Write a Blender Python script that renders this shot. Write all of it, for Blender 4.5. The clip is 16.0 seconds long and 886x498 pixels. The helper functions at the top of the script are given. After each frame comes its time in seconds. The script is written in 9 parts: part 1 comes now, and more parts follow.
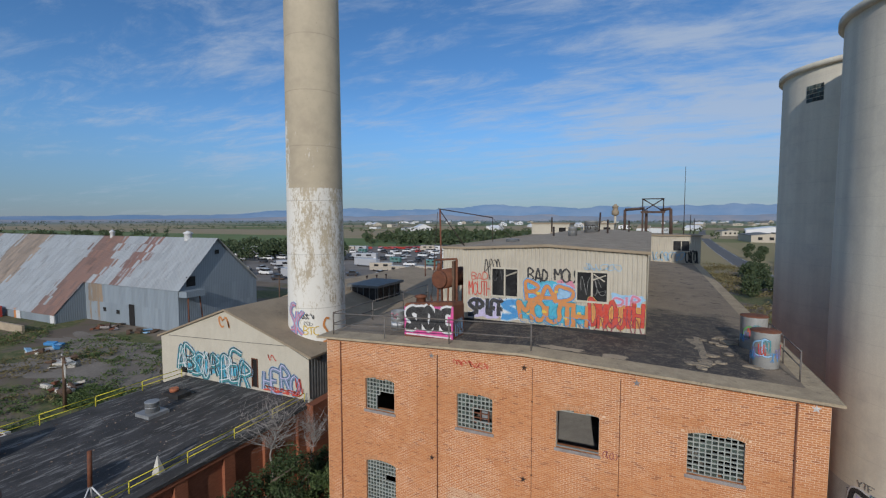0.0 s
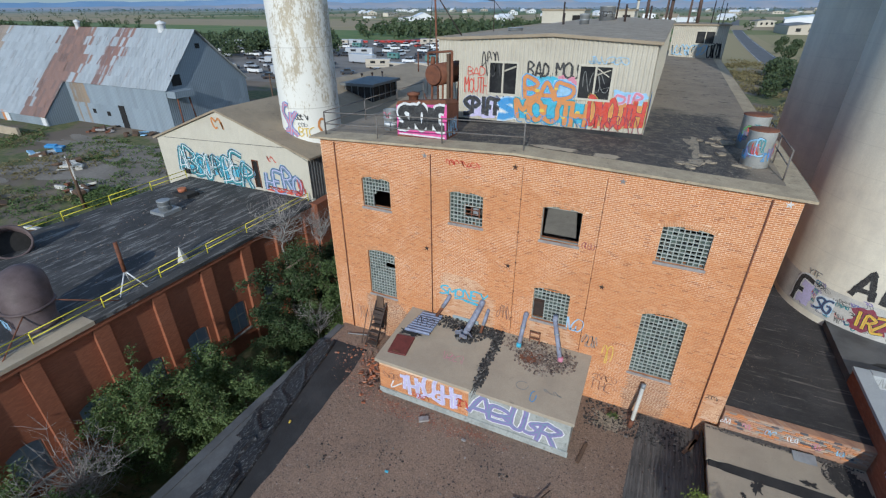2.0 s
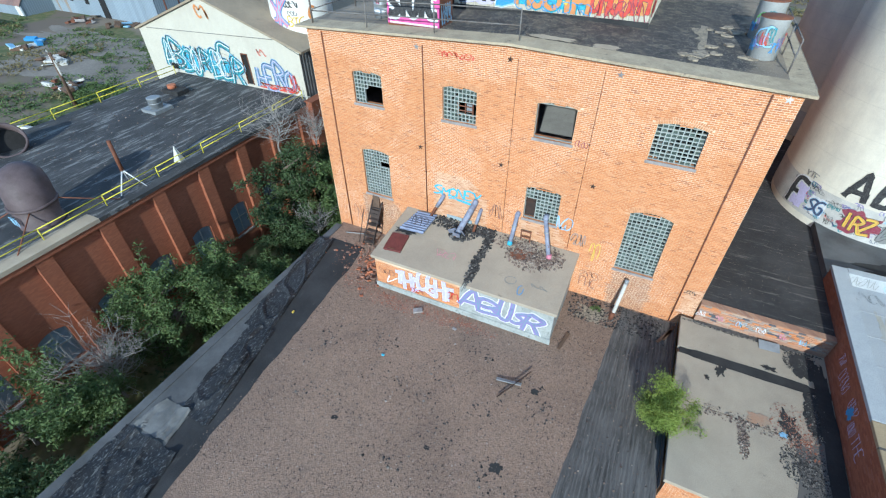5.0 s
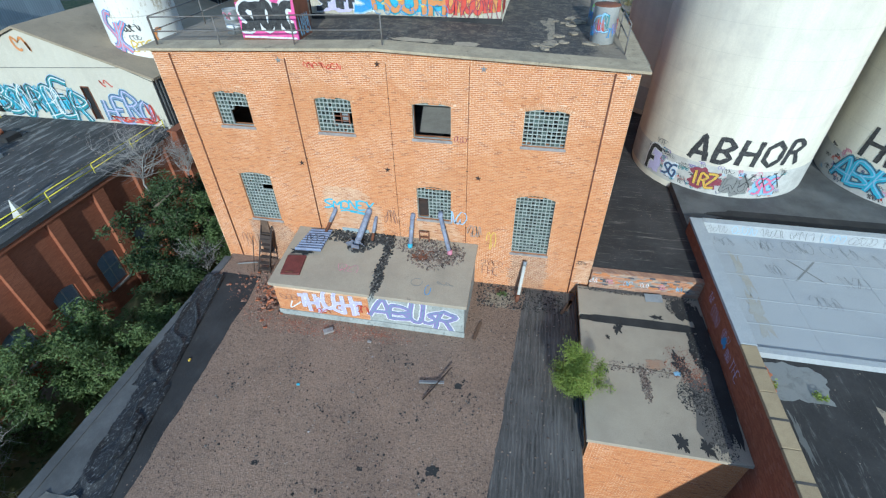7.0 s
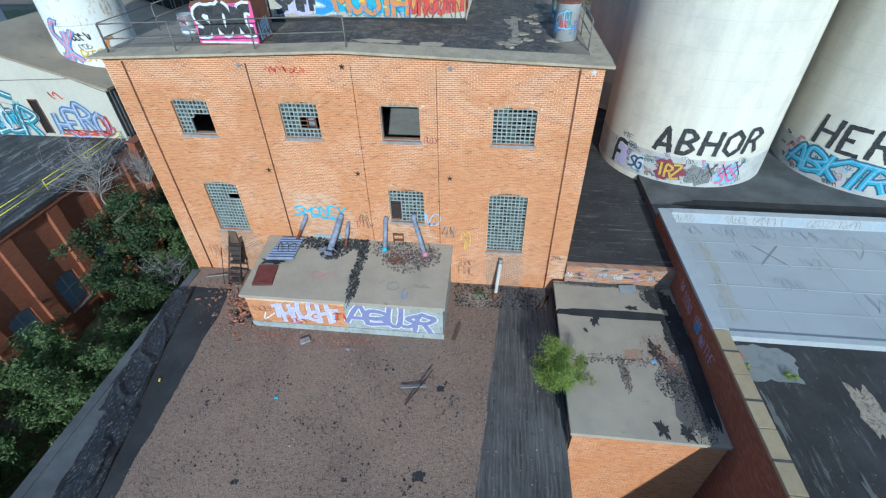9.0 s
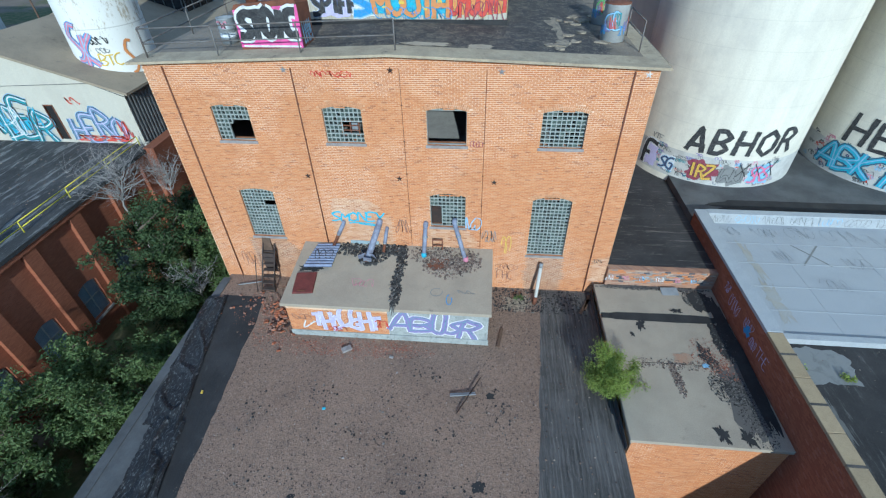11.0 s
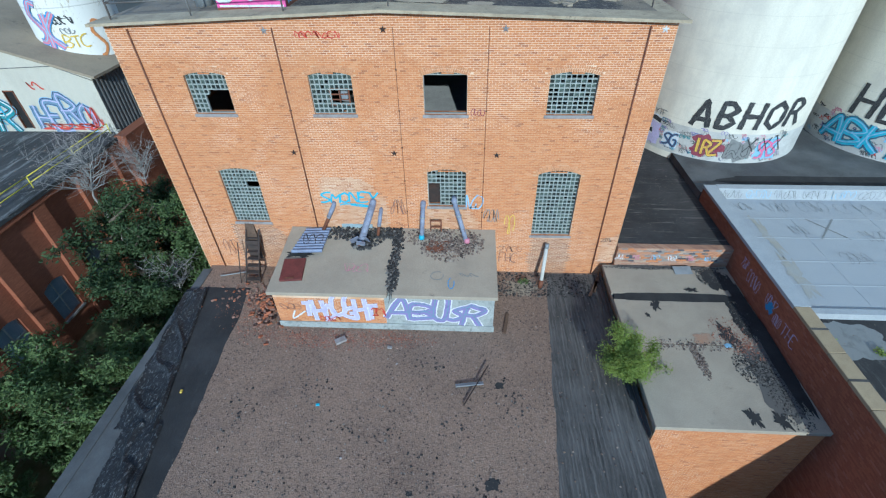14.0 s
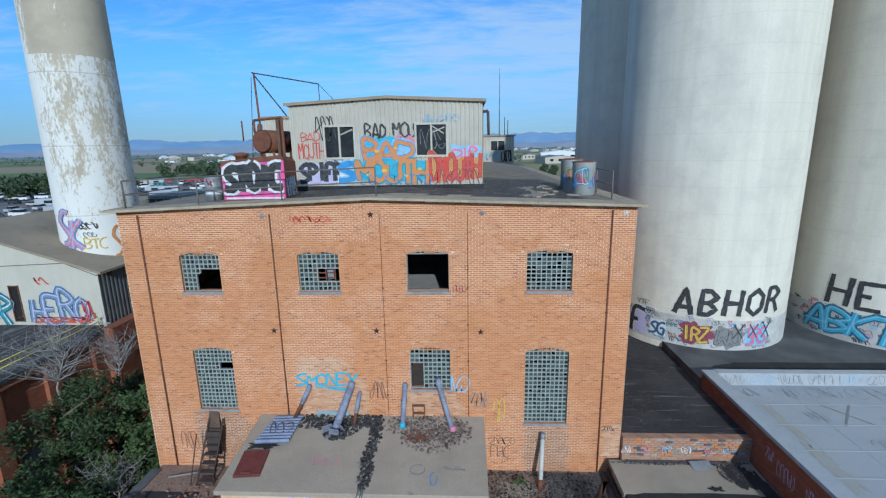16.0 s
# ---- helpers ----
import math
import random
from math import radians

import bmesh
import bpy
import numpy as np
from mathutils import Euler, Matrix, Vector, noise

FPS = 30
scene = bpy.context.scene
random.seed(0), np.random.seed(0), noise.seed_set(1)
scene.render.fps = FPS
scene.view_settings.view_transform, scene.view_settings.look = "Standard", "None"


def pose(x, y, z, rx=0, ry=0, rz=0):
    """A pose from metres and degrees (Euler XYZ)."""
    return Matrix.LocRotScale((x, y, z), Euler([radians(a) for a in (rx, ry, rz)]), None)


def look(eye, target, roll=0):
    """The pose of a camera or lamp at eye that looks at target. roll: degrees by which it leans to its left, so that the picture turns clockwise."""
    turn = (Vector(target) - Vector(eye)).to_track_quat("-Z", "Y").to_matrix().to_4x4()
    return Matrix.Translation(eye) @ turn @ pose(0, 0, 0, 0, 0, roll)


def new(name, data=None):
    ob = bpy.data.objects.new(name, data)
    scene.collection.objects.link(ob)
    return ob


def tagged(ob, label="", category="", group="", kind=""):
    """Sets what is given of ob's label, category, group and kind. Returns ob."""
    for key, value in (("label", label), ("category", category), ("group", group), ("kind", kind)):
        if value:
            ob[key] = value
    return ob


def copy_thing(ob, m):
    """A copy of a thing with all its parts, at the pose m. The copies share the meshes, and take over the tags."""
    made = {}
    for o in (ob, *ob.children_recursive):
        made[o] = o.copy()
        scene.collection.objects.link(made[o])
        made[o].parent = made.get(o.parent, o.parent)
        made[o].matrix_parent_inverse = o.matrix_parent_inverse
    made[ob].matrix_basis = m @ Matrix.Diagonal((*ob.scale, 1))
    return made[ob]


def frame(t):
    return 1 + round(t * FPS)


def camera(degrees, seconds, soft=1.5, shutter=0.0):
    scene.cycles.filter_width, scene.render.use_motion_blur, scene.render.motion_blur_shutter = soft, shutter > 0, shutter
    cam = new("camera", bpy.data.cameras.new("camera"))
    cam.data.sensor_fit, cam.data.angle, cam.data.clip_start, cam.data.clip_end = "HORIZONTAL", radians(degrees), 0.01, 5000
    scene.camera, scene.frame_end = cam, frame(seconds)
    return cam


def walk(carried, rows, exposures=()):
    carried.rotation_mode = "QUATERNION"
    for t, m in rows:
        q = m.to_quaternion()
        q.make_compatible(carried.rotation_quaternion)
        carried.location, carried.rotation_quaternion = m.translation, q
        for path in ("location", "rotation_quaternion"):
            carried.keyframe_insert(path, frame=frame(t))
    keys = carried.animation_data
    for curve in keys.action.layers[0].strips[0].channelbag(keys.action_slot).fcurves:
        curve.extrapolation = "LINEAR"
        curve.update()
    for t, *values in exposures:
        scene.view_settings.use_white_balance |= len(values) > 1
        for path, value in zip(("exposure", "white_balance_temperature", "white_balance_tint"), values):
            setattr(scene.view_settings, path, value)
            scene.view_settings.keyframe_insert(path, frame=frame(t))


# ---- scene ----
cam = camera(88.2, 16.0, soft=1.25)
METRES, EYE, TILT, LEAN, TURN = 1.0, 0.0, 0.0, 0.0, 0.0
ROWS = [
    (0.0, 3.998, -15.756, 14.972, 24.49, -3.79, 0.05),
    (0.5, 4.052, -15.691, 14.924, 24.56, -10.48, 0.03),
    (1.0, 4.139, -15.635, 14.885, 24.62, -17.75, 0.06),
    (1.5, 4.245, -15.651, 14.817, 24.73, -24.62, 0.03),
    (2.0, 4.337, -15.605, 14.822, 24.80, -28.02, 0.12),
    (2.5, 4.410, -15.709, 14.781, 24.80, -32.65, 0.10),
    (3.0, 4.516, -15.764, 14.793, 24.88, -39.61, 0.17),
    (5.5, 5.024, -15.700, 14.726, 25.50, -39.85, 0.27),
    (6.0, 5.106, -15.670, 14.682, 21.53, -38.96, 0.35),
    (6.5, 5.204, -15.612, 14.656, 15.17, -39.02, 0.55),
    (7.0, 5.259, -15.571, 14.630, 10.50, -39.08, 0.67),
    (7.5, 5.283, -15.558, 14.584, 7.89, -39.01, 0.74),
    (8.0, 5.302, -15.513, 14.575, 6.80, -39.01, 0.76),
    (8.5, 5.354, -15.488, 14.540, 6.45, -38.94, 0.82),
    (11.0, 3.247, -15.313, 14.588, 5.18, -39.03, 1.02),
    (11.5, 2.851, -15.232, 14.550, 5.00, -38.97, 1.03),
    (12.0, 2.658, -15.106, 14.443, 4.92, -38.95, 1.00),
    (12.5, 2.557, -14.999, 14.147, 4.86, -38.87, 0.98),
    (13.0, 2.494, -14.925, 13.755, 4.58, -38.86, 0.98),
    (13.5, 2.523, -14.870, 13.389, 3.49, -38.91, 1.00),
    (14.0, 2.670, -14.785, 13.146, 3.04, -38.94, 1.02),
    (14.5, 2.848, -14.841, 12.749, 2.99, -33.73, 1.01),
    (15.0, 3.004, -14.853, 12.447, 2.96, -26.80, 1.07),
    (15.5, 3.096, -14.891, 12.129, 2.83, -19.70, 1.09),
    (16.0, 3.168, -14.941, 11.787, 2.72, -12.50, 1.03),
]
walk(cam, [(t, pose(0, 0, EYE, TILT, LEAN, TURN) @ pose(METRES * x, METRES * y, METRES * z, 90 + pitch, roll, yaw)) for t, x, y, z, yaw, pitch, roll in ROWS],
     exposures=[(0, -0.43, 6320, 10), (1, -0.37, 6170, 8), (2, -0.01, 5820, 4), (3, 0.37, 5620, 0), (5.5, 0.62, 5320, -3), (7, 0.36, 5300, -4), (8.5, 0.27, 5140, -4), (12.5, 0.23, 5030, -5), (14, 0.21, 4960, -5), (15, 0.10, 4980, -3), (16, -0.16, 5150, 1)])

# ---- world, sun ----
SUN = Vector((0.15, -0.91, 0.38)).normalized()
world = bpy.data.worlds.new("sky")
scene.world = world
world.use_nodes = True
wn, wl = world.node_tree.nodes, world.node_tree.links
wn.clear()
w_out = wn.new("ShaderNodeOutputWorld")
w_bg = wn.new("ShaderNodeBackground")
w_sky = wn.new("ShaderNodeTexSky")
w_sky.sky_type, w_sky.sun_disc = "NISHITA", False
w_sky.sun_elevation, w_sky.sun_rotation = math.asin(SUN.z), math.atan2(SUN.x, SUN.y)
w_sky.air_density, w_sky.dust_density, w_sky.ozone_density, w_sky.altitude = 1.0, 0.15, 4.0, 1500
w_bg.inputs["Strength"].default_value = 0.15
# thin high cloud: noise on the sky dome, stretched in streaks
w_tc = wn.new("ShaderNodeTexCoord")
w_sep = wn.new("ShaderNodeSeparateXYZ")
wl.new(w_tc.outputs["Generated"], w_sep.inputs[0])


def wmath(op, a, b):
    n = wn.new("ShaderNodeMath")
    n.operation = op
    for i, v in enumerate((a, b)):
        if isinstance(v, (int, float)):
            n.inputs[i].default_value = v
        else:
            wl.new(v, n.inputs[i])
    return n.outputs[0]


zc = wmath("ADD", wmath("MAXIMUM", w_sep.outputs[2], 0.0), 0.12)
w_comb = wn.new("ShaderNodeCombineXYZ")
wl.new(wmath("DIVIDE", w_sep.outputs[0], zc), w_comb.inputs[0])
wl.new(wmath("DIVIDE", w_sep.outputs[1], zc), w_comb.inputs[1])
w_map = wn.new("ShaderNodeMapping")
w_map.inputs["Rotation"].default_value = (0, 0, radians(28))
w_map.inputs["Scale"].default_value = (0.55, 1.25, 1)
wl.new(w_comb.outputs[0], w_map.inputs[0])
w_big, w_fine = wn.new("ShaderNodeTexNoise"), wn.new("ShaderNodeTexNoise")
for n, s, d, r in ((w_big, 0.75, 6, 0.6), (w_fine, 3.6, 8, 0.68)):
    n.inputs["Scale"].default_value, n.inputs["Detail"].default_value, n.inputs["Roughness"].default_value = s, d, r
    n.inputs["Distortion"].default_value = 0.4
    wl.new(w_map.outputs[0], n.inputs["Vector"])
cl = wmath("ADD", wmath("MULTIPLY", w_big.outputs["Fac"], 0.52), wmath("MULTIPLY", w_fine.outputs["Fac"], 0.48))
# the veil thickens towards the east
cl = wmath("ADD", cl, wmath("MULTIPLY", w_sep.outputs[0], 0.13))
cl = wmath("ADD", cl, 0.022)
w_ramp = wn.new("ShaderNodeMapRange")
w_ramp.interpolation_type = "SMOOTHSTEP"
for i, v in ((1, 0.41), (2, 0.62), (3, 0.0), (4, 0.74)):
    w_ramp.inputs[i].default_value = v
wl.new(cl, w_ramp.inputs[0])
w_mix = wn.new("ShaderNodeMixRGB")
w_mix.inputs[2].default_value = (3.8, 4.4, 5.3, 1)
w_thin = wn.new("ShaderNodeMapRange")
for i, v in ((1, 0.01), (2, 0.16), (3, 0.25), (4, 1.0)):
    w_thin.inputs[i].default_value = v
wl.new(w_sep.outputs[2], w_thin.inputs[0])
wl.new(wmath("MULTIPLY", w_ramp.outputs[0], w_thin.outputs[0]), w_mix.inputs[0])
w_hsv = wn.new("ShaderNodeHueSaturation")
w_hsv.inputs["Saturation"].default_value = 1.12
wl.new(w_sky.outputs[0], w_hsv.inputs["Color"])
w_low = wn.new("ShaderNodeMapRange")
w_low.interpolation_type = "SMOOTHSTEP"
for i, v in ((1, -0.02), (2, 0.22), (3, 0.78), (4, 0.0)):
    w_low.inputs[i].default_value = v
wl.new(w_sep.outputs[2], w_low.inputs[0])
w_haze = wn.new("ShaderNodeMixRGB")
w_haze.inputs[2].default_value = (0.86, 1.40, 2.30, 1)
wl.new(w_low.outputs[0], w_haze.inputs[0])
wl.new(w_hsv.outputs[0], w_haze.inputs[1])
wl.new(w_haze.outputs[0], w_mix.inputs[1])
wl.new(w_mix.outputs[0], w_bg.inputs["Color"])
wl.new(w_bg.outputs[0], w_out.inputs["Surface"])

sun_data = bpy.data.lights.new("sun", "SUN")
sun_data.energy, sun_data.angle, sun_data.color = 3.6, radians(0.6), (1.0, 0.93, 0.84)
sun = new("sun", sun_data)
sun.matrix_world = look((0, 0, 60), Vector((0, 0, 60)) - SUN)


# ---- materials ----
class Mat:
    """A small node builder round one Principled material."""

    def __init__(self, name, rough=0.85, metal=0.0):
        self.m = bpy.data.materials.new(name)
        self.m.use_nodes = True
        self.t = self.m.node_tree
        self.n, self.l = self.t.nodes, self.t.links
        self.b = self.n["Principled BSDF"]
        self.b.inputs["Roughness"].default_value, self.b.inputs["Metallic"].default_value = rough, metal
        self.b.inputs["Specular IOR Level"].default_value = 0.3
        self.pos = self.n.new("ShaderNodeTexCoord").outputs["Object"]

    def link(self, v, sock):
        if isinstance(v, (int, float)):
            sock.default_value = v
        elif isinstance(v, tuple):
            sock.default_value = (*v, 1) if len(v) == 3 and sock.type == "RGBA" else v
        else:
            self.l.new(v, sock)

    def math(self, op, a, b=0.0, clamp=False):
        n = self.n.new("ShaderNodeMath")
        n.operation, n.use_clamp = op, clamp
        self.link(a, n.inputs[0]), self.link(b, n.inputs[1])
        return n.outputs[0]

    def mapped(self, scale=(1, 1, 1), rot=(0, 0, 0), src=None, loc=(0, 0, 0)):
        n = self.n.new("ShaderNodeMapping")
        n.inputs["Scale"].default_value, n.inputs["Rotation"].default_value, n.inputs["Location"].default_value = scale, rot, loc
        self.l.new(src or self.pos, n.inputs[0])
        return n.outputs[0]

    def noise(self, scale, detail=6, rough=0.6, vec=None, dist=0.0):
        n = self.n.new("ShaderNodeTexNoise")
        n.inputs["Scale"].default_value, n.inputs["Detail"].default_value = scale, detail
        n.inputs["Roughness"].default_value, n.inputs["Distortion"].default_value = rough, dist
        self.l.new(vec or self.pos, n.inputs["Vector"])
        return n.outputs["Fac"]

    def ramp(self, v, lo, hi, a=0.0, b=1.0):
        n = self.n.new("ShaderNodeMapRange")
        n.interpolation_type = "SMOOTHSTEP"
        self.link(v, n.inputs[0])
        for i, x in ((1, lo), (2, hi), (3, a), (4, b)):
            n.inputs[i].default_value = x
        return n.outputs[0]

    def mix(self, fac, a, b, mode="MIX"):
        n = self.n.new("ShaderNodeMixRGB")
        n.blend_type = mode
        self.link(fac, n.inputs[0]), self.link(a, n.inputs[1]), self.link(b, n.inputs[2])
        return n.outputs[0]

    def sep(self, vec=None):
        n = self.n.new("ShaderNodeSeparateXYZ")
        self.l.new(vec or self.pos, n.inputs[0])
        return n.outputs

    def comb(self, x, y, z):
        n = self.n.new("ShaderNodeCombineXYZ")
        for i, v in enumerate((x, y, z)):
            self.link(v, n.inputs[i])
        return n.outputs[0]

    def bump(self, h, strength=0.4, dist=0.02):
        n = self.n.new("ShaderNodeBump")
        n.inputs["Strength"].default_value, n.inputs["Distance"].default_value = strength, dist
        self.l.new(h, n.inputs["Height"])
        self.l.new(n.outputs[0], self.b.inputs["Normal"])

    def rand(self):
        return self.n.new("ShaderNodeObjectInfo").outputs["Random"]

    def island(self):
        return self.n.new("ShaderNodeNewGeometry").outputs["Random Per Island"]

    def done(self, col):
        self.link(col, self.b.inputs["Base Color"])
        return self.m


def worn(name, col, col2=None, stain=None, scale=2.0, rough=0.85, metal=0.0, amount=0.5, grain=30.0, bump=0.25, vary=0.0):
    """Painted, rusty or weathered stuff: two tones in large patches, stains, fine grain."""
    k = Mat(name, rough, metal)
    col2 = col2 or tuple(c * 0.7 for c in col)
    c = k.mix(k.ramp(k.noise(scale, 8, 0.65), 0.35, 0.7), col, col2)
    if stain:
        c = k.mix(k.ramp(k.noise(scale * 2.7, 9, 0.7, dist=0.5), 1.0 - amount * 0.75, 0.95 - amount * 0.35), c, stain)
    g = k.noise(grain, 5, 0.7)
    c = k.mix(0.35, c, k.mix(k.ramp(g, 0.3, 0.7), (0.35, 0.35, 0.35), (1, 1, 1)), "MULTIPLY")
    if vary:
        v = k.math("ADD", k.math("MULTIPLY", k.rand(), vary), 1 - vary / 2)
        c = k.mix(1.0, c, k.comb(v, v, v), "MULTIPLY")
    k.bump(g, bump, 0.01)
    return k.done(c)


def brick_mat(name, a, b, mortar, dark=(0.25, 0.10, 0.06), w=0.205, h=0.0677, joint=0.0115, soot=0.3, pale=0.35, repoint=None):
    k = Mat(name, 0.9)
    s = k.sep()
    v = k.comb(k.math("ADD", s[0], s[1]), s[2], 0.0)
    n = k.n.new("ShaderNodeTexBrick")
    n.offset, n.squash = 0.5, 1.0
    k.l.new(v, n.inputs["Vector"])
    n.inputs["Scale"].default_value, n.inputs["Mortar Size"].default_value, n.inputs["Mortar Smooth"].default_value = 1.0, joint, 0.6
    n.inputs["Brick Width"].default_value, n.inputs["Row Height"].default_value, n.inputs["Bias"].default_value = w, h, 0.0
    # pointing: in places washed out to the brick's own tone, in places fresh and pale
    zone = k.noise(0.33, 6, 0.6, dist=0.4)
    fresh = k.ramp(zone, 0.50, 0.64, 0.0, 0.8)
    if repoint:
        # courses under the eave and beside the upper windows were raked out and pointed anew
        wob = k.math("MULTIPLY", k.math("SUBTRACT", k.noise(0.8, 5, 0.6), 0.5), 2.2)
        fresh = k.math("MAXIMUM", fresh, k.ramp(k.math("ADD", s[2], wob), repoint - 0.25, repoint + 0.15))
    k.l.new(k.math("ADD", k.math("MULTIPLY", fresh, joint * 0.38), joint * 0.70), n.inputs["Mortar Size"])
    point = k.mix(fresh, tuple(0.62 * x + 0.2 * y for x, y in zip(a, mortar)), tuple(1.06 * x for x in mortar))
    k.link(a, n.inputs["Color1"]), k.link(b, n.inputs["Color2"]), k.l.new(point, n.inputs["Mortar"])
    c = n.outputs["Color"]
    big = k.noise(0.5, 7, 0.65, dist=0.3)
    c = k.mix(k.ramp(big, 0.52, 0.70, 0.0, pale), c, (mortar[0] * 1.05, mortar[1] * 0.90, mortar[2] * 0.78))
    c = k.mix(k.ramp(k.noise(1.3, 8, 0.7), 0.54, 0.76, 0.0, soot), c, dark)
    c = k.mix(k.ramp(k.noise(0.23, 5, 0.6), 0.46, 0.66, 0.0, 0.16), c, tuple(x * 0.62 for x in a))
    streak = k.noise(1.0, 6, 0.6, vec=k.mapped((2.6, 2.6, 0.22)))
    c = k.mix(k.ramp(streak, 0.55, 0.8, 0.0, 0.24), c, tuple(x * 0.55 for x in a))
    course = k.noise(1.0, 3, 0.6, vec=k.mapped((0.15, 0.15, 3.2)))
    c = k.mix(k.ramp(course, 0.55, 0.75, 0.0, 0.22), c, tuple(x * 0.6 for x in a))
    g = k.noise(60, 4, 0.7)
    c = k.mix(0.3, c, k.mix(k.ramp(g, 0.3, 0.7), (0.5, 0.5, 0.5), (1, 1, 1)), "MULTIPLY")
    k.bump(k.math("ADD", k.math("MULTIPLY", n.outputs["Fac"], -1.0), k.math("MULTIPLY", g, 0.4)), 0.4, 0.01)
    return k.done(c)


def brick_tone(k, c, a, dark, soot):
    """Weather over many bricks: sooty patches, rain streaks, courses laid from another batch, grain."""
    c = k.mix(k.ramp(k.noise(1.3, 8, 0.7), 0.54, 0.76, 0.0, soot), c, dark)
    c = k.mix(k.ramp(k.noise(0.23, 5, 0.6), 0.46, 0.66, 0.0, 0.14), c, tuple(x * 0.66 for x in a))
    streak = k.noise(1.0, 6, 0.6, vec=k.mapped((2.6, 2.6, 0.22)))
    c = k.mix(k.ramp(streak, 0.55, 0.8, 0.0, 0.2), c, tuple(x * 0.58 for x in a))
    g = k.noise(60, 4, 0.7)
    return k.mix(0.3, c, k.mix(k.ramp(g, 0.3, 0.7), (0.5, 0.5, 0.5), (1, 1, 1)), "MULTIPLY"), g


def single_brick_mat(name, a, b, soot):
    """Fired brick: each one its own tone, a few burnt dark, a few pale."""
    k = Mat(name, 0.9)
    k.pos = k.n.new("ShaderNodeNewGeometry").outputs["Position"]
    light = (a[0] * 1.13, a[1] * 1.4, a[2] * 1.8)
    r = k.math("FRACT", k.math("ADD", k.rand(), k.island()))
    c = k.mix(k.ramp(r, 0.0, 0.9), a, b)
    c = k.mix(k.ramp(r, 0.955, 0.96, 0.0, 0.6), c, (0.30, 0.115, 0.06))
    c = k.mix(k.ramp(k.math("FRACT", k.math("MULTIPLY", r, 7.31)), 0.90, 0.91, 0.0, 0.5), c, light)
    c = k.mix(k.ramp(k.noise(0.5, 7, 0.65, dist=0.3), 0.52, 0.70, 0.0, 0.18), c, light)
    c, g = brick_tone(k, c, a, (0.25, 0.10, 0.06), soot)
    k.bump(g, 0.35, 0.006)
    return k.done(c)


def pointing_mat():
    """Lime mortar: worn back to a brick-dusty tan, fresh and pale under the eave and in patches."""
    k = Mat("lime_pointing", 0.95)
    s = k.sep()
    fresh = k.ramp(k.noise(0.33, 6, 0.6, dist=0.4), 0.46, 0.60, 0.0, 0.85)
    wob = k.math("MULTIPLY", k.math("SUBTRACT", k.noise(0.8, 5, 0.6), 0.5), 2.2)
    fresh = k.math("MAXIMUM", fresh, k.ramp(k.math("ADD", s[2], wob), 8.6, 9.1))
    c = k.mix(fresh, (0.61, 0.36, 0.195), (0.80, 0.60, 0.42))
    c, g = brick_tone(k, c, (0.60, 0.34, 0.2), (0.25, 0.12, 0.08), 0.3)
    return k.done(c)


M = {}
M["facade_brick"], M["pointing"] = single_brick_mat("facade_brick", (0.585, 0.245, 0.098), (0.50, 0.196, 0.08), 0.2), pointing_mat()
M["brick_parapet"] = single_brick_mat("dark_red_brick", (0.36, 0.125, 0.062), (0.27, 0.09, 0.048), 0.45)
M["brick_pale"] = single_brick_mat("patched_pale_brick", (0.58, 0.34, 0.20), (0.48, 0.23, 0.12), 0.25)
M["brick_sooty"] = single_brick_mat("patched_dark_brick", (0.42, 0.21, 0.115), (0.29, 0.145, 0.085), 0.6)
M["brick"] = brick_mat("orange_brick", (0.60, 0.26, 0.117), (0.41, 0.152, 0.066), (0.66, 0.475, 0.32), repoint=9.0, soot=0.2, pale=0.3)
M["brick_arch"] = worn("arch_brick", (0.60, 0.29, 0.14), (0.52, 0.23, 0.105), (0.66, 0.42, 0.25), 3.0, vary=0.3)
M["brick_red"] = brick_mat("painted_red_brick", (0.35, 0.125, 0.064), (0.27, 0.094, 0.05), (0.33, 0.14, 0.085), soot=0.4, pale=0.1)
M["brick_mix"] = brick_mat("salvaged_brick", (0.45, 0.25, 0.15), (0.30, 0.16, 0.11), (0.45, 0.40, 0.33), h=0.09, w=0.24, soot=0.5, pale=0.6)
M["concrete"] = worn("weathered_concrete", (0.49, 0.40, 0.288), (0.40, 0.325, 0.236), (0.19, 0.16, 0.13), 0.9, amount=0.5)
M["concrete_slab"] = worn("roof_slab_concrete", (0.43, 0.36, 0.27), (0.36, 0.30, 0.228), (0.12, 0.105, 0.09), 0.7, amount=0.5)
M["white_wash"] = worn("whitewashed_concrete", (0.66, 0.64, 0.58), (0.50, 0.46, 0.40), (0.36, 0.27, 0.18), 1.1, amount=0.55)
M["gravel"] = None
M["cream"] = worn("cream_sheet_metal", (0.58, 0.53, 0.43), (0.51, 0.46, 0.37), (0.36, 0.26, 0.17), 0.8, rough=0.6, amount=0.35)
M["cream_wall"] = worn("cream_painted_sheet", (0.60, 0.55, 0.445), (0.54, 0.49, 0.395), (0.42, 0.35, 0.26), 0.5, rough=0.65, amount=0.3)
M["roof_brown"] = worn("brown_felt_roof", (0.37, 0.295, 0.205), (0.29, 0.232, 0.162), (0.12, 0.10, 0.08), 0.6, amount=0.55)
M["rust"] = worn("rusty_steel", (0.22, 0.085, 0.045), (0.13, 0.055, 0.035), (0.30, 0.15, 0.08), 3.0, rough=0.75)
M["step_iron"] = worn("dark_rusty_iron", (0.12, 0.075, 0.055), (0.075, 0.05, 0.042), (0.2, 0.12, 0.08), 3.0, rough=0.75)
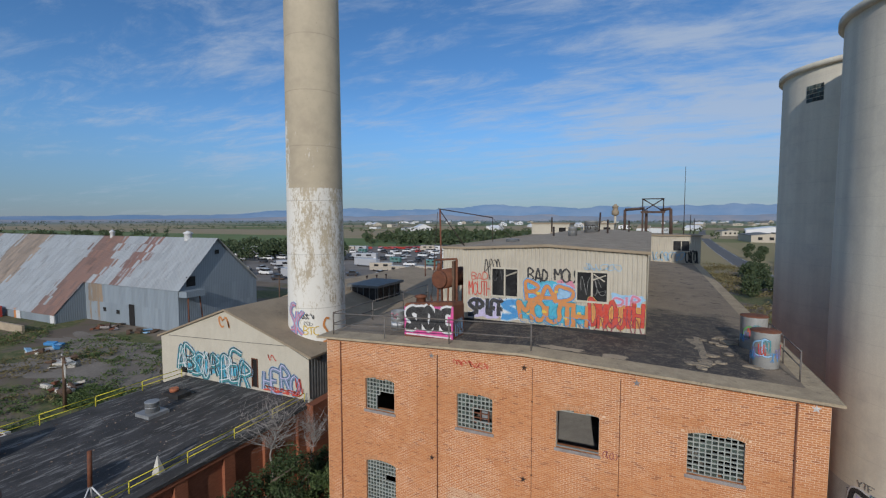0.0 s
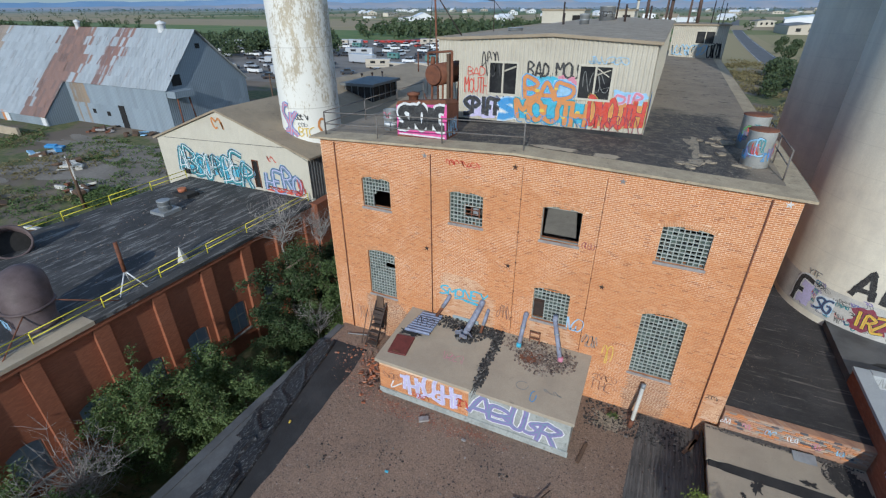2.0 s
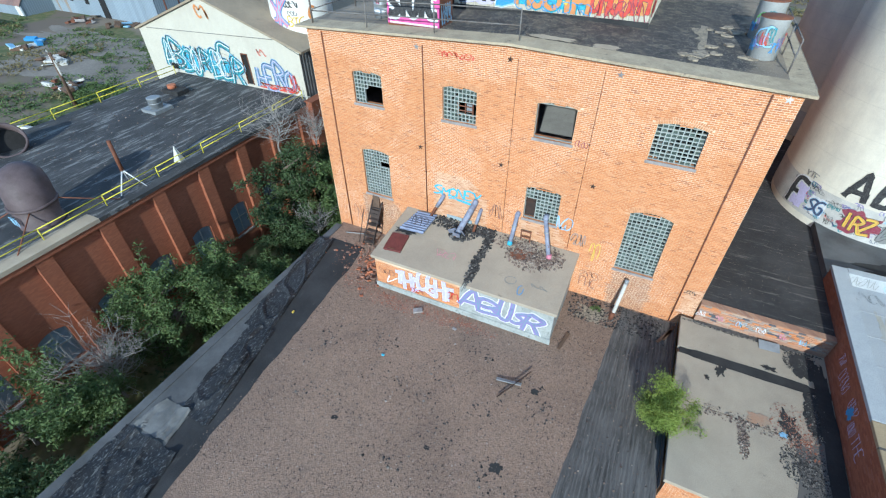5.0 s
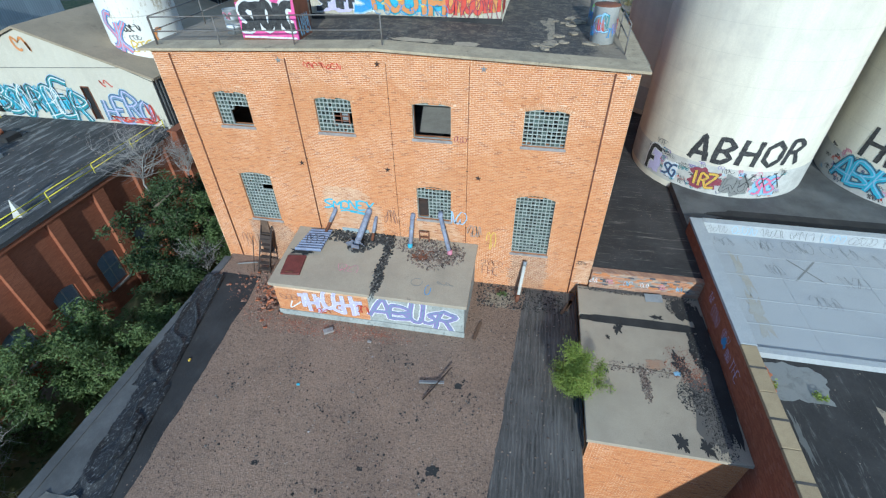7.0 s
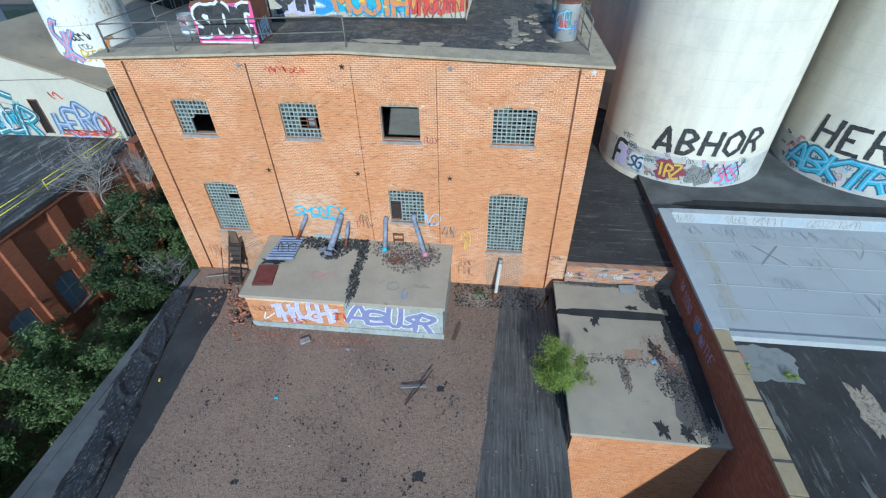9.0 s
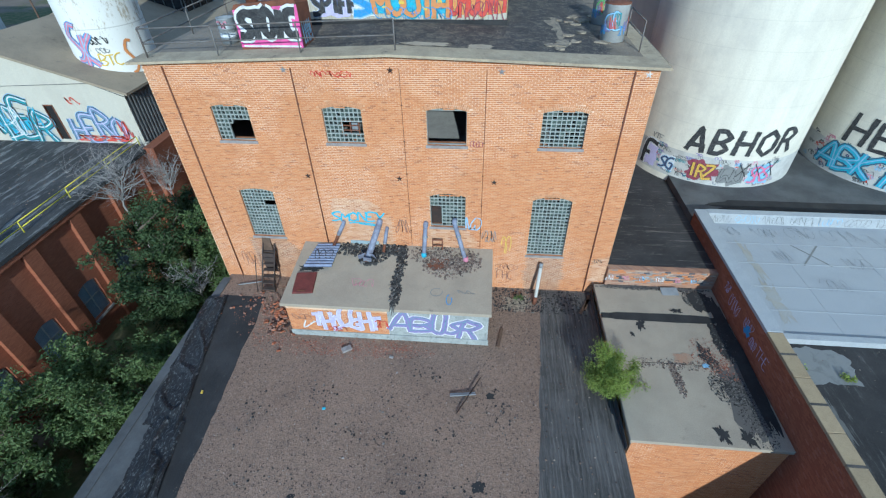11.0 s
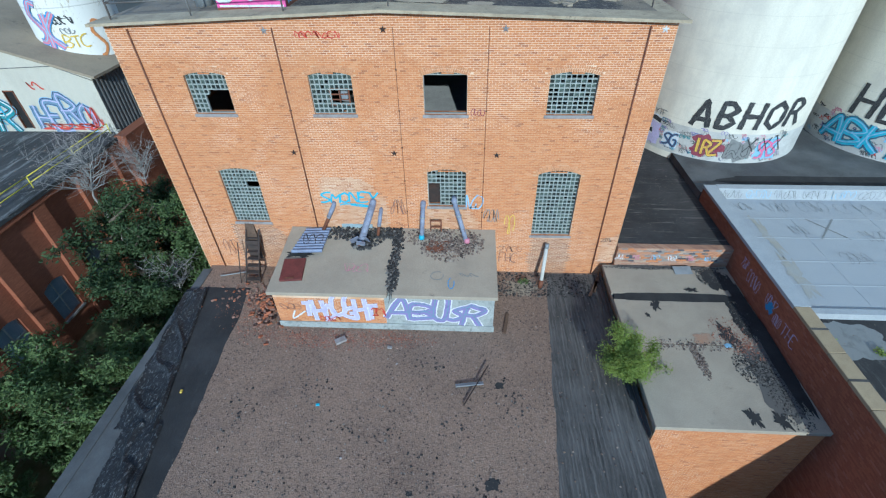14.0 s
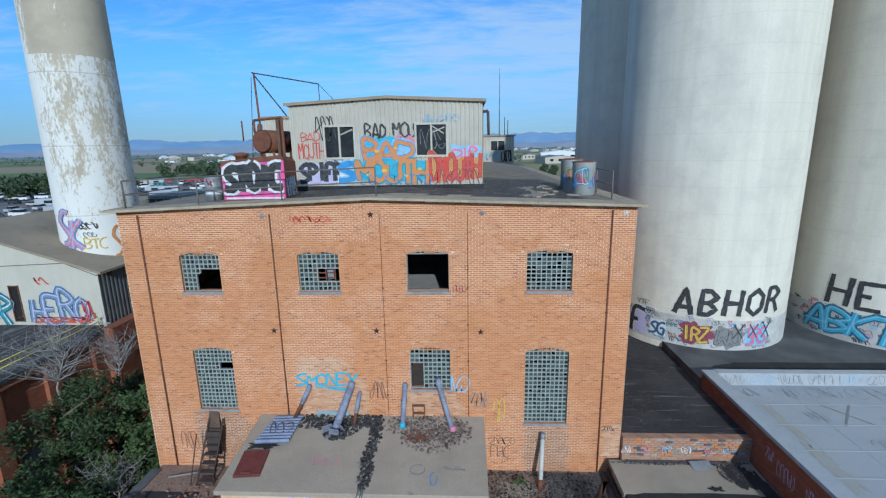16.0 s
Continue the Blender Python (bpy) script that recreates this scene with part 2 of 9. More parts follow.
M["steel_grey"] = worn("galvanised_steel", (0.36, 0.37, 0.37), (0.28, 0.29, 0.30), (0.20, 0.14, 0.10), 2.5, rough=0.5, metal=0.3)
M["silo"] = None


def gravel_mat():
    k = Mat("brown_gravel", 0.95)
    c = k.mix(k.ramp(k.noise(0.22, 7, 0.6), 0.35, 0.68), (0.29, 0.194, 0.136), (0.21, 0.14, 0.10))
    c = k.mix(k.ramp(k.noise(0.9, 8, 0.7), 0.56, 0.76, 0, 0.6), c, (0.11, 0.083, 0.07))
    c = k.mix(k.ramp(k.noise(0.6, 6, 0.7, vec=k.mapped((1, 1, 1), loc=(7, 3, 0))), 0.55, 0.72, 0, 0.5), c, (0.33, 0.22, 0.165))
    vo = k.n.new("ShaderNodeTexVoronoi")
    vo.inputs["Scale"].default_value = 34
    k.l.new(k.pos, vo.inputs["Vector"])
    tone = k.sep(vo.outputs["Color"])
    c = k.mix(k.ramp(tone[0], 0.45, 0.95, 0.0, 0.45), c, (0.40, 0.29, 0.225))
    c = k.mix(k.ramp(tone[1], 0.6, 0.9, 0.0, 0.5), c, (0.10, 0.075, 0.064))
    # moss: small black scraps, thick in some patches and thin between them
    patch_of = k.ramp(k.noise(0.42, 5, 0.65, dist=0.8), 0.38, 0.60, 0.35, 1.0)
    scraps = k.ramp(k.noise(8.5, 5, 0.84), 0.56, 0.60)
    c = k.mix(k.math("MULTIPLY", patch_of, scraps), c, (0.036, 0.03, 0.027))
    c = k.mix(k.ramp(k.noise(21, 4, 0.75), 0.60, 0.64, 0, 0.9), c, (0.05, 0.04, 0.035))
    k.bump(k.math("ADD", vo.outputs["Distance"], k.math("MULTIPLY", k.noise(9, 6, 0.75), 0.5)), 0.6, 0.025)
    return k.done(c)


def strip_mat(name, col, pale, scale, sway):
    """Felt laid in narrow ribs that wander along their length."""
    k = Mat(name, 0.8)
    warp = k.math("MULTIPLY", k.noise(0.9, 4, 0.6, vec=k.mapped((1, 0.7, 1))), sway)
    s = k.sep()
    rib = k.math("SINE", k.math("MULTIPLY", k.math("ADD", s[0], warp), scale))
    wear = k.noise(1.0, 8, 0.7, vec=k.mapped((5, 0.5, 1)))
    c = k.mix(k.ramp(k.noise(0.5, 7, 0.65), 0.35, 0.7), col, tuple(x * 1.7 for x in col))
    c = k.mix(k.math("MULTIPLY", k.ramp(rib, -0.2, 1.0, 0.0, 0.55), k.ramp(wear, 0.44, 0.60, 0.0, 1.0)), c, pale)
    long = k.noise(1.0, 9, 0.78, vec=k.mapped((9, 0.35, 1)))
    c = k.mix(k.ramp(long, 0.52, 0.62, 0, 0.75), c, pale)
    c = k.mix(k.ramp(long, 0.46, 0.40, 0, 0.6), c, tuple(0.4 * x for x in col))
    c = k.mix(k.ramp(k.noise(22, 5, 0.7), 0.55, 0.72, 0, 0.5), c, pale)
    k.bump(k.math("ADD", k.math("MULTIPLY", rib, 0.4), k.math("MULTIPLY", wear, 1.5)), 0.5, 0.02)
    return k.done(c)


def tar_mat(name, col=(0.045, 0.042, 0.04), pale=(0.26, 0.245, 0.225), stretch=(1, 6, 1), amount=0.3, rough=0.8):
    k = Mat(name, rough)
    c = k.mix(k.ramp(k.noise(0.5, 7, 0.65), 0.35, 0.7), col, tuple(x * 1.8 for x in col))
    st = k.noise(1.1, 9, 0.75, vec=k.mapped(stretch), dist=0.3)
    c = k.mix(k.ramp(st, 0.62 - amount * 0.1, 0.80 - amount * 0.2, 0, 0.7), c, pale)
    g = k.noise(18, 6, 0.75)
    c = k.mix(k.ramp(g, 0.55, 0.72, 0, 0.35), c, pale)
    k.bump(k.math("ADD", st, k.math("MULTIPLY", g, 0.5)), 0.6, 0.04)
    return k.done(c)


def roof_mat():
    """Brown worn felt, tarred black in a wide strip before and beside the penthouse."""
    k = Mat("main_roof_felt", 0.85)
    s = k.sep()
    c = k.mix(k.ramp(k.noise(0.5, 7, 0.65), 0.35, 0.7), (0.27, 0.218, 0.162), (0.20, 0.162, 0.122))
    c = k.mix(k.ramp(k.noise(1.3, 9, 0.75, vec=k.mapped((1, 1.6, 1))), 0.55, 0.70, 0, 0.7), c, (0.37, 0.30, 0.22))
    wob = k.math("MULTIPLY", k.math("SUBTRACT", k.noise(0.55, 9, 0.72), 0.5), 7.0)
    rear = k.ramp(k.math("ADD", s[1], wob), 12.0, 9.6)
    side = k.ramp(k.math("ADD", s[0], k.math("MULTIPLY", wob, 0.35)), 7.8, 7.0)
    west = k.ramp(k.math("ADD", s[0], k.math("MULTIPLY", wob, 0.5)), -3.9, -3.0)
    tarred = k.math("MULTIPLY", k.math("MULTIPLY", rear, side), west)
    wear = k.ramp(k.noise(2.6, 9, 0.78), 0.46, 0.62, 0.95, 0.45)
    c = k.mix(k.math("MULTIPLY", tarred, wear), c, (0.05, 0.046, 0.045))
    g = k.noise(14, 6, 0.75)
    c = k.mix(k.ramp(g, 0.56, 0.64, 0, 0.7), c, (0.38, 0.33, 0.27))
    c = k.mix(k.ramp(k.noise(3.2, 8, 0.8, dist=0.6), 0.60, 0.64, 0, 0.75), c, (0.30, 0.26, 0.21))
    c = k.mix(k.ramp(k.noise(1.1, 7, 0.7, vec=k.mapped((1, 1, 1), loc=(3, 9, 0))), 0.56, 0.62, 0, 0.6), c, (0.04, 0.037, 0.036))
    c = k.mix(k.ramp(k.noise(5.0, 7, 0.75, vec=k.mapped((0.4, 2.2, 1))), 0.62, 0.70, 0, 0.5), c, (0.06, 0.052, 0.046))
    k.bump(k.math("ADD", g, k.noise(2.6, 9, 0.78)), 0.5, 0.03)
    return k.done(c)


def silo_mat():
    k = Mat("silo_concrete", 0.75)
    s = k.sep()
    vert = k.noise(1.0, 8, 0.6, vec=k.mapped((1.2, 1.2, 0.05)))
    c = k.mix(k.ramp(vert, 0.35, 0.7), (0.76, 0.705, 0.575), (0.67, 0.615, 0.50))
    c = k.mix(k.ramp(k.noise(0.5, 7, 0.65), 0.46, 0.72, 0, 0.6), c, (0.55, 0.505, 0.43))
    lift = k.math("FRACT", k.math("MULTIPLY", s[2], 0.82))
    c = k.mix(k.ramp(lift, 0.0, 0.05, 0.15, 0.0), c, (0.30, 0.27, 0.22))
    c = k.mix(0.25, c, k.mix(k.ramp(k.noise(16, 5, 0.7), 0.3, 0.7), (0.6, 0.6, 0.6), (1, 1, 1)), "MULTIPLY")
    k.bump(k.noise(5, 6, 0.7), 0.2, 0.02)
    return k.done(c)


def stack_mat():
    k = Mat("chimney_concrete", 0.85)
    s = k.sep()
    c = k.mix(k.ramp(k.noise(0.5, 8, 0.65), 0.35, 0.7), (0.49, 0.42, 0.305), (0.40, 0.34, 0.25))
    # flaking whitewash: a full coat at the foot, a worn one on the west side above, bare concrete at the top
    flake = k.math("ADD", k.math("MULTIPLY", k.noise(1.0, 9, 0.72, vec=k.mapped((1.3, 1.3, 0.45)), dist=0.3), 0.55), k.math("MULTIPLY", k.noise(6.0, 8, 0.75, vec=k.mapped((1.4, 1.4, 0.6))), 0.45))
    west = k.ramp(s[0], -22.6, -20.2, 0.13, -0.08)
    low = k.math("MULTIPLY", k.math("LESS_THAN", s[2], 17.3), 0.10)
    low = k.math("ADD", low, k.ramp(s[2], 5.0, 12.0, 0.09, 0.0))
    mid = k.math("MULTIPLY", k.math("LESS_THAN", s[2], 22.4), 0.10)
    f = k.math("ADD", k.math("ADD", flake, west), k.math("ADD", k.math("ADD", low, mid), k.ramp(s[2], 22, 34, -0.06, -0.16)))
    c = k.mix(k.ramp(f, 0.52, 0.60, 0, 0.92), c, (0.74, 0.72, 0.66))
    lift = k.math("FRACT", k.math("MULTIPLY", s[2], 0.245))
    c = k.mix(k.ramp(lift, 0.0, 0.02, 0.5, 0.0), c, (0.22, 0.19, 0.15))
    c = k.mix(k.ramp(k.noise(2.2, 9, 0.75, dist=0.5), 0.62, 0.70, 0, 0.45), c, (0.30, 0.25, 0.18))
    k.bump(k.math("ADD", f, k.math("MULTIPLY", k.noise(20, 5, 0.7), 0.3)), 0.35, 0.03)
    return k.done(c)


def sheet_mat(name, base, rust, amount, axis=0, rough=0.55):
    """Old corrugated sheeting with sheets of differing tone and rust."""
    k = Mat(name, rough, 0.0)
    s = k.sep()
    u = s[axis]
    br = k.n.new("ShaderNodeTexBrick")
    br.inputs["Scale"].default_value, br.inputs["Brick Width"].default_value, br.inputs["Row Height"].default_value = 1.0, 2.4, 3.4
    br.inputs["Mortar Size"].default_value = 0.0
    br.inputs["Color1"].default_value, br.inputs["Color2"].default_value = (0, 0, 0, 1), (1, 1, 1, 1)
    k.l.new(k.comb(u, k.math("ADD", s[2], s[1] if axis == 0 else s[0]), 0.0), br.inputs["Vector"])
    t = k.sep(br.outputs["Color"])[0]
    c = k.mix(t, base, tuple(x * 0.78 for x in base))
    zone = k.noise(0.055, 4, 0.5, vec=k.mapped((1, 0.35, 0.35)))
    fl = k.noise(0.7, 9, 0.75, vec=k.mapped((1, 0.4, 0.4)))
    r = k.math("ADD", k.math("MULTIPLY", zone, 1.3), k.math("ADD", k.math("MULTIPLY", fl, 0.5), k.math("MULTIPLY", t, 0.16)))
    c = k.mix(k.ramp(r, 1.12 - amount, 1.26 - amount), c, rust)
    c = k.mix(0.4, c, k.mix(k.ramp(k.noise(6, 6, 0.7), 0.3, 0.7), (0.6, 0.6, 0.6), (1, 1, 1)), "MULTIPLY")
    return k.done(c)


def field_mat():
    """The plain: dry lots and dirt close by, then fields and woods; haze is painted into the far ground."""
    k = Mat("plain_ground", 1.0)
    s = k.sep()
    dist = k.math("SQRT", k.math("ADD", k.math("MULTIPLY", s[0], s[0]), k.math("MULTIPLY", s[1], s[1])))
    dirt = k.mix(k.ramp(k.noise(0.05, 7, 0.6), 0.4, 0.62), (0.20, 0.16, 0.12), (0.145, 0.115, 0.088))
    weeds = k.mix(k.ramp(k.noise(0.9, 7, 0.7), 0.35, 0.7), (0.07, 0.095, 0.034), (0.18, 0.155, 0.075))
    near = k.mix(k.ramp(k.noise(0.045, 8, 0.65, dist=0.6), 0.47, 0.56), dirt, weeds)
    vo = k.n.new("ShaderNodeTexVoronoi")
    vo.inputs["Scale"].default_value = 1.0
    k.l.new(k.mapped((0.0042, 0.0016, 0.0)), vo.inputs["Vector"])
    fc = k.sep(vo.outputs["Color"])
    field = k.mix(k.ramp(fc[0], 0.3, 0.55), (0.13, 0.165, 0.055), (0.30, 0.245, 0.13))
    field = k.mix(k.ramp(fc[1], 0.6, 0.8), field, (0.085, 0.13, 0.042))
    field = k.mix(k.ramp(k.noise(0.006, 8, 0.7, vec=k.mapped((1, 0.45, 1))), 0.56, 0.66), field, (0.06, 0.08, 0.04))
    field = k.mix(k.ramp(k.noise(0.11, 5, 0.7), 0.66, 0.73), field, (0.42, 0.40, 0.37))
    # distance haze put into the colour: far ground fades to blue-grey
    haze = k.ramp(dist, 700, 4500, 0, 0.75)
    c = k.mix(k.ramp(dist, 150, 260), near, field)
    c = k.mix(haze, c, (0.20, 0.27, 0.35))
    return k.done(c)


M["gravel"] = gravel_mat()
M["tar"] = tar_mat("black_tar_roof")
M["tar_deck"] = tar_mat("worn_tar_deck", (0.034, 0.031, 0.03), (0.24, 0.21, 0.18), (0.5, 7, 1), 0.7)
M["tar_strip"] = strip_mat("ribbed_felt", (0.065, 0.06, 0.056), (0.165, 0.152, 0.14), 50.0, 0.42)
M["tar_peel"] = tar_mat("peeling_tar_roof", (0.03, 0.028, 0.027), (0.15, 0.142, 0.132), (3.2, 0.45, 1), 0.7)
M["tar_black"] = tar_mat("black_bitumen_margin", (0.028, 0.027, 0.027), (0.10, 0.095, 0.09), (4, 0.6, 1), 0.3)
M["tar_hall"] = tar_mat("streaked_tar_roof", (0.042, 0.040, 0.039), (0.27, 0.26, 0.245), (2.6, 0.35, 1), 1.0)
M["tar_main"] = roof_mat()
M["grey_roof"] = worn("silver_coated_roof", (0.42, 0.43, 0.44), (0.36, 0.37, 0.385), (0.36, 0.29, 0.2), 0.35, rough=0.6, amount=0.3)
M["silo"] = silo_mat()
M["stack"] = stack_mat()
M["field"] = field_mat()
M["dark"] = worn("dark_interior", (0.025, 0.023, 0.022), grain=5)
M["wood"] = worn("old_timber", (0.16, 0.10, 0.065), (0.10, 0.065, 0.045), grain=15)
M["yellow"] = worn("yellow_paint", (0.78, 0.70, 0.06), (0.66, 0.56, 0.06), (0.25, 0.14, 0.05), 2.0, rough=0.5, amount=0.25)


# ---- builders ----
def box(bm, x0, x1, y0, y1, z0, z1, bevel=0.0):
    vs = [bm.verts.new((x, y, z)) for z in (z0, z1) for x, y in ((x0, y0), (x1, y0), (x1, y1), (x0, y1))]
    fs = [bm.faces.new([vs[i] for i in q]) for q in ((3, 2, 1, 0), (4, 5, 6, 7), (0, 1, 5, 4), (1, 2, 6, 5), (2, 3, 7, 6), (3, 0, 4, 7))]
    if bevel:
        bmesh.ops.bevel(bm, geom=list({e for f in fs for e in f.edges}), offset=bevel, segments=1, affect="EDGES")
    return vs


def tube(bm, a, b, r, r2=None, seg=10, caps=True):
    a, b = Vector(a), Vector(b)
    q = (b - a).to_track_quat("Z", "Y").to_matrix()
    rings = []
    for p, rr in ((a, r), (b, r if r2 is None else r2)):
        rings.append([bm.verts.new(p + q @ Vector((rr * math.cos(i * math.tau / seg), rr * math.sin(i * math.tau / seg), 0))) for i in range(seg)])
    for i in range(seg):
        j = (i + 1) % seg
        f = bm.faces.new((rings[0][i], rings[0][j], rings[1][j], rings[1][i]))
        f.smooth = seg > 6
    if caps:
        bm.faces.new(rings[0][::-1]), bm.faces.new(rings[1])
    return rings


def lathe(bm, prof, seg=48, cx=0.0, cy=0.0):
    """Turn a profile of (radius, height) round the vertical."""
    rings = [[bm.verts.new((cx + r * math.cos(i * math.tau / seg), cy + r * math.sin(i * math.tau / seg), z)) for i in range(seg)] for r, z in prof]
    for p, q in zip(rings, rings[1:]):
        for i in range(seg):
            j = (i + 1) % seg
            bm.faces.new((p[i], p[j], q[j], q[i])).smooth = True
    return rings


def prism(bm, pts, y0, y1):
    """A convex or concave outline in x, z, drawn out from y0 to y1."""
    a = [bm.verts.new((x, y0, z)) for x, z in pts]
    b = [bm.verts.new((x, y1, z)) for x, z in pts]
    bm.faces.new(a[::-1] if y1 < y0 else a), bm.faces.new(b[::-1] if y1 > y0 else b)
    n = len(pts)
    for i in range(n):
        j = (i + 1) % n
        bm.faces.new((a[i], b[i], b[j], a[j]))
    bmesh.ops.recalc_face_normals(bm, faces=bm.faces)


def mesh_of(name, bm, mat):
    me = bpy.data.meshes.new(name)
    bm.to_mesh(me)
    bm.free()
    for m in (mat if isinstance(mat, (list, tuple)) else [mat]):
        me.materials.append(M[m] if isinstance(m, str) else m)
    return me


def part(name, bm, mat, parent=None, label=""):
    ob = new(name, mesh_of(name, bm, mat))
    if parent:
        ob.parent = parent
        ob.matrix_parent_inverse = parent.matrix_basis.inverted()
    return tagged(ob, label)


def single(name, bm, mat, label, category, group="", kind=""):
    return tagged(part(name, bm, mat), label, category, group, kind)


def empty(name, label, category, group="", at=(0, 0, 0), rz=0.0, kind=""):
    ob = new(name)
    ob.empty_display_size = 0.2
    ob.matrix_basis = pose(*at, 0, 0, rz)
    return tagged(ob, label, category, group, kind)


def BM():
    return bmesh.new()


def boxes(name, mat, parent, *bs, bevel=0.0, label=""):
    bm = BM()
    for b in bs:
        box(bm, *b, bevel=bevel)
    return part(name, bm, mat, parent, label)


def tubes(name, mat, parent, *ts, label="", seg=8):
    bm = BM()
    for t in ts:
        tube(bm, *t, seg=seg)
    return part(name, bm, mat, parent, label)


def wall_with_openings(bm, x0, x1, z0, top, y0, y1, holes):
    """A wall in the x, z plane with thickness y0..y1; top is a function of x; holes are (xa, xb, za, zb, rise)."""
    xs = sorted({x0, x1, 0.0, *[h[i] for h in holes for i in (0, 1)], *[(h[0] + (h[1] - h[0]) * i / 8) for h in holes for i in range(9)]})
    xs = [x for x in xs if x0 <= x <= x1]
    for a, b in zip(xs, xs[1:]):
        m = (a + b) / 2
        hs = sorted([h for h in holes if h[0] < m < h[1]], key=lambda h: h[2])
        arch = lambda h, x: h[3] + h[4] * (1 - ((x - (h[0] + h[1]) / 2) / ((h[1] - h[0]) / 2)) ** 2)
        lows = [(z0, z0)] + [(arch(h, a), arch(h, b)) for h in hs]
        tops = [(h[2], h[2]) for h in hs] + [(top(a), top(b))]
        for (la, lb), (ta, tb) in zip(lows, tops):
            f = [bm.verts.new(p) for p in ((a, y0, la), (b, y0, lb), (b, y0, tb), (a, y0, ta))]
            r = [bm.verts.new(p) for p in ((a, y1, la), (b, y1, lb), (b, y1, tb), (a, y1, ta))]
            bm.faces.new(f), bm.faces.new(r[::-1])
            bm.faces.new((f[0], r[0], r[1], f[1])), bm.faces.new((f[3], f[2], r[2], r[3]))
    for h in holes:
        for x, s in ((h[0], 1), (h[1], -1)):
            q = [bm.verts.new(p) for p in ((x, y0, h[2]), (x, y1, h[2]), (x, y1, h[3]), (x, y0, h[3]))]
            bm.faces.new(q if s > 0 else q[::-1])
    for x in (x0, x1):
        q = [bm.verts.new(p) for p in ((x, y0, z0), (x, y1, z0), (x, y1, top(x)), (x, y0, top(x)))]
        bm.faces.new(q)


# ---- ground and distance ----
GZ = -5.5
bm = BM()
g = 6000
N = 24
vs = [[bm.verts.new((-g + 2 * g * i / N, -g + 2 * g * j / N, GZ)) for j in range(N + 1)] for i in range(N + 1)]
for i in range(N):
    for j in range(N):
        bm.faces.new((vs[i][j], vs[i + 1][j], vs[i + 1][j + 1], vs[i][j + 1]))
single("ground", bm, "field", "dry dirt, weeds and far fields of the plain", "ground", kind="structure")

# ---- main brick building ----
BX0, BX1, DEPTH = -8.75, 8.7, 49.0
roof_z = lambda x: 9.74 + 0.34 * (1 - min(1.0, abs(x) / 8.6))
UP = [(-6.77, -5.37), (-2.61, -1.18), (1.15, 2.58), (5.2, 6.72)]
HOLES = [(a, b, 6.99, 8.29, 0.11) for a, b in UP] + [(-6.77, -5.33, 2.42, 4.74, 0.13), (1.15, 2.58, 3.3, 4.79, 0.12), (5.22, 6.74, 1.98, 4.74, 0.17)]
bm = BM()
wall_with_openings(bm, BX0, BX1, -0.6, lambda x: roof_z(x) + 0.098, 0.0, 0.35, HOLES)
bmesh.ops.remove_doubles(bm, verts=bm.verts, dist=0.0005)
bmesh.ops.recalc_face_normals(bm, faces=bm.faces)
for f in bm.faces:
    f.material_index = 1 if f.normal.y < -0.9 else 0
wall_south = single("wall_south", bm, "brick", "orange brick facade with segmental-arched glass-block windows", "wall", kind="structure")


wall_south.data.materials.append(M["pointing"])


def single_box(name, mat, label, cat, bs, kind="structure", bevel=0.0):
    bm = BM()
    for b in bs:
        box(bm, *b, bevel=bevel)
    return single(name, bm, mat, label, cat, kind=kind)


single_box("wall_east", "brick", "orange brick side wall of the main building", "wall", [(BX1 - 0.35, BX1, 0.352, DEPTH, -5.5, 9.72)])
single_box("wall_west", "brick", "orange brick side wall facing the alley", "wall", [(BX0, BX0 + 0.35, 0.352, DEPTH, -5.5, 9.72)])
single_box("wall_north", "brick", "orange brick rear wall of the main building", "wall", [(BX0 + 0.36, BX1 - 0.36, DEPTH - 0.35, DEPTH, -5.5, 9.72)])
single_box("floor", "dark", "bare dark floors inside the empty building", "floor", [(BX0 + 0.36, BX1 - 0.36, 0.36, 12.0, 0.3, 0.5)])
bm = BM()
prism(bm, [(BX0 - 0.28, 9.74), (0, 10.08), (BX1 + 0.28, 9.74), (BX1 + 0.28, 9.90), (0, 10.24), (BX0 - 0.28, 9.90)], 0.36, DEPTH + 0.2)
single("roof_main", bm, "tar_main", "flat dark felt roof with worn patches, low ridge", "roof", kind="structure")



# ---- paint and lettering ----
def paint(name, col, rough=0.6):
    k = Mat(name, rough)
    g = k.noise(9, 6, 0.7)
    c = k.mix(k.ramp(g, 0.3, 0.72, 0.0, 0.55), col, tuple(0.5 * x + 0.10 for x in col))
    c = k.mix(k.ramp(k.noise(2.6, 7, 0.7, dist=0.8), 0.50, 0.66, 0.0, 0.55), c, tuple(0.55 * x for x in col))
    c = k.mix(k.ramp(k.noise(38, 5, 0.75), 0.52, 0.66, 0.0, 0.35), c, (0.34, 0.30, 0.25))
    return k.done(c)


for pname, pcol in dict(black=(0.018, 0.018, 0.02), white=(0.72, 0.72, 0.72), cyan=(0.06, 0.42, 0.58), teal=(0.03, 0.24, 0.27), pink=(0.74, 0.09, 0.33),
                        orange=(0.62, 0.24, 0.06), red=(0.60, 0.05, 0.025), yellowp=(0.72, 0.50, 0.05), blue=(0.05, 0.28, 0.60), violet=(0.24, 0.20, 0.42),
                        lilac=(0.55, 0.50, 0.74), maroon=(0.24, 0.03, 0.06), green=(0.16, 0.42, 0.12), navy=(0.04, 0.06, 0.14), sky=(0.30, 0.52, 0.72),
                        slate=(0.17, 0.26, 0.36), rose=(0.62, 0.22, 0.30), brownp=(0.20, 0.09, 0.06), greyp=(0.22, 0.22, 0.21)).items():
    M["p_" + pname] = paint("spray_paint_" + pname, pcol)

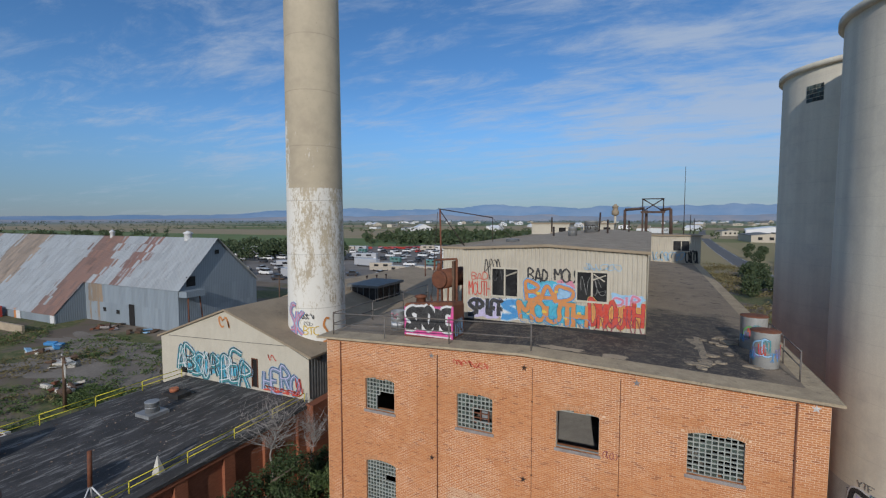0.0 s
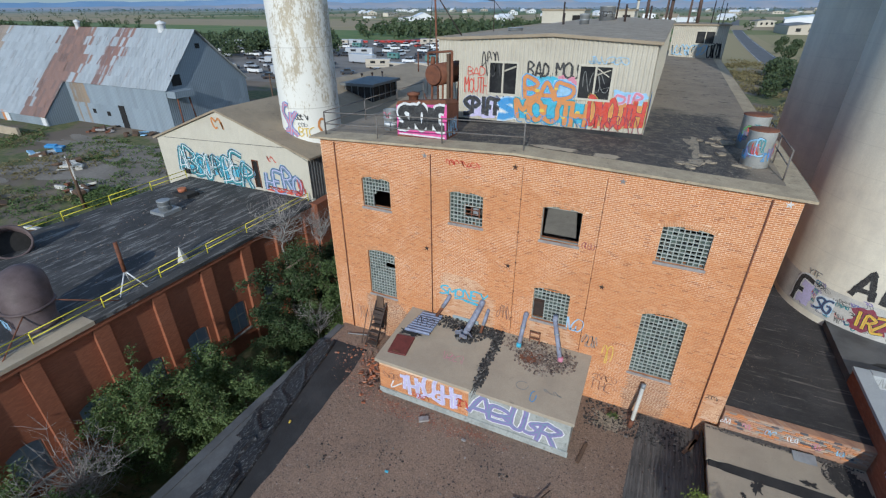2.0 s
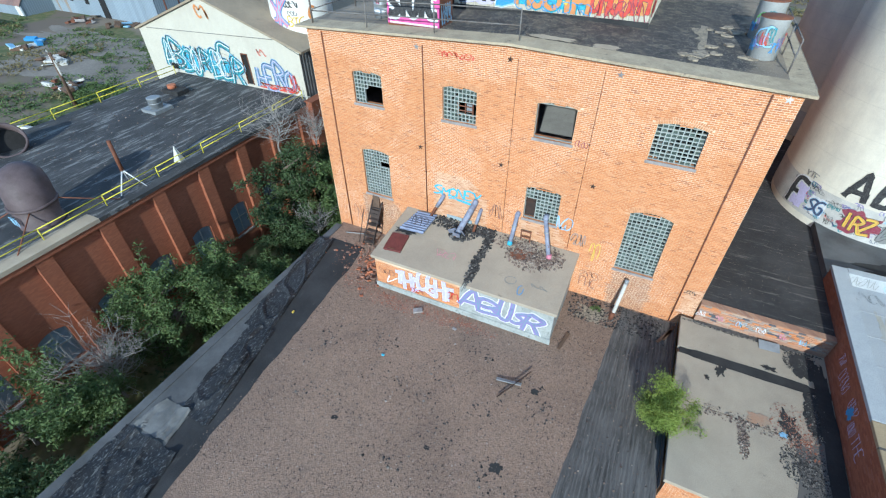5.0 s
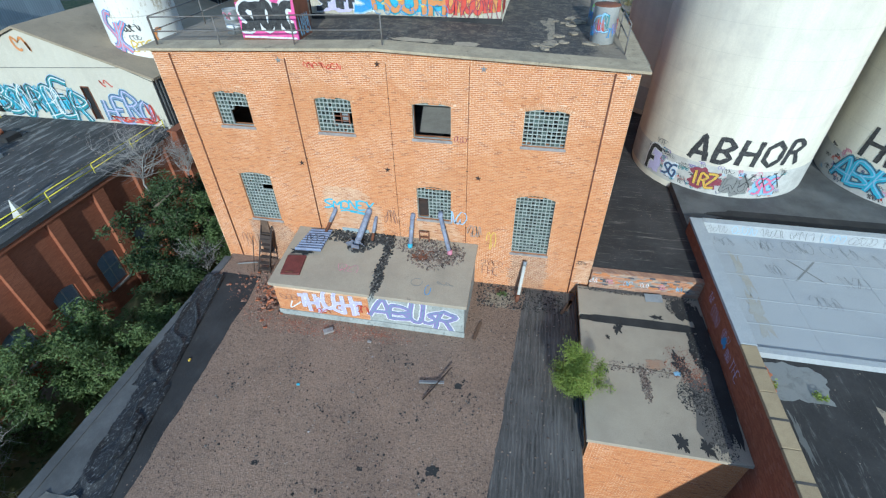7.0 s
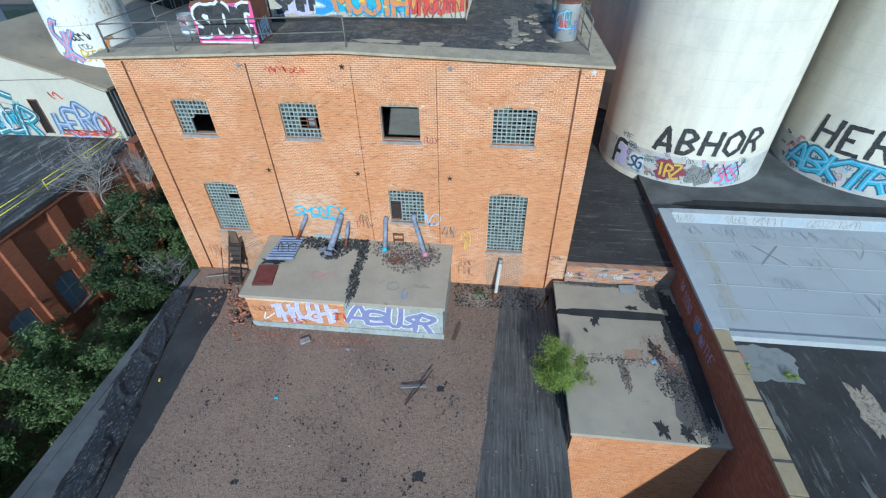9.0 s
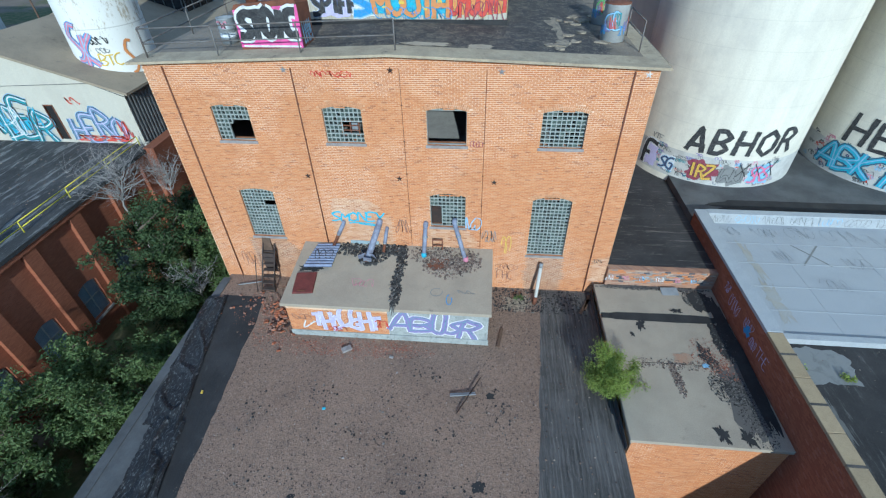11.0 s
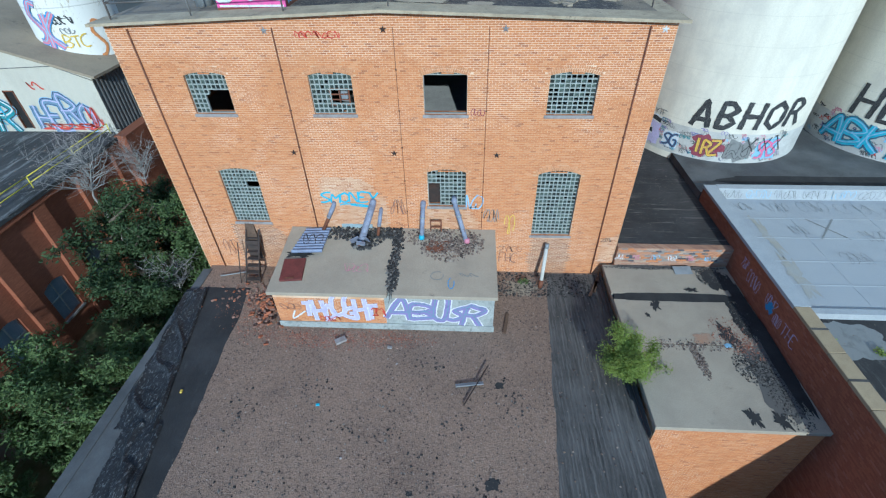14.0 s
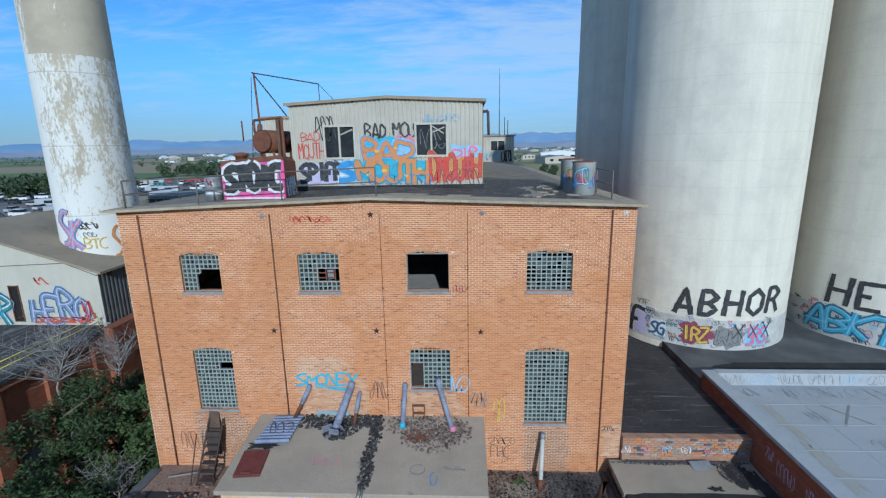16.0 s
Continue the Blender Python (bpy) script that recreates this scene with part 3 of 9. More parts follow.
ACROSS = lambda x, z, y: Vector((x, y, z))  # a wall that faces south


def lettering(body, bold=0.0, shear=0.0):
    """The outline of a word as a flat mesh, one unit wide and high."""
    cu = bpy.data.curves.new("word", "FONT")
    cu.body, cu.size, cu.offset, cu.shear, cu.resolution_u = body, 1.0, bold, shear, 3
    ob = bpy.data.objects.new("word", cu)
    me = bpy.data.meshes.new_from_object(ob)
    bpy.data.objects.remove(ob)
    bpy.data.curves.remove(cu)
    co = np.empty(len(me.vertices) * 3)
    me.vertices.foreach_get("co", co)
    co = co.reshape(-1, 3)
    lo, hi = co.min(0), co.max(0)
    co[:, :2] = (co[:, :2] - lo[:2]) / (hi[:2] - lo[:2])
    return co, [tuple(p.vertices) for p in me.polygons]


def word(body, x0, x1, z0, z1, y, mat, parent, bold=0.0, shear=0.0, place=None, wave=0.0, label=""):
    co, faces = lettering(body, bold, shear)
    place = place or ACROSS
    pts = []
    for u, v, _ in co:
        pts.append(place(x0 + (x1 - x0) * u, z0 + (z1 - z0) * (v + wave * math.sin(u * 7.0)), y))
    me = bpy.data.meshes.new("graffiti")
    me.from_pydata(pts, [], faces)
    me.materials.append(M[mat])
    ob = new("graffiti", me)
    ob.parent = parent
    ob.matrix_parent_inverse = parent.matrix_basis.inverted()
    return tagged(ob, label)


def blob(x0, x1, z0, z1, y, mat, parent, seed=0, place=None, rag=0.10, label="", n=48):
    """A patch of paint with a ragged edge."""
    rnd = random.Random(seed)
    place = place or ACROSS
    ph = [rnd.uniform(0, 6.28) for _ in range(4)]
    bm = BM()
    rim = []
    for i in range(n):
        a = i * math.tau / n
        c, s = math.cos(a), math.sin(a)
        q = max(abs(c), abs(s)) ** 0.72
        r = (1 + rag * (0.6 * math.sin(3 * a + ph[0]) + 0.5 * math.sin(7 * a + ph[1]) + 0.4 * math.sin(13 * a + ph[2]))) / q * 0.94
        rim.append((c * r, s * r))
    rows_n = 6
    mid = bm.verts.new(place((x0 + x1) / 2, (z0 + z1) / 2, y))
    last = None
    for k in range(1, rows_n + 1):
        ring = [bm.verts.new(place((x0 + x1) / 2 + (x1 - x0) / 2 * c * k / rows_n, (z0 + z1) / 2 + (z1 - z0) / 2 * s * k / rows_n, y)) for c, s in rim]
        for i in range(n):
            j = (i + 1) % n
            if last:
                bm.faces.new((last[i], ring[i], ring[j], last[j]))
            else:
                bm.faces.new((mid, ring[i], ring[j]))
        last = ring
    return part("graffiti", bm, mat, parent, label)


def scrawl(x0, x1, z0, z1, y, mat, parent, seed, strokes=6, width=0.03, place=None, label=""):
    """A tag that cannot be read: a few looping strokes."""
    rnd = random.Random(seed)
    place = place or ACROSS
    bm = BM()
    prev = None
    for s in range(strokes):
        cx = x0 + (x1 - x0) * (s + 0.5) / strokes
        w, h = (x1 - x0) / strokes * rnd.uniform(0.4, 0.75), (z1 - z0) / 2
        a, b, c = rnd.uniform(0, 6), rnd.uniform(0.7, 1.6), rnd.uniform(1.0, 2.1)
        pts = [(cx + w * math.sin(a + b * t * 4), (z0 + z1) / 2 + h * rnd.uniform(0.94, 1.0) * math.cos(c * t * 3.6 + a)) for t in (i / 16 for i in range(17))]
        for (px, pz), (qx, qz) in zip(pts, pts[1:]):
            d = Vector((qx - px, qz - pz))
            if d.length < 1e-5:
                continue
            nrm = Vector((-d.y, d.x)).normalized() * width / 2
            pair = [bm.verts.new(place(px + nrm.x, pz + nrm.y, y)), bm.verts.new(place(px - nrm.x, pz - nrm.y, y))]
            if prev:
                bm.faces.new((prev[0], prev[1], pair[1], pair[0]))
            prev = pair
    return part("graffiti", bm, mat, parent, label)


def piece(body, x0, x1, z0, z1, y, fill, rim, parent, seed=0, place=None, back=None, bold=0.05, wave=0.0, shear=0.0, step=0.004, label=""):
    """Fat letters with a rim, on an optional patch of ground colour."""
    if back:
        blob(x0 - 0.15, x1 + 0.15, z0 - 0.1, z1 + 0.1, y, back, parent, seed, place)
    if rim:
        e = 0.035 * (z1 - z0)
        word(body, x0 - e, x1 + e, z0 - e, z1 + e, y - step, rim, parent, bold + 0.045, shear, place, wave)
    word(body, x0, x1, z0, z1, y - 2 * step, fill, parent, bold, shear, place, wave, label)


# hand lettering: each letter as strokes over a grid of three by five points, a to o from the foot
HAND = dict(A="anc df", B="amnlhg hfba", C="onjdbc", D="amnlfba", E="omac gh", F="oma gh", G="onjdbcih", H="ma oc gi", I="nb", K="ma ogc", L="mac", M="amhoc", N="amco", O="njdbfln",
            P="amnlhg", R="amnlhg hc", S="onjhfba", T="mo nb", U="mjdbflo", V="mbo", W="mahco", X="mc oa", Y="mho hb", Z="moac")


def spray(body, x0, x1, z0, z1, y, mat, parent, width, seed=0, place=None, out=-1, soft=True, rag=0.12, jitter=0.10, lean=0.0, fill=0.84, grow=0.0, drips=0, label=""):
    """Words by hand: strokes of paint with uneven width and ragged ends; out is the sign of the way off the wall."""
    rnd = random.Random(seed)
    place = place or ACROSS
    n = len(body)
    cell = (x1 - x0) / n
    bm = None
    lift = 0.0
    for k, ch in enumerate(body):
        if ch not in HAND:
            continue
        if bm:
            part("letter", bm, mat, parent, label)
        bm = BM()
        sx, sz = 1 + rnd.uniform(-jitter, jitter), 1 + rnd.uniform(-jitter, jitter)
        ox, oz, sl = rnd.uniform(-jitter, jitter) * cell * 0.4, rnd.uniform(-jitter, jitter) * (z1 - z0) * 0.6, lean + rnd.uniform(-jitter, jitter)
        for stroke in HAND.get(ch, "").split():
            pts = []
            for q in stroke:
                i = ord(q) - 97
                u, v = (i % 3) / 2 + rnd.uniform(-1, 1) * jitter * 0.35, (i // 3) / 4 + rnd.uniform(-1, 1) * jitter * 0.25
                pts.append(Vector((x0 + (k + 0.5 + (u - 0.5) * fill * sx + sl * (v - 0.5)) * cell + ox, z0 + v * (z1 - z0) * sz + oz)))
            line = []
            for i in range(len(pts) - 1):
                p0, p1, p2, p3 = pts[max(i - 1, 0)], pts[i], pts[i + 1], pts[min(i + 2, len(pts) - 1)]
                m = max(3, int((p2 - p1).length / (width * 0.5)))
                for j in range(m + (i == len(pts) - 2)):
                    t = j / m
                    if soft:
                        line.append(0.5 * ((2 * p1) + (p2 - p0) * t + (2 * p0 - 5 * p1 + 4 * p2 - p3) * t * t + (3 * p1 - p0 - 3 * p2 + p3) * t ** 3))
                    else:
                        line.append(p1.lerp(p2, t))
            prev = None
            last = len(line) - 1
            for i, p in enumerate(line):
                d = line[min(i + 1, last)] - line[max(i - 1, 0)]
                if d.length < 1e-6:
                    continue
                d.normalize()
                nrm = Vector((-d.y, d.x))
                w = width * (0.5 + grow) * (1 + rnd.uniform(-rag, rag))
                e = d * width * 0.5 * (1 if i == last else -1 if i == 0 else 0)
                lift = (lift + 0.00005) % 0.003
                a, b = p + e * (0.6 + rnd.uniform(-rag, rag)) + nrm * w, p + e * (0.6 + rnd.uniform(-rag, rag)) - nrm * w
                pair = [bm.verts.new(place(a.x, a.y, y + out * lift)), bm.verts.new(place(b.x, b.y, y + out * lift))]
                if prev:
                    bm.faces.new((prev[0], prev[1], pair[1], pair[0]))
                prev = pair
    for k in range(drips):
        x, z, h = rnd.uniform(x0, x1), z0 + rnd.uniform(0, 0.3) * (z1 - z0), rnd.uniform(0.15, 0.45) * (z1 - z0)
        w = width * 0.12
        bm.faces.new([bm.verts.new(place(px, pz, y + out * 0.0032)) for px, pz in ((x - w, z), (x + w, z), (x + w * 0.6, z - h), (x - w * 0.6, z - h))])
    return part("letter", bm, mat, parent, label)


def wild(body, x0, x1, z0, z1, y, fill, rim, parent, width, seed=0, place=None, out=-1, back=None, shine=None, halo=None, lean=0.05, jitter=0.16, label=""):
    """A thrown-up piece: halo, dark rim, fill and a thin shine, over an uneven patch of ground colour."""
    if back:
        blob(x0 - 0.05 * (x1 - x0), x1 + 0.05 * (x1 - x0), z0 - 0.15 * (z1 - z0), z1 + 0.15 * (z1 - z0), y, back, parent, seed, place, rag=0.12)
    kw = dict(seed=seed, place=place, out=out, jitter=jitter, lean=lean, fill=0.92)
    if halo:
        spray(body, x0, x1, z0, z1, y + out * 0.004, halo, parent, width, grow=0.34, **kw)
    if rim:
        spray(body, x0, x1, z0, z1, y + out * 0.008, rim, parent, width, grow=0.22, **kw)
    spray(body, x0, x1, z0, z1, y + out * 0.012, fill, parent, width, label=label, **kw)
    if shine:
        spray(body, x0 + width * 0.1, x1 + width * 0.1, z0 + width * 0.2, z1 + width * 0.2, y + out * 0.016, shine, parent, width, grow=-0.38, **kw)


# ---- facade: arches, sills, glass blocks, anchors ----
def glass_mat():
    k = Mat("old_glass_block", 0.38)
    r = k.rand()
    c = k.mix(k.ramp(r, 0.0, 1.0), (0.012, 0.016, 0.014), (0.10, 0.13, 0.11))
    c = k.mix(k.ramp(k.noise(14, 5, 0.7), 0.45, 0.7), c, (0.02, 0.024, 0.023))
    k.b.inputs["Specular IOR Level"].default_value = 0.4
    return k.done(c)


M["glass"] = glass_mat()
M["mortar"] = worn("pale_grout", (0.42, 0.44, 0.40), (0.32, 0.34, 0.31), (0.17, 0.17, 0.155), 4.0)
M["sill"] = worn("stone_sill", (0.36, 0.33, 0.31), (0.26, 0.22, 0.2), (0.15, 0.12, 0.1), 3.0)
M["plaster"] = worn("grey_plaster", (0.46, 0.44, 0.41), (0.36, 0.345, 0.325), (0.18, 0.165, 0.15), 1.2)
M["black_metal"] = worn("blackened_iron", (0.035, 0.028, 0.025), (0.07, 0.04, 0.03), rough=0.6)


def brick_ring(x0, x1, z, rise, parent):
    """Two rings of rowlock bricks over an opening, brick by brick."""
    bm = BM()
    box(bm, -0.031, 0.031, -0.007, 0.09, -0.048, 0.048, bevel=0.005)
    me = mesh_of("brick", bm, "brick_arch")
    half = (x1 - x0) / 2
    for ring in range(2):
        n = 23 + ring
        for i in range(n):
            u = ((i + 0.5) / n * 2 - 1) * 1.09
            x = (x0 + x1) / 2 + u * half
            tilt = math.degrees(math.atan(2 * rise * u / half))
            off = 0.056 + ring * 0.105
            ob = new("brick", me)
            ob.parent = parent
            ob.matrix_parent_inverse = parent.matrix_basis.inverted()
            ob.matrix_basis = pose(x + off * math.sin(radians(tilt)), 0.0, z + rise * (1 - u * u) + off * math.cos(radians(tilt)), 0, tilt, 0)


def block_window(name, x0, x1, z0, z1, rise, cols, rows_n, gone, label, group, clear=None):
    clear = clear or gone
    w = empty(name, label, "window", group, (x0, 0.12, z0), kind="structure")
    arch = lambda x: z1 + rise * (1 - ((x - (x0 + x1) / 2) / ((x1 - x0) / 2)) ** 2)
    bm = BM()
    dx, dz = (x1 - x0) / cols, (z1 - z0) / rows_n
    t = 0.016
    for j in range(rows_n + 1):
        z = z0 + j * dz
        for i in range(cols):
            if j == 0 or j == rows_n or not (clear(i, j - 1) and clear(i, j)):
                box(bm, x0 + i * dx, x0 + (i + 1) * dx, 0.10, 0.19, z - t, z + t)
    for i in range(cols + 1):
        x = x0 + i * dx
        for j in range(rows_n):
            if i in (0, cols) or not (clear(i - 1, j) and clear(i, j)):
                box(bm, x - t, x + t, 0.102, 0.188, z0 + j * dz, z0 + (j + 1) * dz)
    for i in range(1, cols):
        x = x0 + i * dx
        box(bm, x - t, x + t, 0.104, 0.186, z1, arch(x) - 0.006)
    part("grout_grid", bm, "mortar", w, "pale grey-green grout")
    bm = BM()
    head = [(x0 + (x1 - x0) * i / 10, z1) for i in range(11)] + [(x0 + (x1 - x0) * i / 10, arch(x0 + (x1 - x0) * i / 10) - 0.004) for i in range(10, -1, -1)][1:-1]
    prism(bm, head, 0.13, 0.17)
    part("head_panel", bm, "glass", w)
    bm = BM()
    box(bm, -dx / 2 + t, dx / 2 - t, -0.012, 0.03, -dz / 2 + t, dz / 2 - t, bevel=0.008)
    me = mesh_of("pane", bm, "glass")
    rnd = random.Random(name + str(x0))
    for i in range(cols):
        for j in range(rows_n):
            if gone(i, j):
                continue
            ob = new("pane", me)
            ob.parent = w
            ob.matrix_parent_inverse = w.matrix_basis.inverted()
            ob.matrix_basis = pose(x0 + (i + 0.5) * dx, 0.145 + rnd.uniform(-0.02, 0.035), z0 + (j + 0.5) * dz, rnd.uniform(-4, 4), 0, rnd.uniform(-4, 4))
    boxes("sill", "sill", w, (x0 - 0.06, x1 + 0.06, -0.045, 0.34, z0 - 0.11, z0 - 0.002), bevel=0.012, label="weathered stone sill")
    brick_ring(x0, x1, z1, rise, w)
    return w


rw = random.Random(4)
holes4 = {(i, j) for i in range(9) for j in range(9) if rw.random() < 0.42}
SMALL = "glass-block window with an arched head and broken blocks"
G = "facade windows"
block_window("window_1", UP[0][0], UP[0][1], 6.99, 8.29, 0.11, 9, 8, lambda i, j: (i > 2 and j < 5 - (i < 4)) or (i > 3 and j < 5), "small glass-block window, its lower half knocked out", G)
block_window("window_2", UP[1][0], UP[1][1], 6.99, 8.29, 0.11, 9, 8, lambda i, j: 3 < i and 1 < j < 5 or (i, j) in ((1, 2), (2, 5), (3, 6), (6, 0)), "small glass-block window with a rusty vent frame in its middle", G, clear=lambda i, j: 3 < i and 1 < j < 5)
w3 = block_window("window_3", UP[2][0], UP[2][1], 6.99, 8.29, 0.11, 9, 8, lambda i, j: True, "empty window opening with bare plaster inside", G)
block_window("window_4", UP[3][0], UP[3][1], 6.99, 8.29, 0.11, 9, 9, lambda i, j: (i, j) in holes4, SMALL, G, clear=lambda i, j: False)
block_window("window_5", -6.77, -5.33, 2.42, 4.74, 0.13, 10, 15, lambda i, j: i > 5 and j in (10, 11) or (j > 8 and (i * 7 + j * 3) % 5 == 0), "tall glass-block window with one gap and an arched head", G, clear=lambda i, j: i > 5 and j in (10, 11))
block_window("window_6", 1.15, 2.58, 3.3, 4.79, 0.12, 9, 9, lambda i, j: (i < 3 and j < 6) or (i, j) in ((3, 7), (2, 7), (1, 8), (4, 8), (6, 6)), "glass-block window with a stack of sheets behind the gap", G, clear=lambda i, j: i < 3 and j < 6)
block_window("window_7", 5.22, 6.74, 1.98, 4.74, 0.17, 10, 17, lambda i, j: (i * 5 + j * 3) % 13 == 0 and j > 6, "tall glass-block window, nearly whole, with an arched head", G, clear=lambda i, j: False)
# vent frame in the second window
vf = empty("window_vent", "rusty steel vent frame set in the broken window", "vent", "", (-1.95, 0.15, 7.12))
for i in range(3):
    boxes("bar", "rust", vf, (-2.02 + i * 0.32, -1.98 + i * 0.32, 0.12, 0.16, 7.25, 7.83))
for i in range(4):
    boxes("bar", "rust", vf, (-2.02, -1.34, 0.125, 0.155, 7.25 + i * 0.18, 7.29 + i * 0.18))
boxes("louvre", "steel_grey", vf, (-1.64, -1.42, 0.17, 0.22, 7.4, 7.72), label="grey fan housing")
# room behind the empty opening
single_box("partition_wall", "plaster", "bare grey plastered inner wall of the empty building", "wall", [(-8.3, 8.3, 12.0, 12.2, 0.51, 9.6)])
single_box("floor_upper", "plaster", "dusty pale concrete upper floor of the empty building", "floor", [(-8.38, 8.33, 0.352, 11.99, 5.96, 6.12)])
sheets = empty("sheet_stack", "grey corrugated sheets leaning behind a broken window", "sheets", "", (1.35, 0.35, 3.2))
for i in range(4):
    bm = BM()
    box(bm, 1.17, 1.67, 0.24 + i * 0.03, 0.255 + i * 0.03, 3.32, 4.05 + 0.06 * i)
    bmesh.ops.rotate(bm, verts=bm.verts, cent=(1.35, 0.3, 3.2), matrix=Matrix.Rotation(radians(-3 + i * 2.5), 3, "Y"))
    part("sheet", bm, "black_metal" if i < 3 else "sill", sheets)

# iron star anchors
for sx, sz, m in ((-3.67, 5.54, "black_metal"), (0, 5.54, "black_metal"), (3.66, 5.5, "black_metal"), (-3.68, 9.64, "steel_grey"), (0.0, 9.66, "black_metal"), (3.7, 9.66, "steel_grey"), (8.36, 9.62, "p_white")):
    bm = BM()
    pts = [(sx + (0.13 if i % 2 == 0 else 0.05) * math.sin(i * math.pi / 5), sz + (0.13 if i % 2 == 0 else 0.05) * math.cos(i * math.pi / 5)) for i in range(10)]
    rim = [bm.verts.new((x, -0.012, z)) for x, z in pts]
    base = [bm.verts.new((x, 0.0, z)) for x, z in pts]
    tip = bm.verts.new((sx, -0.05, sz))
    for i in range(10):
        j = (i + 1) % 10
        bm.faces.new((rim[j], rim[i], tip)), bm.faces.new((rim[i], rim[j], base[j], base[i]))
    bmesh.ops.recalc_face_normals(bm, faces=bm.faces)
    single("star_anchor", bm, m, "white-painted iron star wall anchor" if m == "p_white" else "dark iron star-shaped wall anchor on brick", "wall anchor", "star anchors")
# vertical conduits and joints
for x, r, m in ((-8.0, 0.03, "rust"), (-3.42, 0.026, "rust"), (0.3, 0.010, "rust"), (3.22, 0.010, "rust"), (7.92, 0.028, "rust")):
    c = empty("downpipe", "thin rusty pipe running down the brick facade", "pipe", "facade pipes", (x, -r, 0.0))
    low = 2.24 if -4 < x < 3.7 else -0.02
    tubes("pipe", m, c, ((x, -r, low), (x, -r, 9.72), r))
    for i in range(5):
        z = low + 0.8 + i * (9.0 - low) / 5
        boxes("clip", "black_metal", c, (x - r - 0.02, x + r + 0.02, -0.012, 0.0, z, z + 0.04))


# patches of other brickwork, a few millimetres proud
PATCHES = []


def patch(name, pts, mat, label):
    bm = BM()
    prism(bm, pts, -0.0012, 0.0)
    PATCHES.append((pts, single(name, bm, "pointing", label, "brickwork", kind="structure"), mat))


patch("trim_patch", [(-2.95, 2.1), (-0.5, 2.1), (-0.5, 3.75), (-0.95, 3.75), (-0.95, 4.25), (-1.5, 4.5), (-2.8, 4.55), (-3.05, 4.2), (-3.05, 2.6)], "brick_pale", "pale patched brick of a filled-in window")
patch("trim_patch", [(5.24, 0.0), (6.82, 0.0), (6.82, 0.62), (6.9, 0.62), (6.9, 1.1), (6.82, 1.1), (6.82, 1.86), (5.24, 1.86), (5.24, 1.0), (5.16, 1.0), (5.16, 0.5), (5.24, 0.5)], "brick_sooty", "sooty patched brick under a window")
patch("trim_patch", [(-7.0, 0.0), (-4.6, 0.0), (-4.55, 1.4), (-5.3, 2.28), (-7.0, 2.28)], "brick_sooty", "sooty patched brick behind the steps")
patch("trim_patch", [(1.0, 2.1), (3.15, 2.1), (3.1, 2.6), (2.7, 3.18), (1.0, 3.18)], "brick_pale", "pale scuffed brick under a window")
patch("trim_patch", [(8.05, 0.7), (8.69, 0.7), (8.69, 2.1), (8.0, 1.8)], "brick_pale", "pale scuffed brick at the corner")

# lettering on the facade
spray("SMONEY", -3.02, -0.8, 3.44, 3.84, -0.006, "p_cyan", wall_south, 0.075, 2, lean=0.12, label="cyan sprayed word on the brick")
scrawl(-2.2, -1.2, 3.22, 3.36, -0.008, "p_cyan", wall_south, 5, 1, 0.06)
scrawl(-0.35, 0.25, 2.9, 3.6, -0.006, "p_brownp", wall_south, 7, 4, 0.03)
scrawl(2.62, 3.2, 3.2, 3.85, -0.006, "p_sky", wall_south, 9, 3, 0.05)
scrawl(2.72, 3.15, 6.95, 7.2, -0.006, "p_maroon", wall_south, 11, 4, 0.025)
scrawl(-2.75, -1.35, 9.42, 9.62, -0.006, "p_red", wall_south, 13, 8, 0.035, label="small red tag under the eave")
spray("FHC", 4.0, 4.75, 0.55, 1.05, -0.006, "p_brownp", wall_south, 0.035, 3, label="dark outlined letters sprayed on the brick")
scrawl(3.95, 4.9, 1.1, 1.4, -0.006, "p_brownp", wall_south, 17, 5, 0.025)
scrawl(4.15, 4.5, 2.0, 2.95, -0.006, "p_yellowp", wall_south, 19, 2, 0.03)
scrawl(-7.7, -7.1, 0.7, 1.5, -0.006, "p_brownp", wall_south, 21, 3, 0.03)
scrawl(-4.95, -4.65, 0.9, 1.6, -0.006, "p_brownp", wall_south, 23, 2, 0.03)
scrawl(8.02, 8.4, 1.7, 1.9, -0.006, "p_black", wall_south, 25, 4, 0.02)
scrawl(3.3, 3.9, 2.6, 3.2, -0.006, "p_greyp", wall_south, 27, 5, 0.03)

# ---- roof edge and things on the main roof ----
RZ = lambda x: roof_z(x) + 0.16  # top of the roof at x
bm = BM()
for a, b in ((BX0 - 0.3, 0.0), (0.0, BX1 + 0.22)):
    za, zb = roof_z(a) + (0 if abs(a) < 8.6 else 0), roof_z(b)
    v = [bm.verts.new(p) for p in ((a, -0.32, za + 0.10), (b, -0.32, zb + 0.10), (b, 0.75, zb + 0.10), (a, 0.75, za + 0.10), (a, -0.32, za + 0.185), (b, -0.32, zb + 0.185), (b, 0.75, zb + 0.19), (a, 0.75, za + 0.19))]
    for q in ((3, 2, 1, 0), (4, 5, 6, 7), (0, 1, 5, 4), (1, 2, 6, 5), (2, 3, 7, 6), (3, 0, 4, 7)):
        bm.faces.new([v[i] for i in q])
M["eave"] = worn("stained_eave_concrete", (0.50, 0.405, 0.275), (0.36, 0.29, 0.20), (0.11, 0.09, 0.07), 1.3, amount=0.58, grain=18)
single("trim_eave", bm, "eave", "worn grey-brown concrete eave slab along the facade", "eave", kind="structure")
bm = BM()
box(bm, BX1 - 0.6, BX1 + 0.23, 0.76, DEPTH, 9.72, 9.925)
single("trim_eave_east", bm, "eave", "worn concrete eave slab along the side", "eave", kind="structure")
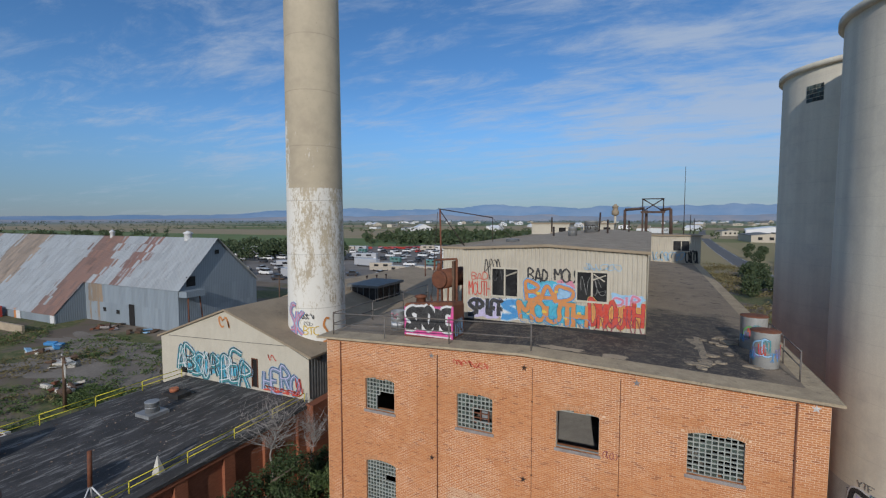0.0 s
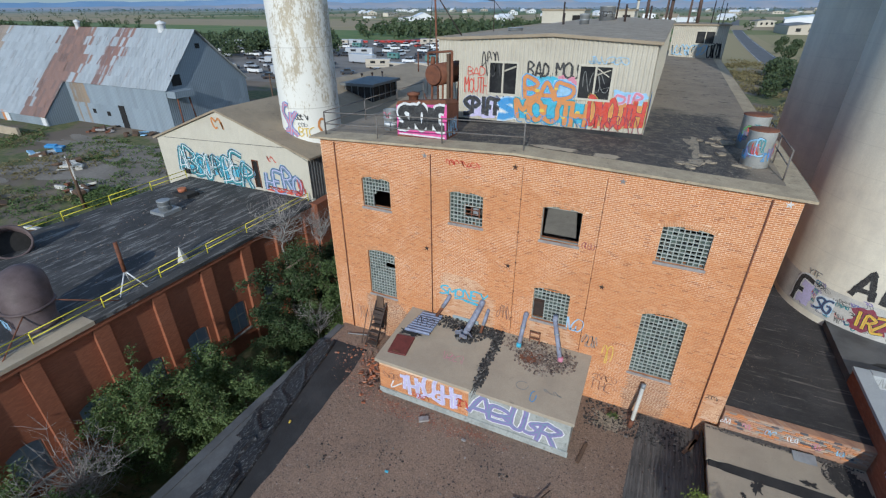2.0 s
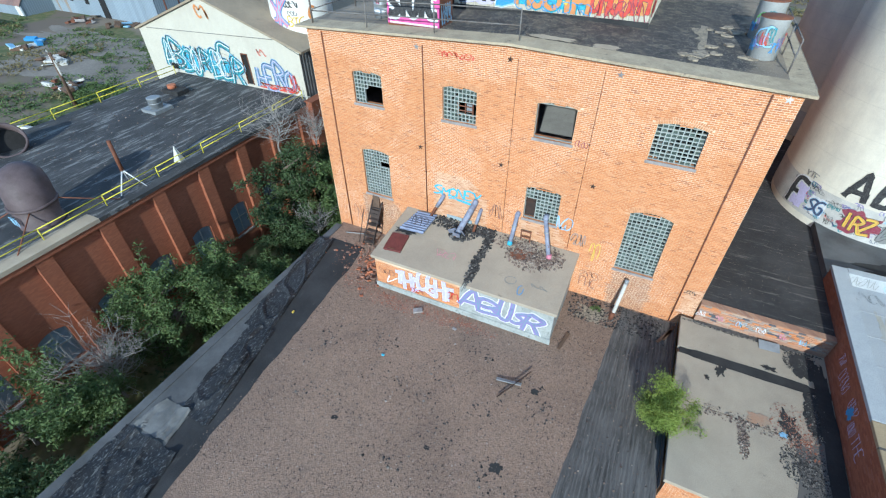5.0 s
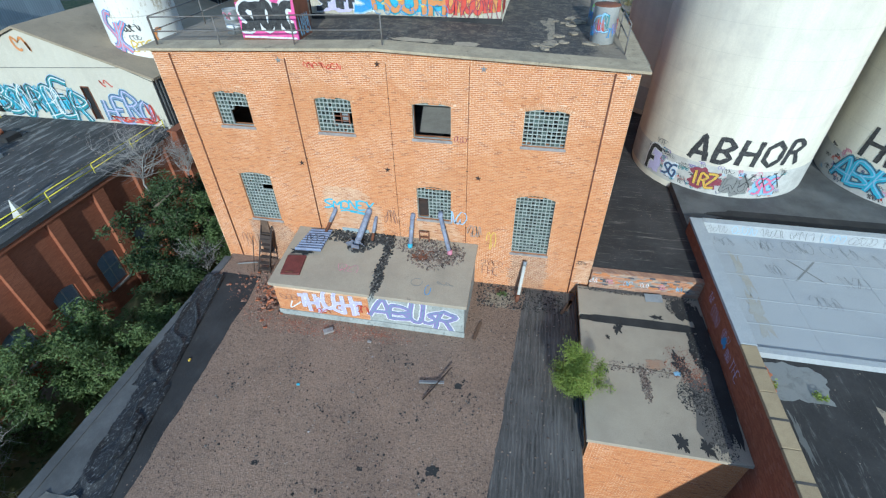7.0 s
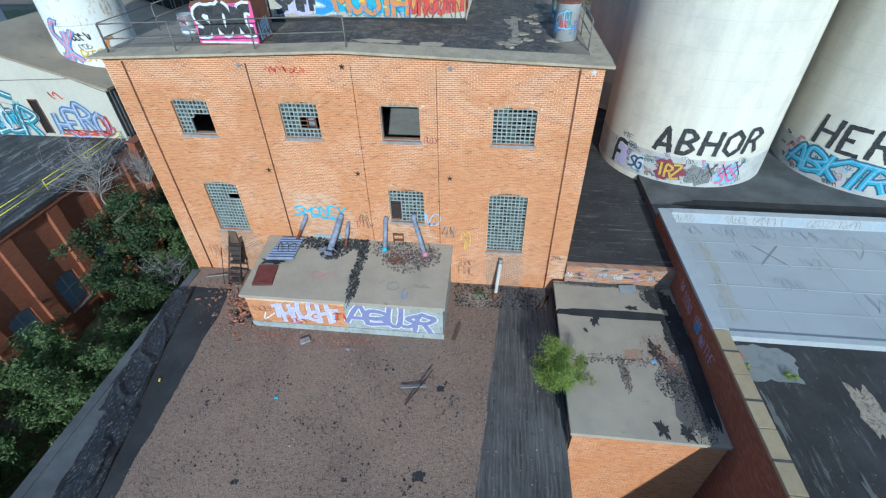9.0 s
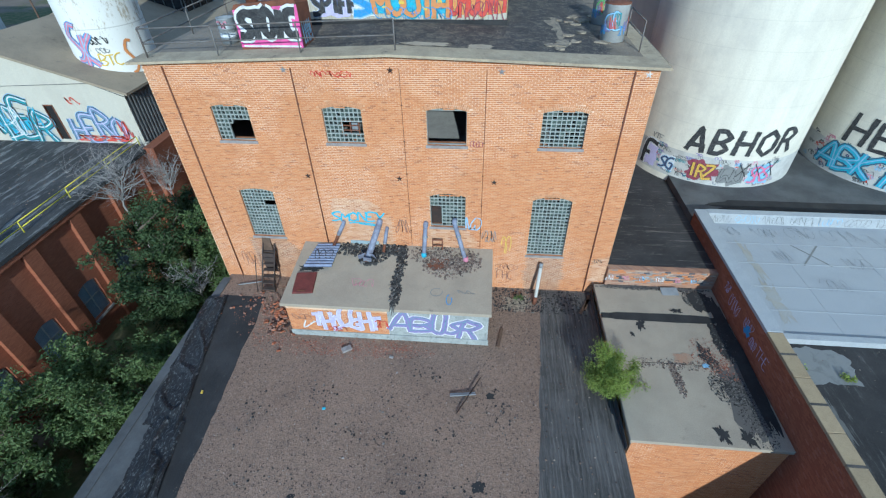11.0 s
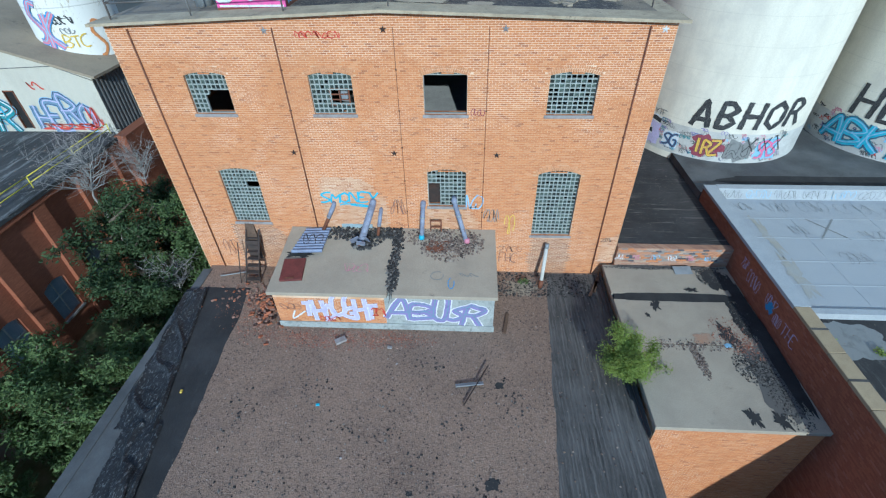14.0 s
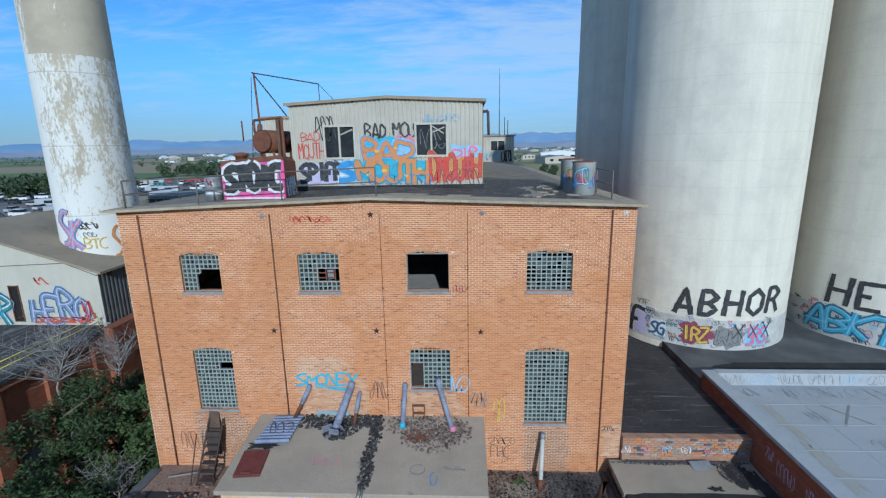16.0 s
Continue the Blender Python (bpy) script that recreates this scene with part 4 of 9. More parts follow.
# peeled and wet-dark patches on the felt
M["felt_pale"] = worn("peeled_felt", (0.42, 0.345, 0.25), (0.33, 0.27, 0.195), (0.10, 0.09, 0.08), 3.0, amount=0.75)
M["felt_dark"] = tar_mat("dark_worn_felt", (0.062, 0.055, 0.05), (0.21, 0.18, 0.145), (1, 1.4, 1), 0.7)
M["felt_black"] = worn("bitumen", (0.028, 0.027, 0.027), (0.05, 0.047, 0.045), (0.14, 0.13, 0.12), 1.0, amount=0.4)


def stain(x0, x1, y0, y1, z, mat, seed, label, rag=0.14, parent=None):
    rnd_parent = parent
    bm = BM()
    rnd = random.Random(seed)
    ph = [rnd.uniform(0, 6.28) for _ in range(5)]
    n = 56
    mid = bm.verts.new(((x0 + x1) / 2, (y0 + y1) / 2, z((x0 + x1) / 2) if callable(z) else z))
    ring = []
    for i in range(n):
        a = i * math.tau / n
        c, s = math.cos(a), math.sin(a)
        q = max(abs(c), abs(s)) ** 0.6
        r = (1 + rag * (math.sin(2 * a + ph[0]) * 0.5 + math.sin(5 * a + ph[1]) * 0.6 + math.sin(11 * a + ph[2]) * 0.45 + math.sin(19 * a + ph[3]) * 0.3)) / q * 0.92
        x, y = (x0 + x1) / 2 + (x1 - x0) / 2 * c * r, (y0 + y1) / 2 + (y1 - y0) / 2 * s * r
        ring.append(bm.verts.new((x, y, z(x) if callable(z) else z)))
    for i in range(n):
        bm.faces.new((mid, ring[i], ring[(i + 1) % n]))
    return single("stain", bm, mat, label, "stain", kind="structure")


stain(5.6, 7.0, 2.6, 6.4, lambda x: RZ(x) + 0.010, "felt_pale", 8, "peeling torn pale roof felt", 0.3)
stain(6.3, 8.0, 0.9, 2.4, lambda x: RZ(x) + 0.010, "felt_pale", 12, "peeling torn pale roof felt", 0.25)
stain(0.3, 1.9, 0.8, 1.3, lambda x: RZ(x) + 0.031, "concrete", 14, "grey patched felt", 0.2)
stain(2.5, 3.4, 0.75, 1.3, lambda x: RZ(x) + 0.032, "concrete", 15, "grey patched felt", 0.12)
# loose flakes of felt
rf = random.Random(31)
for i in range(16):
    x, y = rf.uniform(5.3, 7.8), rf.uniform(1.0, 6.2)
    bm = BM()
    s = rf.uniform(0.12, 0.34)
    pts = [(x + s * rf.uniform(0.6, 1.2) * math.cos(a), y + s * rf.uniform(0.5, 1.1) * math.sin(a)) for a in (k * math.tau / 7 for k in range(7))]
    lo = [bm.verts.new((px, py, RZ(px) + 0.012)) for px, py in pts]
    hi = [bm.verts.new((px, py, RZ(px) + 0.03 + rf.uniform(0, 0.06))) for px, py in pts]
    bm.faces.new(hi)
    for k in range(7):
        bm.faces.new((lo[k], lo[(k + 1) % 7], hi[(k + 1) % 7], hi[k]))
    single("felt_flake", bm, "felt_pale", "curled flake of torn pale roof felt", "debris", "felt flakes")

# penthouse: ribbed sheet walls, low-pitched roof, two windows
PX0, PX1, PY0, PY1 = -4.02, 3.86, 4.2, 34.0
pent = empty("penthouse", "cream ribbed-metal penthouse covered in graffiti on the roof", "penthouse", "", (0, 4.2, 10.1))
PTOP = lambda x: 13.42 + 0.2 * (1 - abs(x) / 4.0)


def ribbed(bm, a, b, z0, ztop, y, along="x", pitch=0.18, depth=0.04, holes=()):
    """A ribbed sheet wall from a to b with openings (u0, u1, z0, z1)."""
    cuts = {a, b}
    u = a
    while u < b:
        cuts |= {min(u, b), min(u + pitch * 0.3, b), min(u + pitch * 0.5, b), min(u + pitch * 0.8, b)}
        u += pitch
    for h in holes:
        cuts |= {h[0], h[1]}
    cuts = sorted(cuts)
    off = lambda u: depth * float(np.interp(((u - a) / pitch) % 1.0, (0, 0.3, 0.5, 0.8, 1), (1, 1, 0, 0, 1)))
    P = lambda u, z: (u, y - off(u), z) if along == "x" else (y + off(u), u, z)
    for u, v in zip(cuts, cuts[1:]):
        if v - u < 1e-6:
            continue
        m = (u + v) / 2
        spans = [(z0, None)]
        for h in holes:
            if h[0] - 1e-6 <= m <= h[1] + 1e-6:
                spans = [(z0, h[2]), (h[3], None)]
        for lo, hi in spans:
            ha, hb = (ztop(u), ztop(v)) if hi is None else (hi, hi)
            q = [bm.verts.new(P(u, lo)), bm.verts.new(P(v, lo)), bm.verts.new(P(v, hb)), bm.verts.new(P(u, ha))]
            bm.faces.new(q)
    bmesh.ops.remove_doubles(bm, verts=bm.verts, dist=0.0008)


PW = [(-2.62, -1.38, 11.3, 12.58), (1.16, 2.42, 11.34, 12.6)]
bm = BM()
ribbed(bm, PX0, PX1, 10.0, PTOP, PY0, holes=PW)
for x, s in ((PX0, -1), (PX1, 1)):
    ribbed(bm, PY0, PY1, 9.85, lambda u: 13.42, x, along="y")
box(bm, PX0 + 0.04, PX1 - 0.04, PY1 - 0.1, PY1, 9.85, 13.5)
part("wall", bm, "cream", pent)
boxes("lining", "dark", pent, (PX0 + 0.1, PX1 - 0.1, PY0 + 3.0, PY0 + 3.1, 10.2, 13.3), (PX0 + 0.1, PX1 - 0.1, PY0 + 0.06, PY0 + 3.0, 10.15, 10.2))
bm = BM()
prism(bm, [(PX0 - 0.15, 13.42), (0, 13.63), (PX1 + 0.15, 13.42), (PX1 + 0.15, 13.52), (0, 13.73), (PX0 - 0.15, 13.52)], PY0 - 0.14, PY1)
M["pent_roof"] = worn("flaking_tan_felt", (0.40, 0.335, 0.255), (0.30, 0.25, 0.19), (0.10, 0.085, 0.07), 1.1, amount=0.62, grain=8.0)
part("roof", bm, "pent_roof", pent, "flaking tan felt roof with a metal edge")
bm = BM()
for a, b in ((PX0 - 0.16, 0), (0, PX1 + 0.16)):
    za, zb = (13.40, 13.61) if b == 0 else (13.61, 13.40)
    v = [bm.verts.new(p) for p in ((a, PY0 - 0.17, za), (b, PY0 - 0.17, zb), (b, PY0 - 0.142, zb), (a, PY0 - 0.142, za), (a, PY0 - 0.17, za + 0.11), (b, PY0 - 0.17, zb + 0.11), (b, PY0 - 0.142, zb + 0.11), (a, PY0 - 0.142, za + 0.11))]
    for q in ((3, 2, 1, 0), (4, 5, 6, 7), (0, 1, 5, 4), (1, 2, 6, 5), (2, 3, 7, 6), (3, 0, 4, 7)):
        bm.faces.new([v[i] for i in q])
part("fascia", bm, "roof_brown", pent, "rust-stained metal fascia")
M["window_dark"] = worn("dirty_dark_glass", (0.02, 0.02, 0.022), (0.045, 0.045, 0.045), (0.14, 0.13, 0.12), 2.0, rough=0.25, amount=0.25)
for k, (a, b, c, d) in enumerate(PW):
    win = empty("window", "", "", "", ((a + b) / 2, PY0, c))
    win.parent = pent
    win.matrix_parent_inverse = pent.matrix_basis.inverted()
    boxes("frame", "cream_wall", win, (a - 0.05, b + 0.05, PY0 - 0.06, PY0 + 0.05, d - 0.03, d + 0.05), (a - 0.05, b + 0.05, PY0 - 0.07, PY0 + 0.05, c - 0.05, c + 0.03), (a - 0.05, a + 0.03, PY0 - 0.06, PY0 + 0.05, c + 0.031, d - 0.031), (b - 0.03, b + 0.05, PY0 - 0.06, PY0 + 0.05, c + 0.031, d - 0.031), ((a + b) / 2 - 0.035, (a + b) / 2 + 0.035, PY0 - 0.055, PY0 + 0.05, c + 0.031, d - 0.031), label="cream window frame")
    boxes("pane", "window_dark", win, (a + 0.03, (a + b) / 2 - 0.036, PY0 + 0.01, PY0 + 0.02, c + 0.03, d - 0.03))
    boxes("pane", "window_dark", win, ((a + b) / 2 + 0.036, b - 0.03, PY0 + 0.012, PY0 + 0.022, c + 0.03, d - 0.03))
    for q in range(2):
        bm = BM()
        cx = (a + b) / 2 + 0.3
        box(bm, cx - 0.28, cx + 0.26, PY0 - 0.01, PY0 + 0.008, d - 0.25 - q * 0.02, d - 0.21 - q * 0.02)
        bmesh.ops.rotate(bm, verts=bm.verts, cent=(cx, PY0, d - 0.23), matrix=Matrix.Rotation(radians(-22 + 55 * q * k), 3, "Y"))
        part("brace", bm, "cream_wall", win)
gy = PY0 - 0.046
blob(-3.75, -1.6, 10.25, 11.12, gy, "p_lilac", pent, 1, rag=0.2)
wild("SPIFF", -3.7, -1.95, 10.38, 11.02, gy - 0.002, "p_black", "p_navy", pent, 0.14, 2, halo="p_white", jitter=0.1)
blob(-2.2, -1.25, 10.22, 11.2, gy - 0.003, "p_white", pent, 7, rag=0.2)
wild("S", -2.1, -1.32, 10.36, 11.05, gy - 0.004, "p_blue", "p_sky", pent, 0.24, 3, halo="p_white")
scrawl(-2.2, -1.4, 10.95, 11.22, gy - 0.01, "p_navy", pent, 46, 3, 0.05)
blob(-1.12, 1.12, 11.1, 12.15, gy, "p_cyan", pent, 3, rag=0.10)
blob(0.3, 1.1, 11.5, 12.2, gy - 0.002, "p_rose", pent, 4, rag=0.12)
blob(0.1, 0.95, 11.3, 12.05, gy - 0.004, "p_sky", pent, 5, rag=0.12)
wild("BAD", -1.0, 0.95, 11.24, 11.9, gy - 0.006, "p_orange", "p_blue", pent, 0.155, 8, halo="p_sky", label="orange letters on a cyan patch")
blob(-1.35, 1.68, 10.3, 11.2, gy - 0.005, "p_cyan", pent, 6, rag=0.06)
wild("MOUTH", -1.28, 1.62, 10.32, 11.1, gy - 0.008, "p_orange", "p_teal", pent, 0.18, 9, halo="p_cyan", label="orange block letters on cyan")
blob(1.66, 3.84, 10.3, 11.32, gy - 0.007, "p_orange", pent, 12, rag=0.06)
wild("DMOUTH", 1.7, 3.8, 10.36, 11.28, gy - 0.010, "p_red", "p_maroon", pent, 0.125, 13, halo="p_yellowp", label="red letters on orange")
blob(2.55, 3.8, 11.12, 11.75, gy, "p_sky", pent, 14, rag=0.2)
wild("DIP", 2.65, 3.65, 11.28, 11.62, gy - 0.002, "p_rose", "p_lilac", pent, 0.09, 15)
scrawl(-1.3, 1.7, 10.2, 10.6, gy - 0.034, "p_blue", pent, 47, 8, 0.03)
for k, (x, z, w) in enumerate(((-0.55, 11.5, 0.2), (0.25, 11.62, 0.16), (-0.3, 10.7, 0.22), (0.62, 10.5, 0.2), (1.2, 10.75, 0.18), (-0.95, 10.55, 0.15))):
    blob(x, x + w, z, z + 0.6 * w, gy - 0.030, "p_yellowp", pent, 90 + k, rag=0.25, n=24)
scrawl(1.7, 3.8, 10.1, 10.8, gy - 0.034, "p_maroon", pent, 48, 7, 0.03)
spray("BAD MOU", -0.95, 1.15, 12.12, 12.66, gy, "p_black", pent, 0.075, 16, rag=0.3, jitter=0.2, drips=6, label="black brush-written words")
spray("BAD", -3.62, -2.8, 12.02, 12.32, gy, "p_red", pent, 0.035, 17)
spray("MOUTH", -3.75, -2.65, 11.32, 11.92, gy, "p_red", pent, 0.045, 18, drips=5, label="thin red sprayed words")
scrawl(-2.95, -2.1, 12.0, 13.0, gy, "p_black", pent, 41, 3, 0.05)
scrawl(1.4, 2.9, 12.68, 12.95, gy, "p_sky", pent, 42, 6, 0.03)
scrawl(1.3, 2.3, 11.6, 12.4, PY0 - 0.004, "p_greyp", pent, 43, 3, 0.02)
blob(-0.6, 0.9, -0.55, 0.6, 0, "p_red", pent, 9, place=lambda x, z, y: Vector((PX1 + 0.046, 4.9 + x, 10.75 + z)))
blob(-0.1, 1.6, 0.1, 0.9, 0, "p_blue", pent, 10, place=lambda x, z, y: Vector((PX1 + 0.050, 5.3 + x, 10.6 + z)))

boxes("curb", "felt_black", pent, (PX0 - 0.03, PX1 + 0.06, PY0 - 0.085, PY0 - 0.045, 9.8, 10.16), label="tarred kick strip at the foot of the wall")
pent.location.z += 0.14

# lower wing of the penthouse and the rear house
wing = empty("roof_house", "cream sheet-metal wing beside the penthouse", "roof house", "roof houses", (-5.4, 8, 9.9))
bm = BM()
ribbed(bm, -6.7, PX0, 9.9, lambda u: 13.3, 7.8)
ribbed(bm, 7.8, 30, 9.8, lambda u: 13.3, -6.7, along="y")
part("wall", bm, "cream", wing)
boxes("roof", "roof_brown", wing, (-6.8, PX0 - 0.16, 7.68, 30, 13.3, 13.42))
rear = empty("roof_house", "cream rear roof house with one window and tags", "roof house", "roof houses", (7, 42, 9.9))
bm = BM()
ribbed(bm, 4.0, 9.0, 9.85, lambda u: 13.0, 42.0, holes=[(6.3, 7.9, 11.3, 12.5)])
ribbed(bm, 42.0, 47, 9.0, lambda u: 13.0, 9.0, along="y")
part("wall", bm, "cream", rear)
boxes("roof", "roof_brown", rear, (3.9, 9.2, 41.8, 47.2, 13.0, 13.15))
boxes("frame", "cream_wall", rear, (6.2, 8.0, 41.92, 42.02, 12.45, 12.55), (6.2, 8.0, 41.92, 42.02, 11.25, 11.35), (7.06, 7.14, 41.93, 42.02, 11.35, 12.45))
boxes("pane", "window_dark", rear, (6.3, 7.06, 42.04, 42.06, 11.35, 12.45))
boxes("pane", "window_dark", rear, (7.14, 7.9, 42.04, 42.06, 11.35, 12.45))
scrawl(4.2, 7.4, 10.2, 11.2, 41.94, "p_sky", rear, 51, 8, 0.1)
scrawl(7.6, 8.9, 10.0, 11.4, 41.94, "p_black", rear, 52, 5, 0.12)
for x0, x1, y0, h in ((-9.4, -4.9, 40.0, 2.6), (-3.8, -0.2, 44.0, 2.5)):
    e = empty("roof_house", "pale concrete block house on the far roof", "roof house", "roof houses", ((x0 + x1) / 2, y0, 12.4))
    boxes("wall", "cream_wall", e, (x0, x1, y0, y0 + 4, 9.6, 12.9 + h * 0.55))
    boxes("vent", "dark", e, (x1 - 1.2, x1 - 0.4, y0 - 0.03, y0 + 0.02, 13.2, 13.9))
    boxes("roof", "roof_brown", e, (x0 - 0.1, x1 + 0.1, y0 - 0.1, y0 + 4.1, 12.9 + h * 0.55, 13.05 + h * 0.55))


# pipes, drums and vents on the penthouse roof
M["drum_steel"] = worn("pale_galvanised_drum", (0.62, 0.62, 0.60), (0.52, 0.52, 0.50), (0.34, 0.27, 0.21), 2.0, rough=0.45, amount=0.4)

def vent_drum(x, y, z, r, h, label, mat="steel_grey"):
    e = empty("roof_vent", label, "roof vent", "roof vents", (x, y, z))
    bm = BM()
    lathe(bm, [(0.0, z), (r, z), (r, z + h * 0.9), (r * 1.06, z + h * 0.92), (r * 1.06, z + h), (r * 0.9, z + h), (0, z + h * 1.03)], 24, x, y)
    part("drum", bm, mat, e)
    bm = BM()
    lathe(bm, [(r * 1.02, z + h * 0.45), (r * 1.05, z + h * 0.47), (r * 1.05, z + h * 0.52), (r * 1.02, z + h * 0.54)], 24, x, y)
    part("band", bm, mat, e)
    return e


scrawl(-0.9, -0.1, 14.1, 14.45, 22.9, "p_black", vent_drum(-0.5, 23.5, 13.84, 0.55, 0.95, "grey tagged metal drum vent on the roof"), 61, 4, 0.04)
vent_drum(-0.75, 15.4, 13.79, 0.28, 0.6, "small grey metal vent on the roof")
vent_drum(-2.9, 8.6, 13.69, 0.35, 0.18, "low grey roof vent cap")
for x, y, h, lean in ((-0.15, 26, 1.9, 0.1), (0.9, 22, 1.3, 0), (-2.3, 17, 0.8, 0), (-4.6, 28, 1.5, 0), (2.1, 30, 1.2, 0)):
    e = empty("vent_pipe", "thin dark vent pipe standing on the roof", "pipe", "roof pipes", (x, y, 13.6))
    tubes("pipe", "black_metal", e, ((x, y, 13.4), (x + lean, y, 13.6 + h), 0.07))
    tubes("collar", "roof_brown", e, ((x, y, 13.38), (x, y, 13.72), 0.16, 0.09))
fr = empty("pipe_rack", "rusty steel frame with bent ducts on the far roof", "pipe frame", "", (4.3, 44, 13))
for x in (3.0, 5.2):
    for y in (43.0, 45.5):
        boxes("post", "step_iron", fr, (x - 0.08, x + 0.08, y - 0.08, y + 0.08, 12.9, 15.74))
boxes("beam", "step_iron", fr, (2.8, 5.4, 42.85, 43.15, 15.62, 15.85))
boxes("beam", "step_iron", fr, (2.8, 5.4, 45.35, 45.65, 15.62, 15.85))
tubes("brace", "black_metal", fr, ((3, 43, 15.81), (5.2, 43, 17.26), 0.06), ((5.2, 43, 15.81), (3, 43, 17.26), 0.06))
tubes("rail", "black_metal", fr, ((2.9, 43, 17.26), (5.3, 43, 17.26), 0.06), ((3, 43, 15.81), (3, 43, 17.26), 0.06), ((5.2, 43, 15.81), (5.2, 43, 17.26), 0.06))
tubes("duct", "step_iron", fr, ((3.4, 44, 13), (3.4, 44, 15.96), 0.17), ((4.9, 44, 15.96), (6.0, 44, 16.12), 0.17), ((6.0, 44, 16.12), (6.1, 44, 13), 0.17), ((1.0, 44.5, 13.2), (1.0, 44.5, 16.04), 0.16), ((1.0, 44.5, 16.04), (3.2, 44.5, 16.19), 0.16), seg=12)
bc = empty("water_tower", "thin pole with a round tank lantern on the skyline", "tower", "", (-1.3, 62, GZ))
tubes("pole", "cream_wall", bc, ((-1.3, 62, GZ - 0.1), (-1.3, 62, 15.5), 0.17))
bm = BM()
lathe(bm, [(0.2, 15.4), (0.55, 15.6), (0.55, 16.2), (0.4, 16.3), (0.4, 16.7), (0.55, 16.8), (0.08, 17.3)], 16, -1.3, 62)
part("lantern", bm, "roof_brown", bc)
an = empty("antenna", "thin tall antenna mast on the roof", "antenna", "", (8.0, 44, 13))
tubes("mast", "black_metal", an, ((7.4, 44, 13.1), (7.4, 44, 21), 0.05, 0.02))
tubes("rod", "black_metal", an, ((8.1, 44.5, 13.1), (8.1, 44.5, 15.4), 0.04), ((8.5, 44.5, 13.1), (8.5, 44.5, 15.0), 0.04))

# derrick with a boom beside the wing
dk = empty("derrick", "rusty mast with a bent boom and guy wires", "derrick", "", (-7.0, 8.4, 9.9))
tubes("mast", "rust", dk, ((-7.05, 8.4, 9.9), (-7.2, 8.4, 15.5), 0.06, 0.05))
tubes("brace", "black_metal", dk, ((-7.2, 8.4, 15.45), (-5.7, 8.6, 13.35), 0.03))
tubes("boom", "black_metal", dk, ((-7.3, 8.4, 15.55), (-4.2, 9.0, 15.03), 0.028))
tubes("wire", "black_metal", dk, ((-4.2, 9.0, 15.03), (-2.9, 9.2, 13.6), 0.012), ((-4.2, 9.0, 15.03), (-4.18, 9.0, 13.5), 0.02), ((-7.3, 8.3, 15.35), (-7.55, 7.9, 10.0), 0.015))

# red tank on legs with its pipework
tk = empty("oil_tank", "rusty red horizontal tank on a steel stand", "tank", "", (-5.1, 4.2, 9.95))
bm = BM()
rs = [tube(bm, (-4.9, 3.4, 12.15), (-4.55, 5.2, 12.15), 0.46, seg=24)]
part("shell", bm, "rust", tk)
bm = BM()
tube(bm, (-4.92, 3.33, 12.15), (-4.902, 3.39, 12.15), 0.38, 0.45, seg=24)
part("end_cap", bm, "rust", tk)
for x, y in ((-5.15, 3.65), (-4.6, 3.6), (-4.95, 5.0), (-4.4, 4.9)):
    tubes("leg", "rust", tk, ((x, y, 9.9), (x + 0.05, y, 11.75), 0.05))
tubes("stay", "rust", tk, ((-5.55, 3.75, 10.2), (-5.05, 3.6, 11.3), 0.03), ((-5.05, 3.6, 10.2), (-5.55, 3.75, 11.3), 0.03))
tubes("pipe", "rust", tk, ((-4.25, 3.9, 9.95), (-4.25, 3.9, 13.1), 0.06), ((-4.25, 3.9, 13.1), (-5.4, 3.9, 13.0), 0.05), ((-5.4, 3.9, 13.0), (-5.4, 3.9, 12.5), 0.05), ((-5.9, 3.9, 12.2), (-5.9, 3.9, 13.0), 0.03))
tubes("valve", "rust", tk, ((-5.2, 3.9, 12.45), (-5.15, 3.9, 12.85), 0.12, 0.10), label="rusty valve cap")
boxes("board", "wood", tk, (-4.42, -4.3, 3.7, 4.1, 9.95, 13.0))

# pink painted plenum box with bevelled top and a barrel vent
pk = empty("duct_box", "pink-painted steel duct housing with fat black lettering", "duct housing", "", (-4.1, 1.4, 10.0))
bm = BM()
prism(bm, [(-5.35, 10.02), (-3.1, 10.02), (-3.1, 11.5), (-3.2, 11.64), (-5.25, 11.46), (-5.35, 11.33)], 0.85, 1.95)
for v in bm.verts:
    if v.co.z > 10.9 and v.co.y > 1.5:
        v.co.z -= 0.12
part("body", bm, "rust", pk)
bm = BM()
prism(bm, [(-5.34, 10.13), (-3.11, 10.13), (-3.11, 11.47), (-5.34, 11.3)], 0.835, 0.85)
part("panel", bm, "p_pink", pk, "pink painted front panel")
wild("STOIC", -5.2, -3.25, 10.5, 11.22, 0.83, "p_black", None, pk, 0.26, 81, halo="p_white", jitter=0.12, label="fat black letters with white rims")
boxes("skirt", "p_white", pk, (-5.25, -3.2, 0.828, 0.832, 10.14, 10.2))
scrawl(0.0, 0.9, 0.0, 0.7, 0, "p_sky", pk, 82, 5, 0.05, place=lambda x, z, y: Vector((-3.092, 0.95 + x, 10.2 + z)))
bm = BM()
lathe(bm, [(0.2, 11.25), (0.2, 11.6), (0.26, 11.62), (0.26, 11.70), (0.05, 11.75)], 16, -4.9, 1.5)
part("vent_cap", bm, "rust", pk)
bd = empty("barrel", "dented silver steel drum standing on the roof", "drum", "", (-6.28, 1.9, 9.97))
bm = BM()
lathe(bm, [(0.0, 9.97), (0.3, 9.97), (0.3, 10.2), (0.32, 10.22), (0.3, 10.24), (0.3, 10.5), (0.32, 10.52), (0.3, 10.54), (0.3, 10.83), (0.31, 10.86), (0.28, 10.85), (0.28, 10.7), (0.0, 10.7)], 24, -6.28, 1.9)
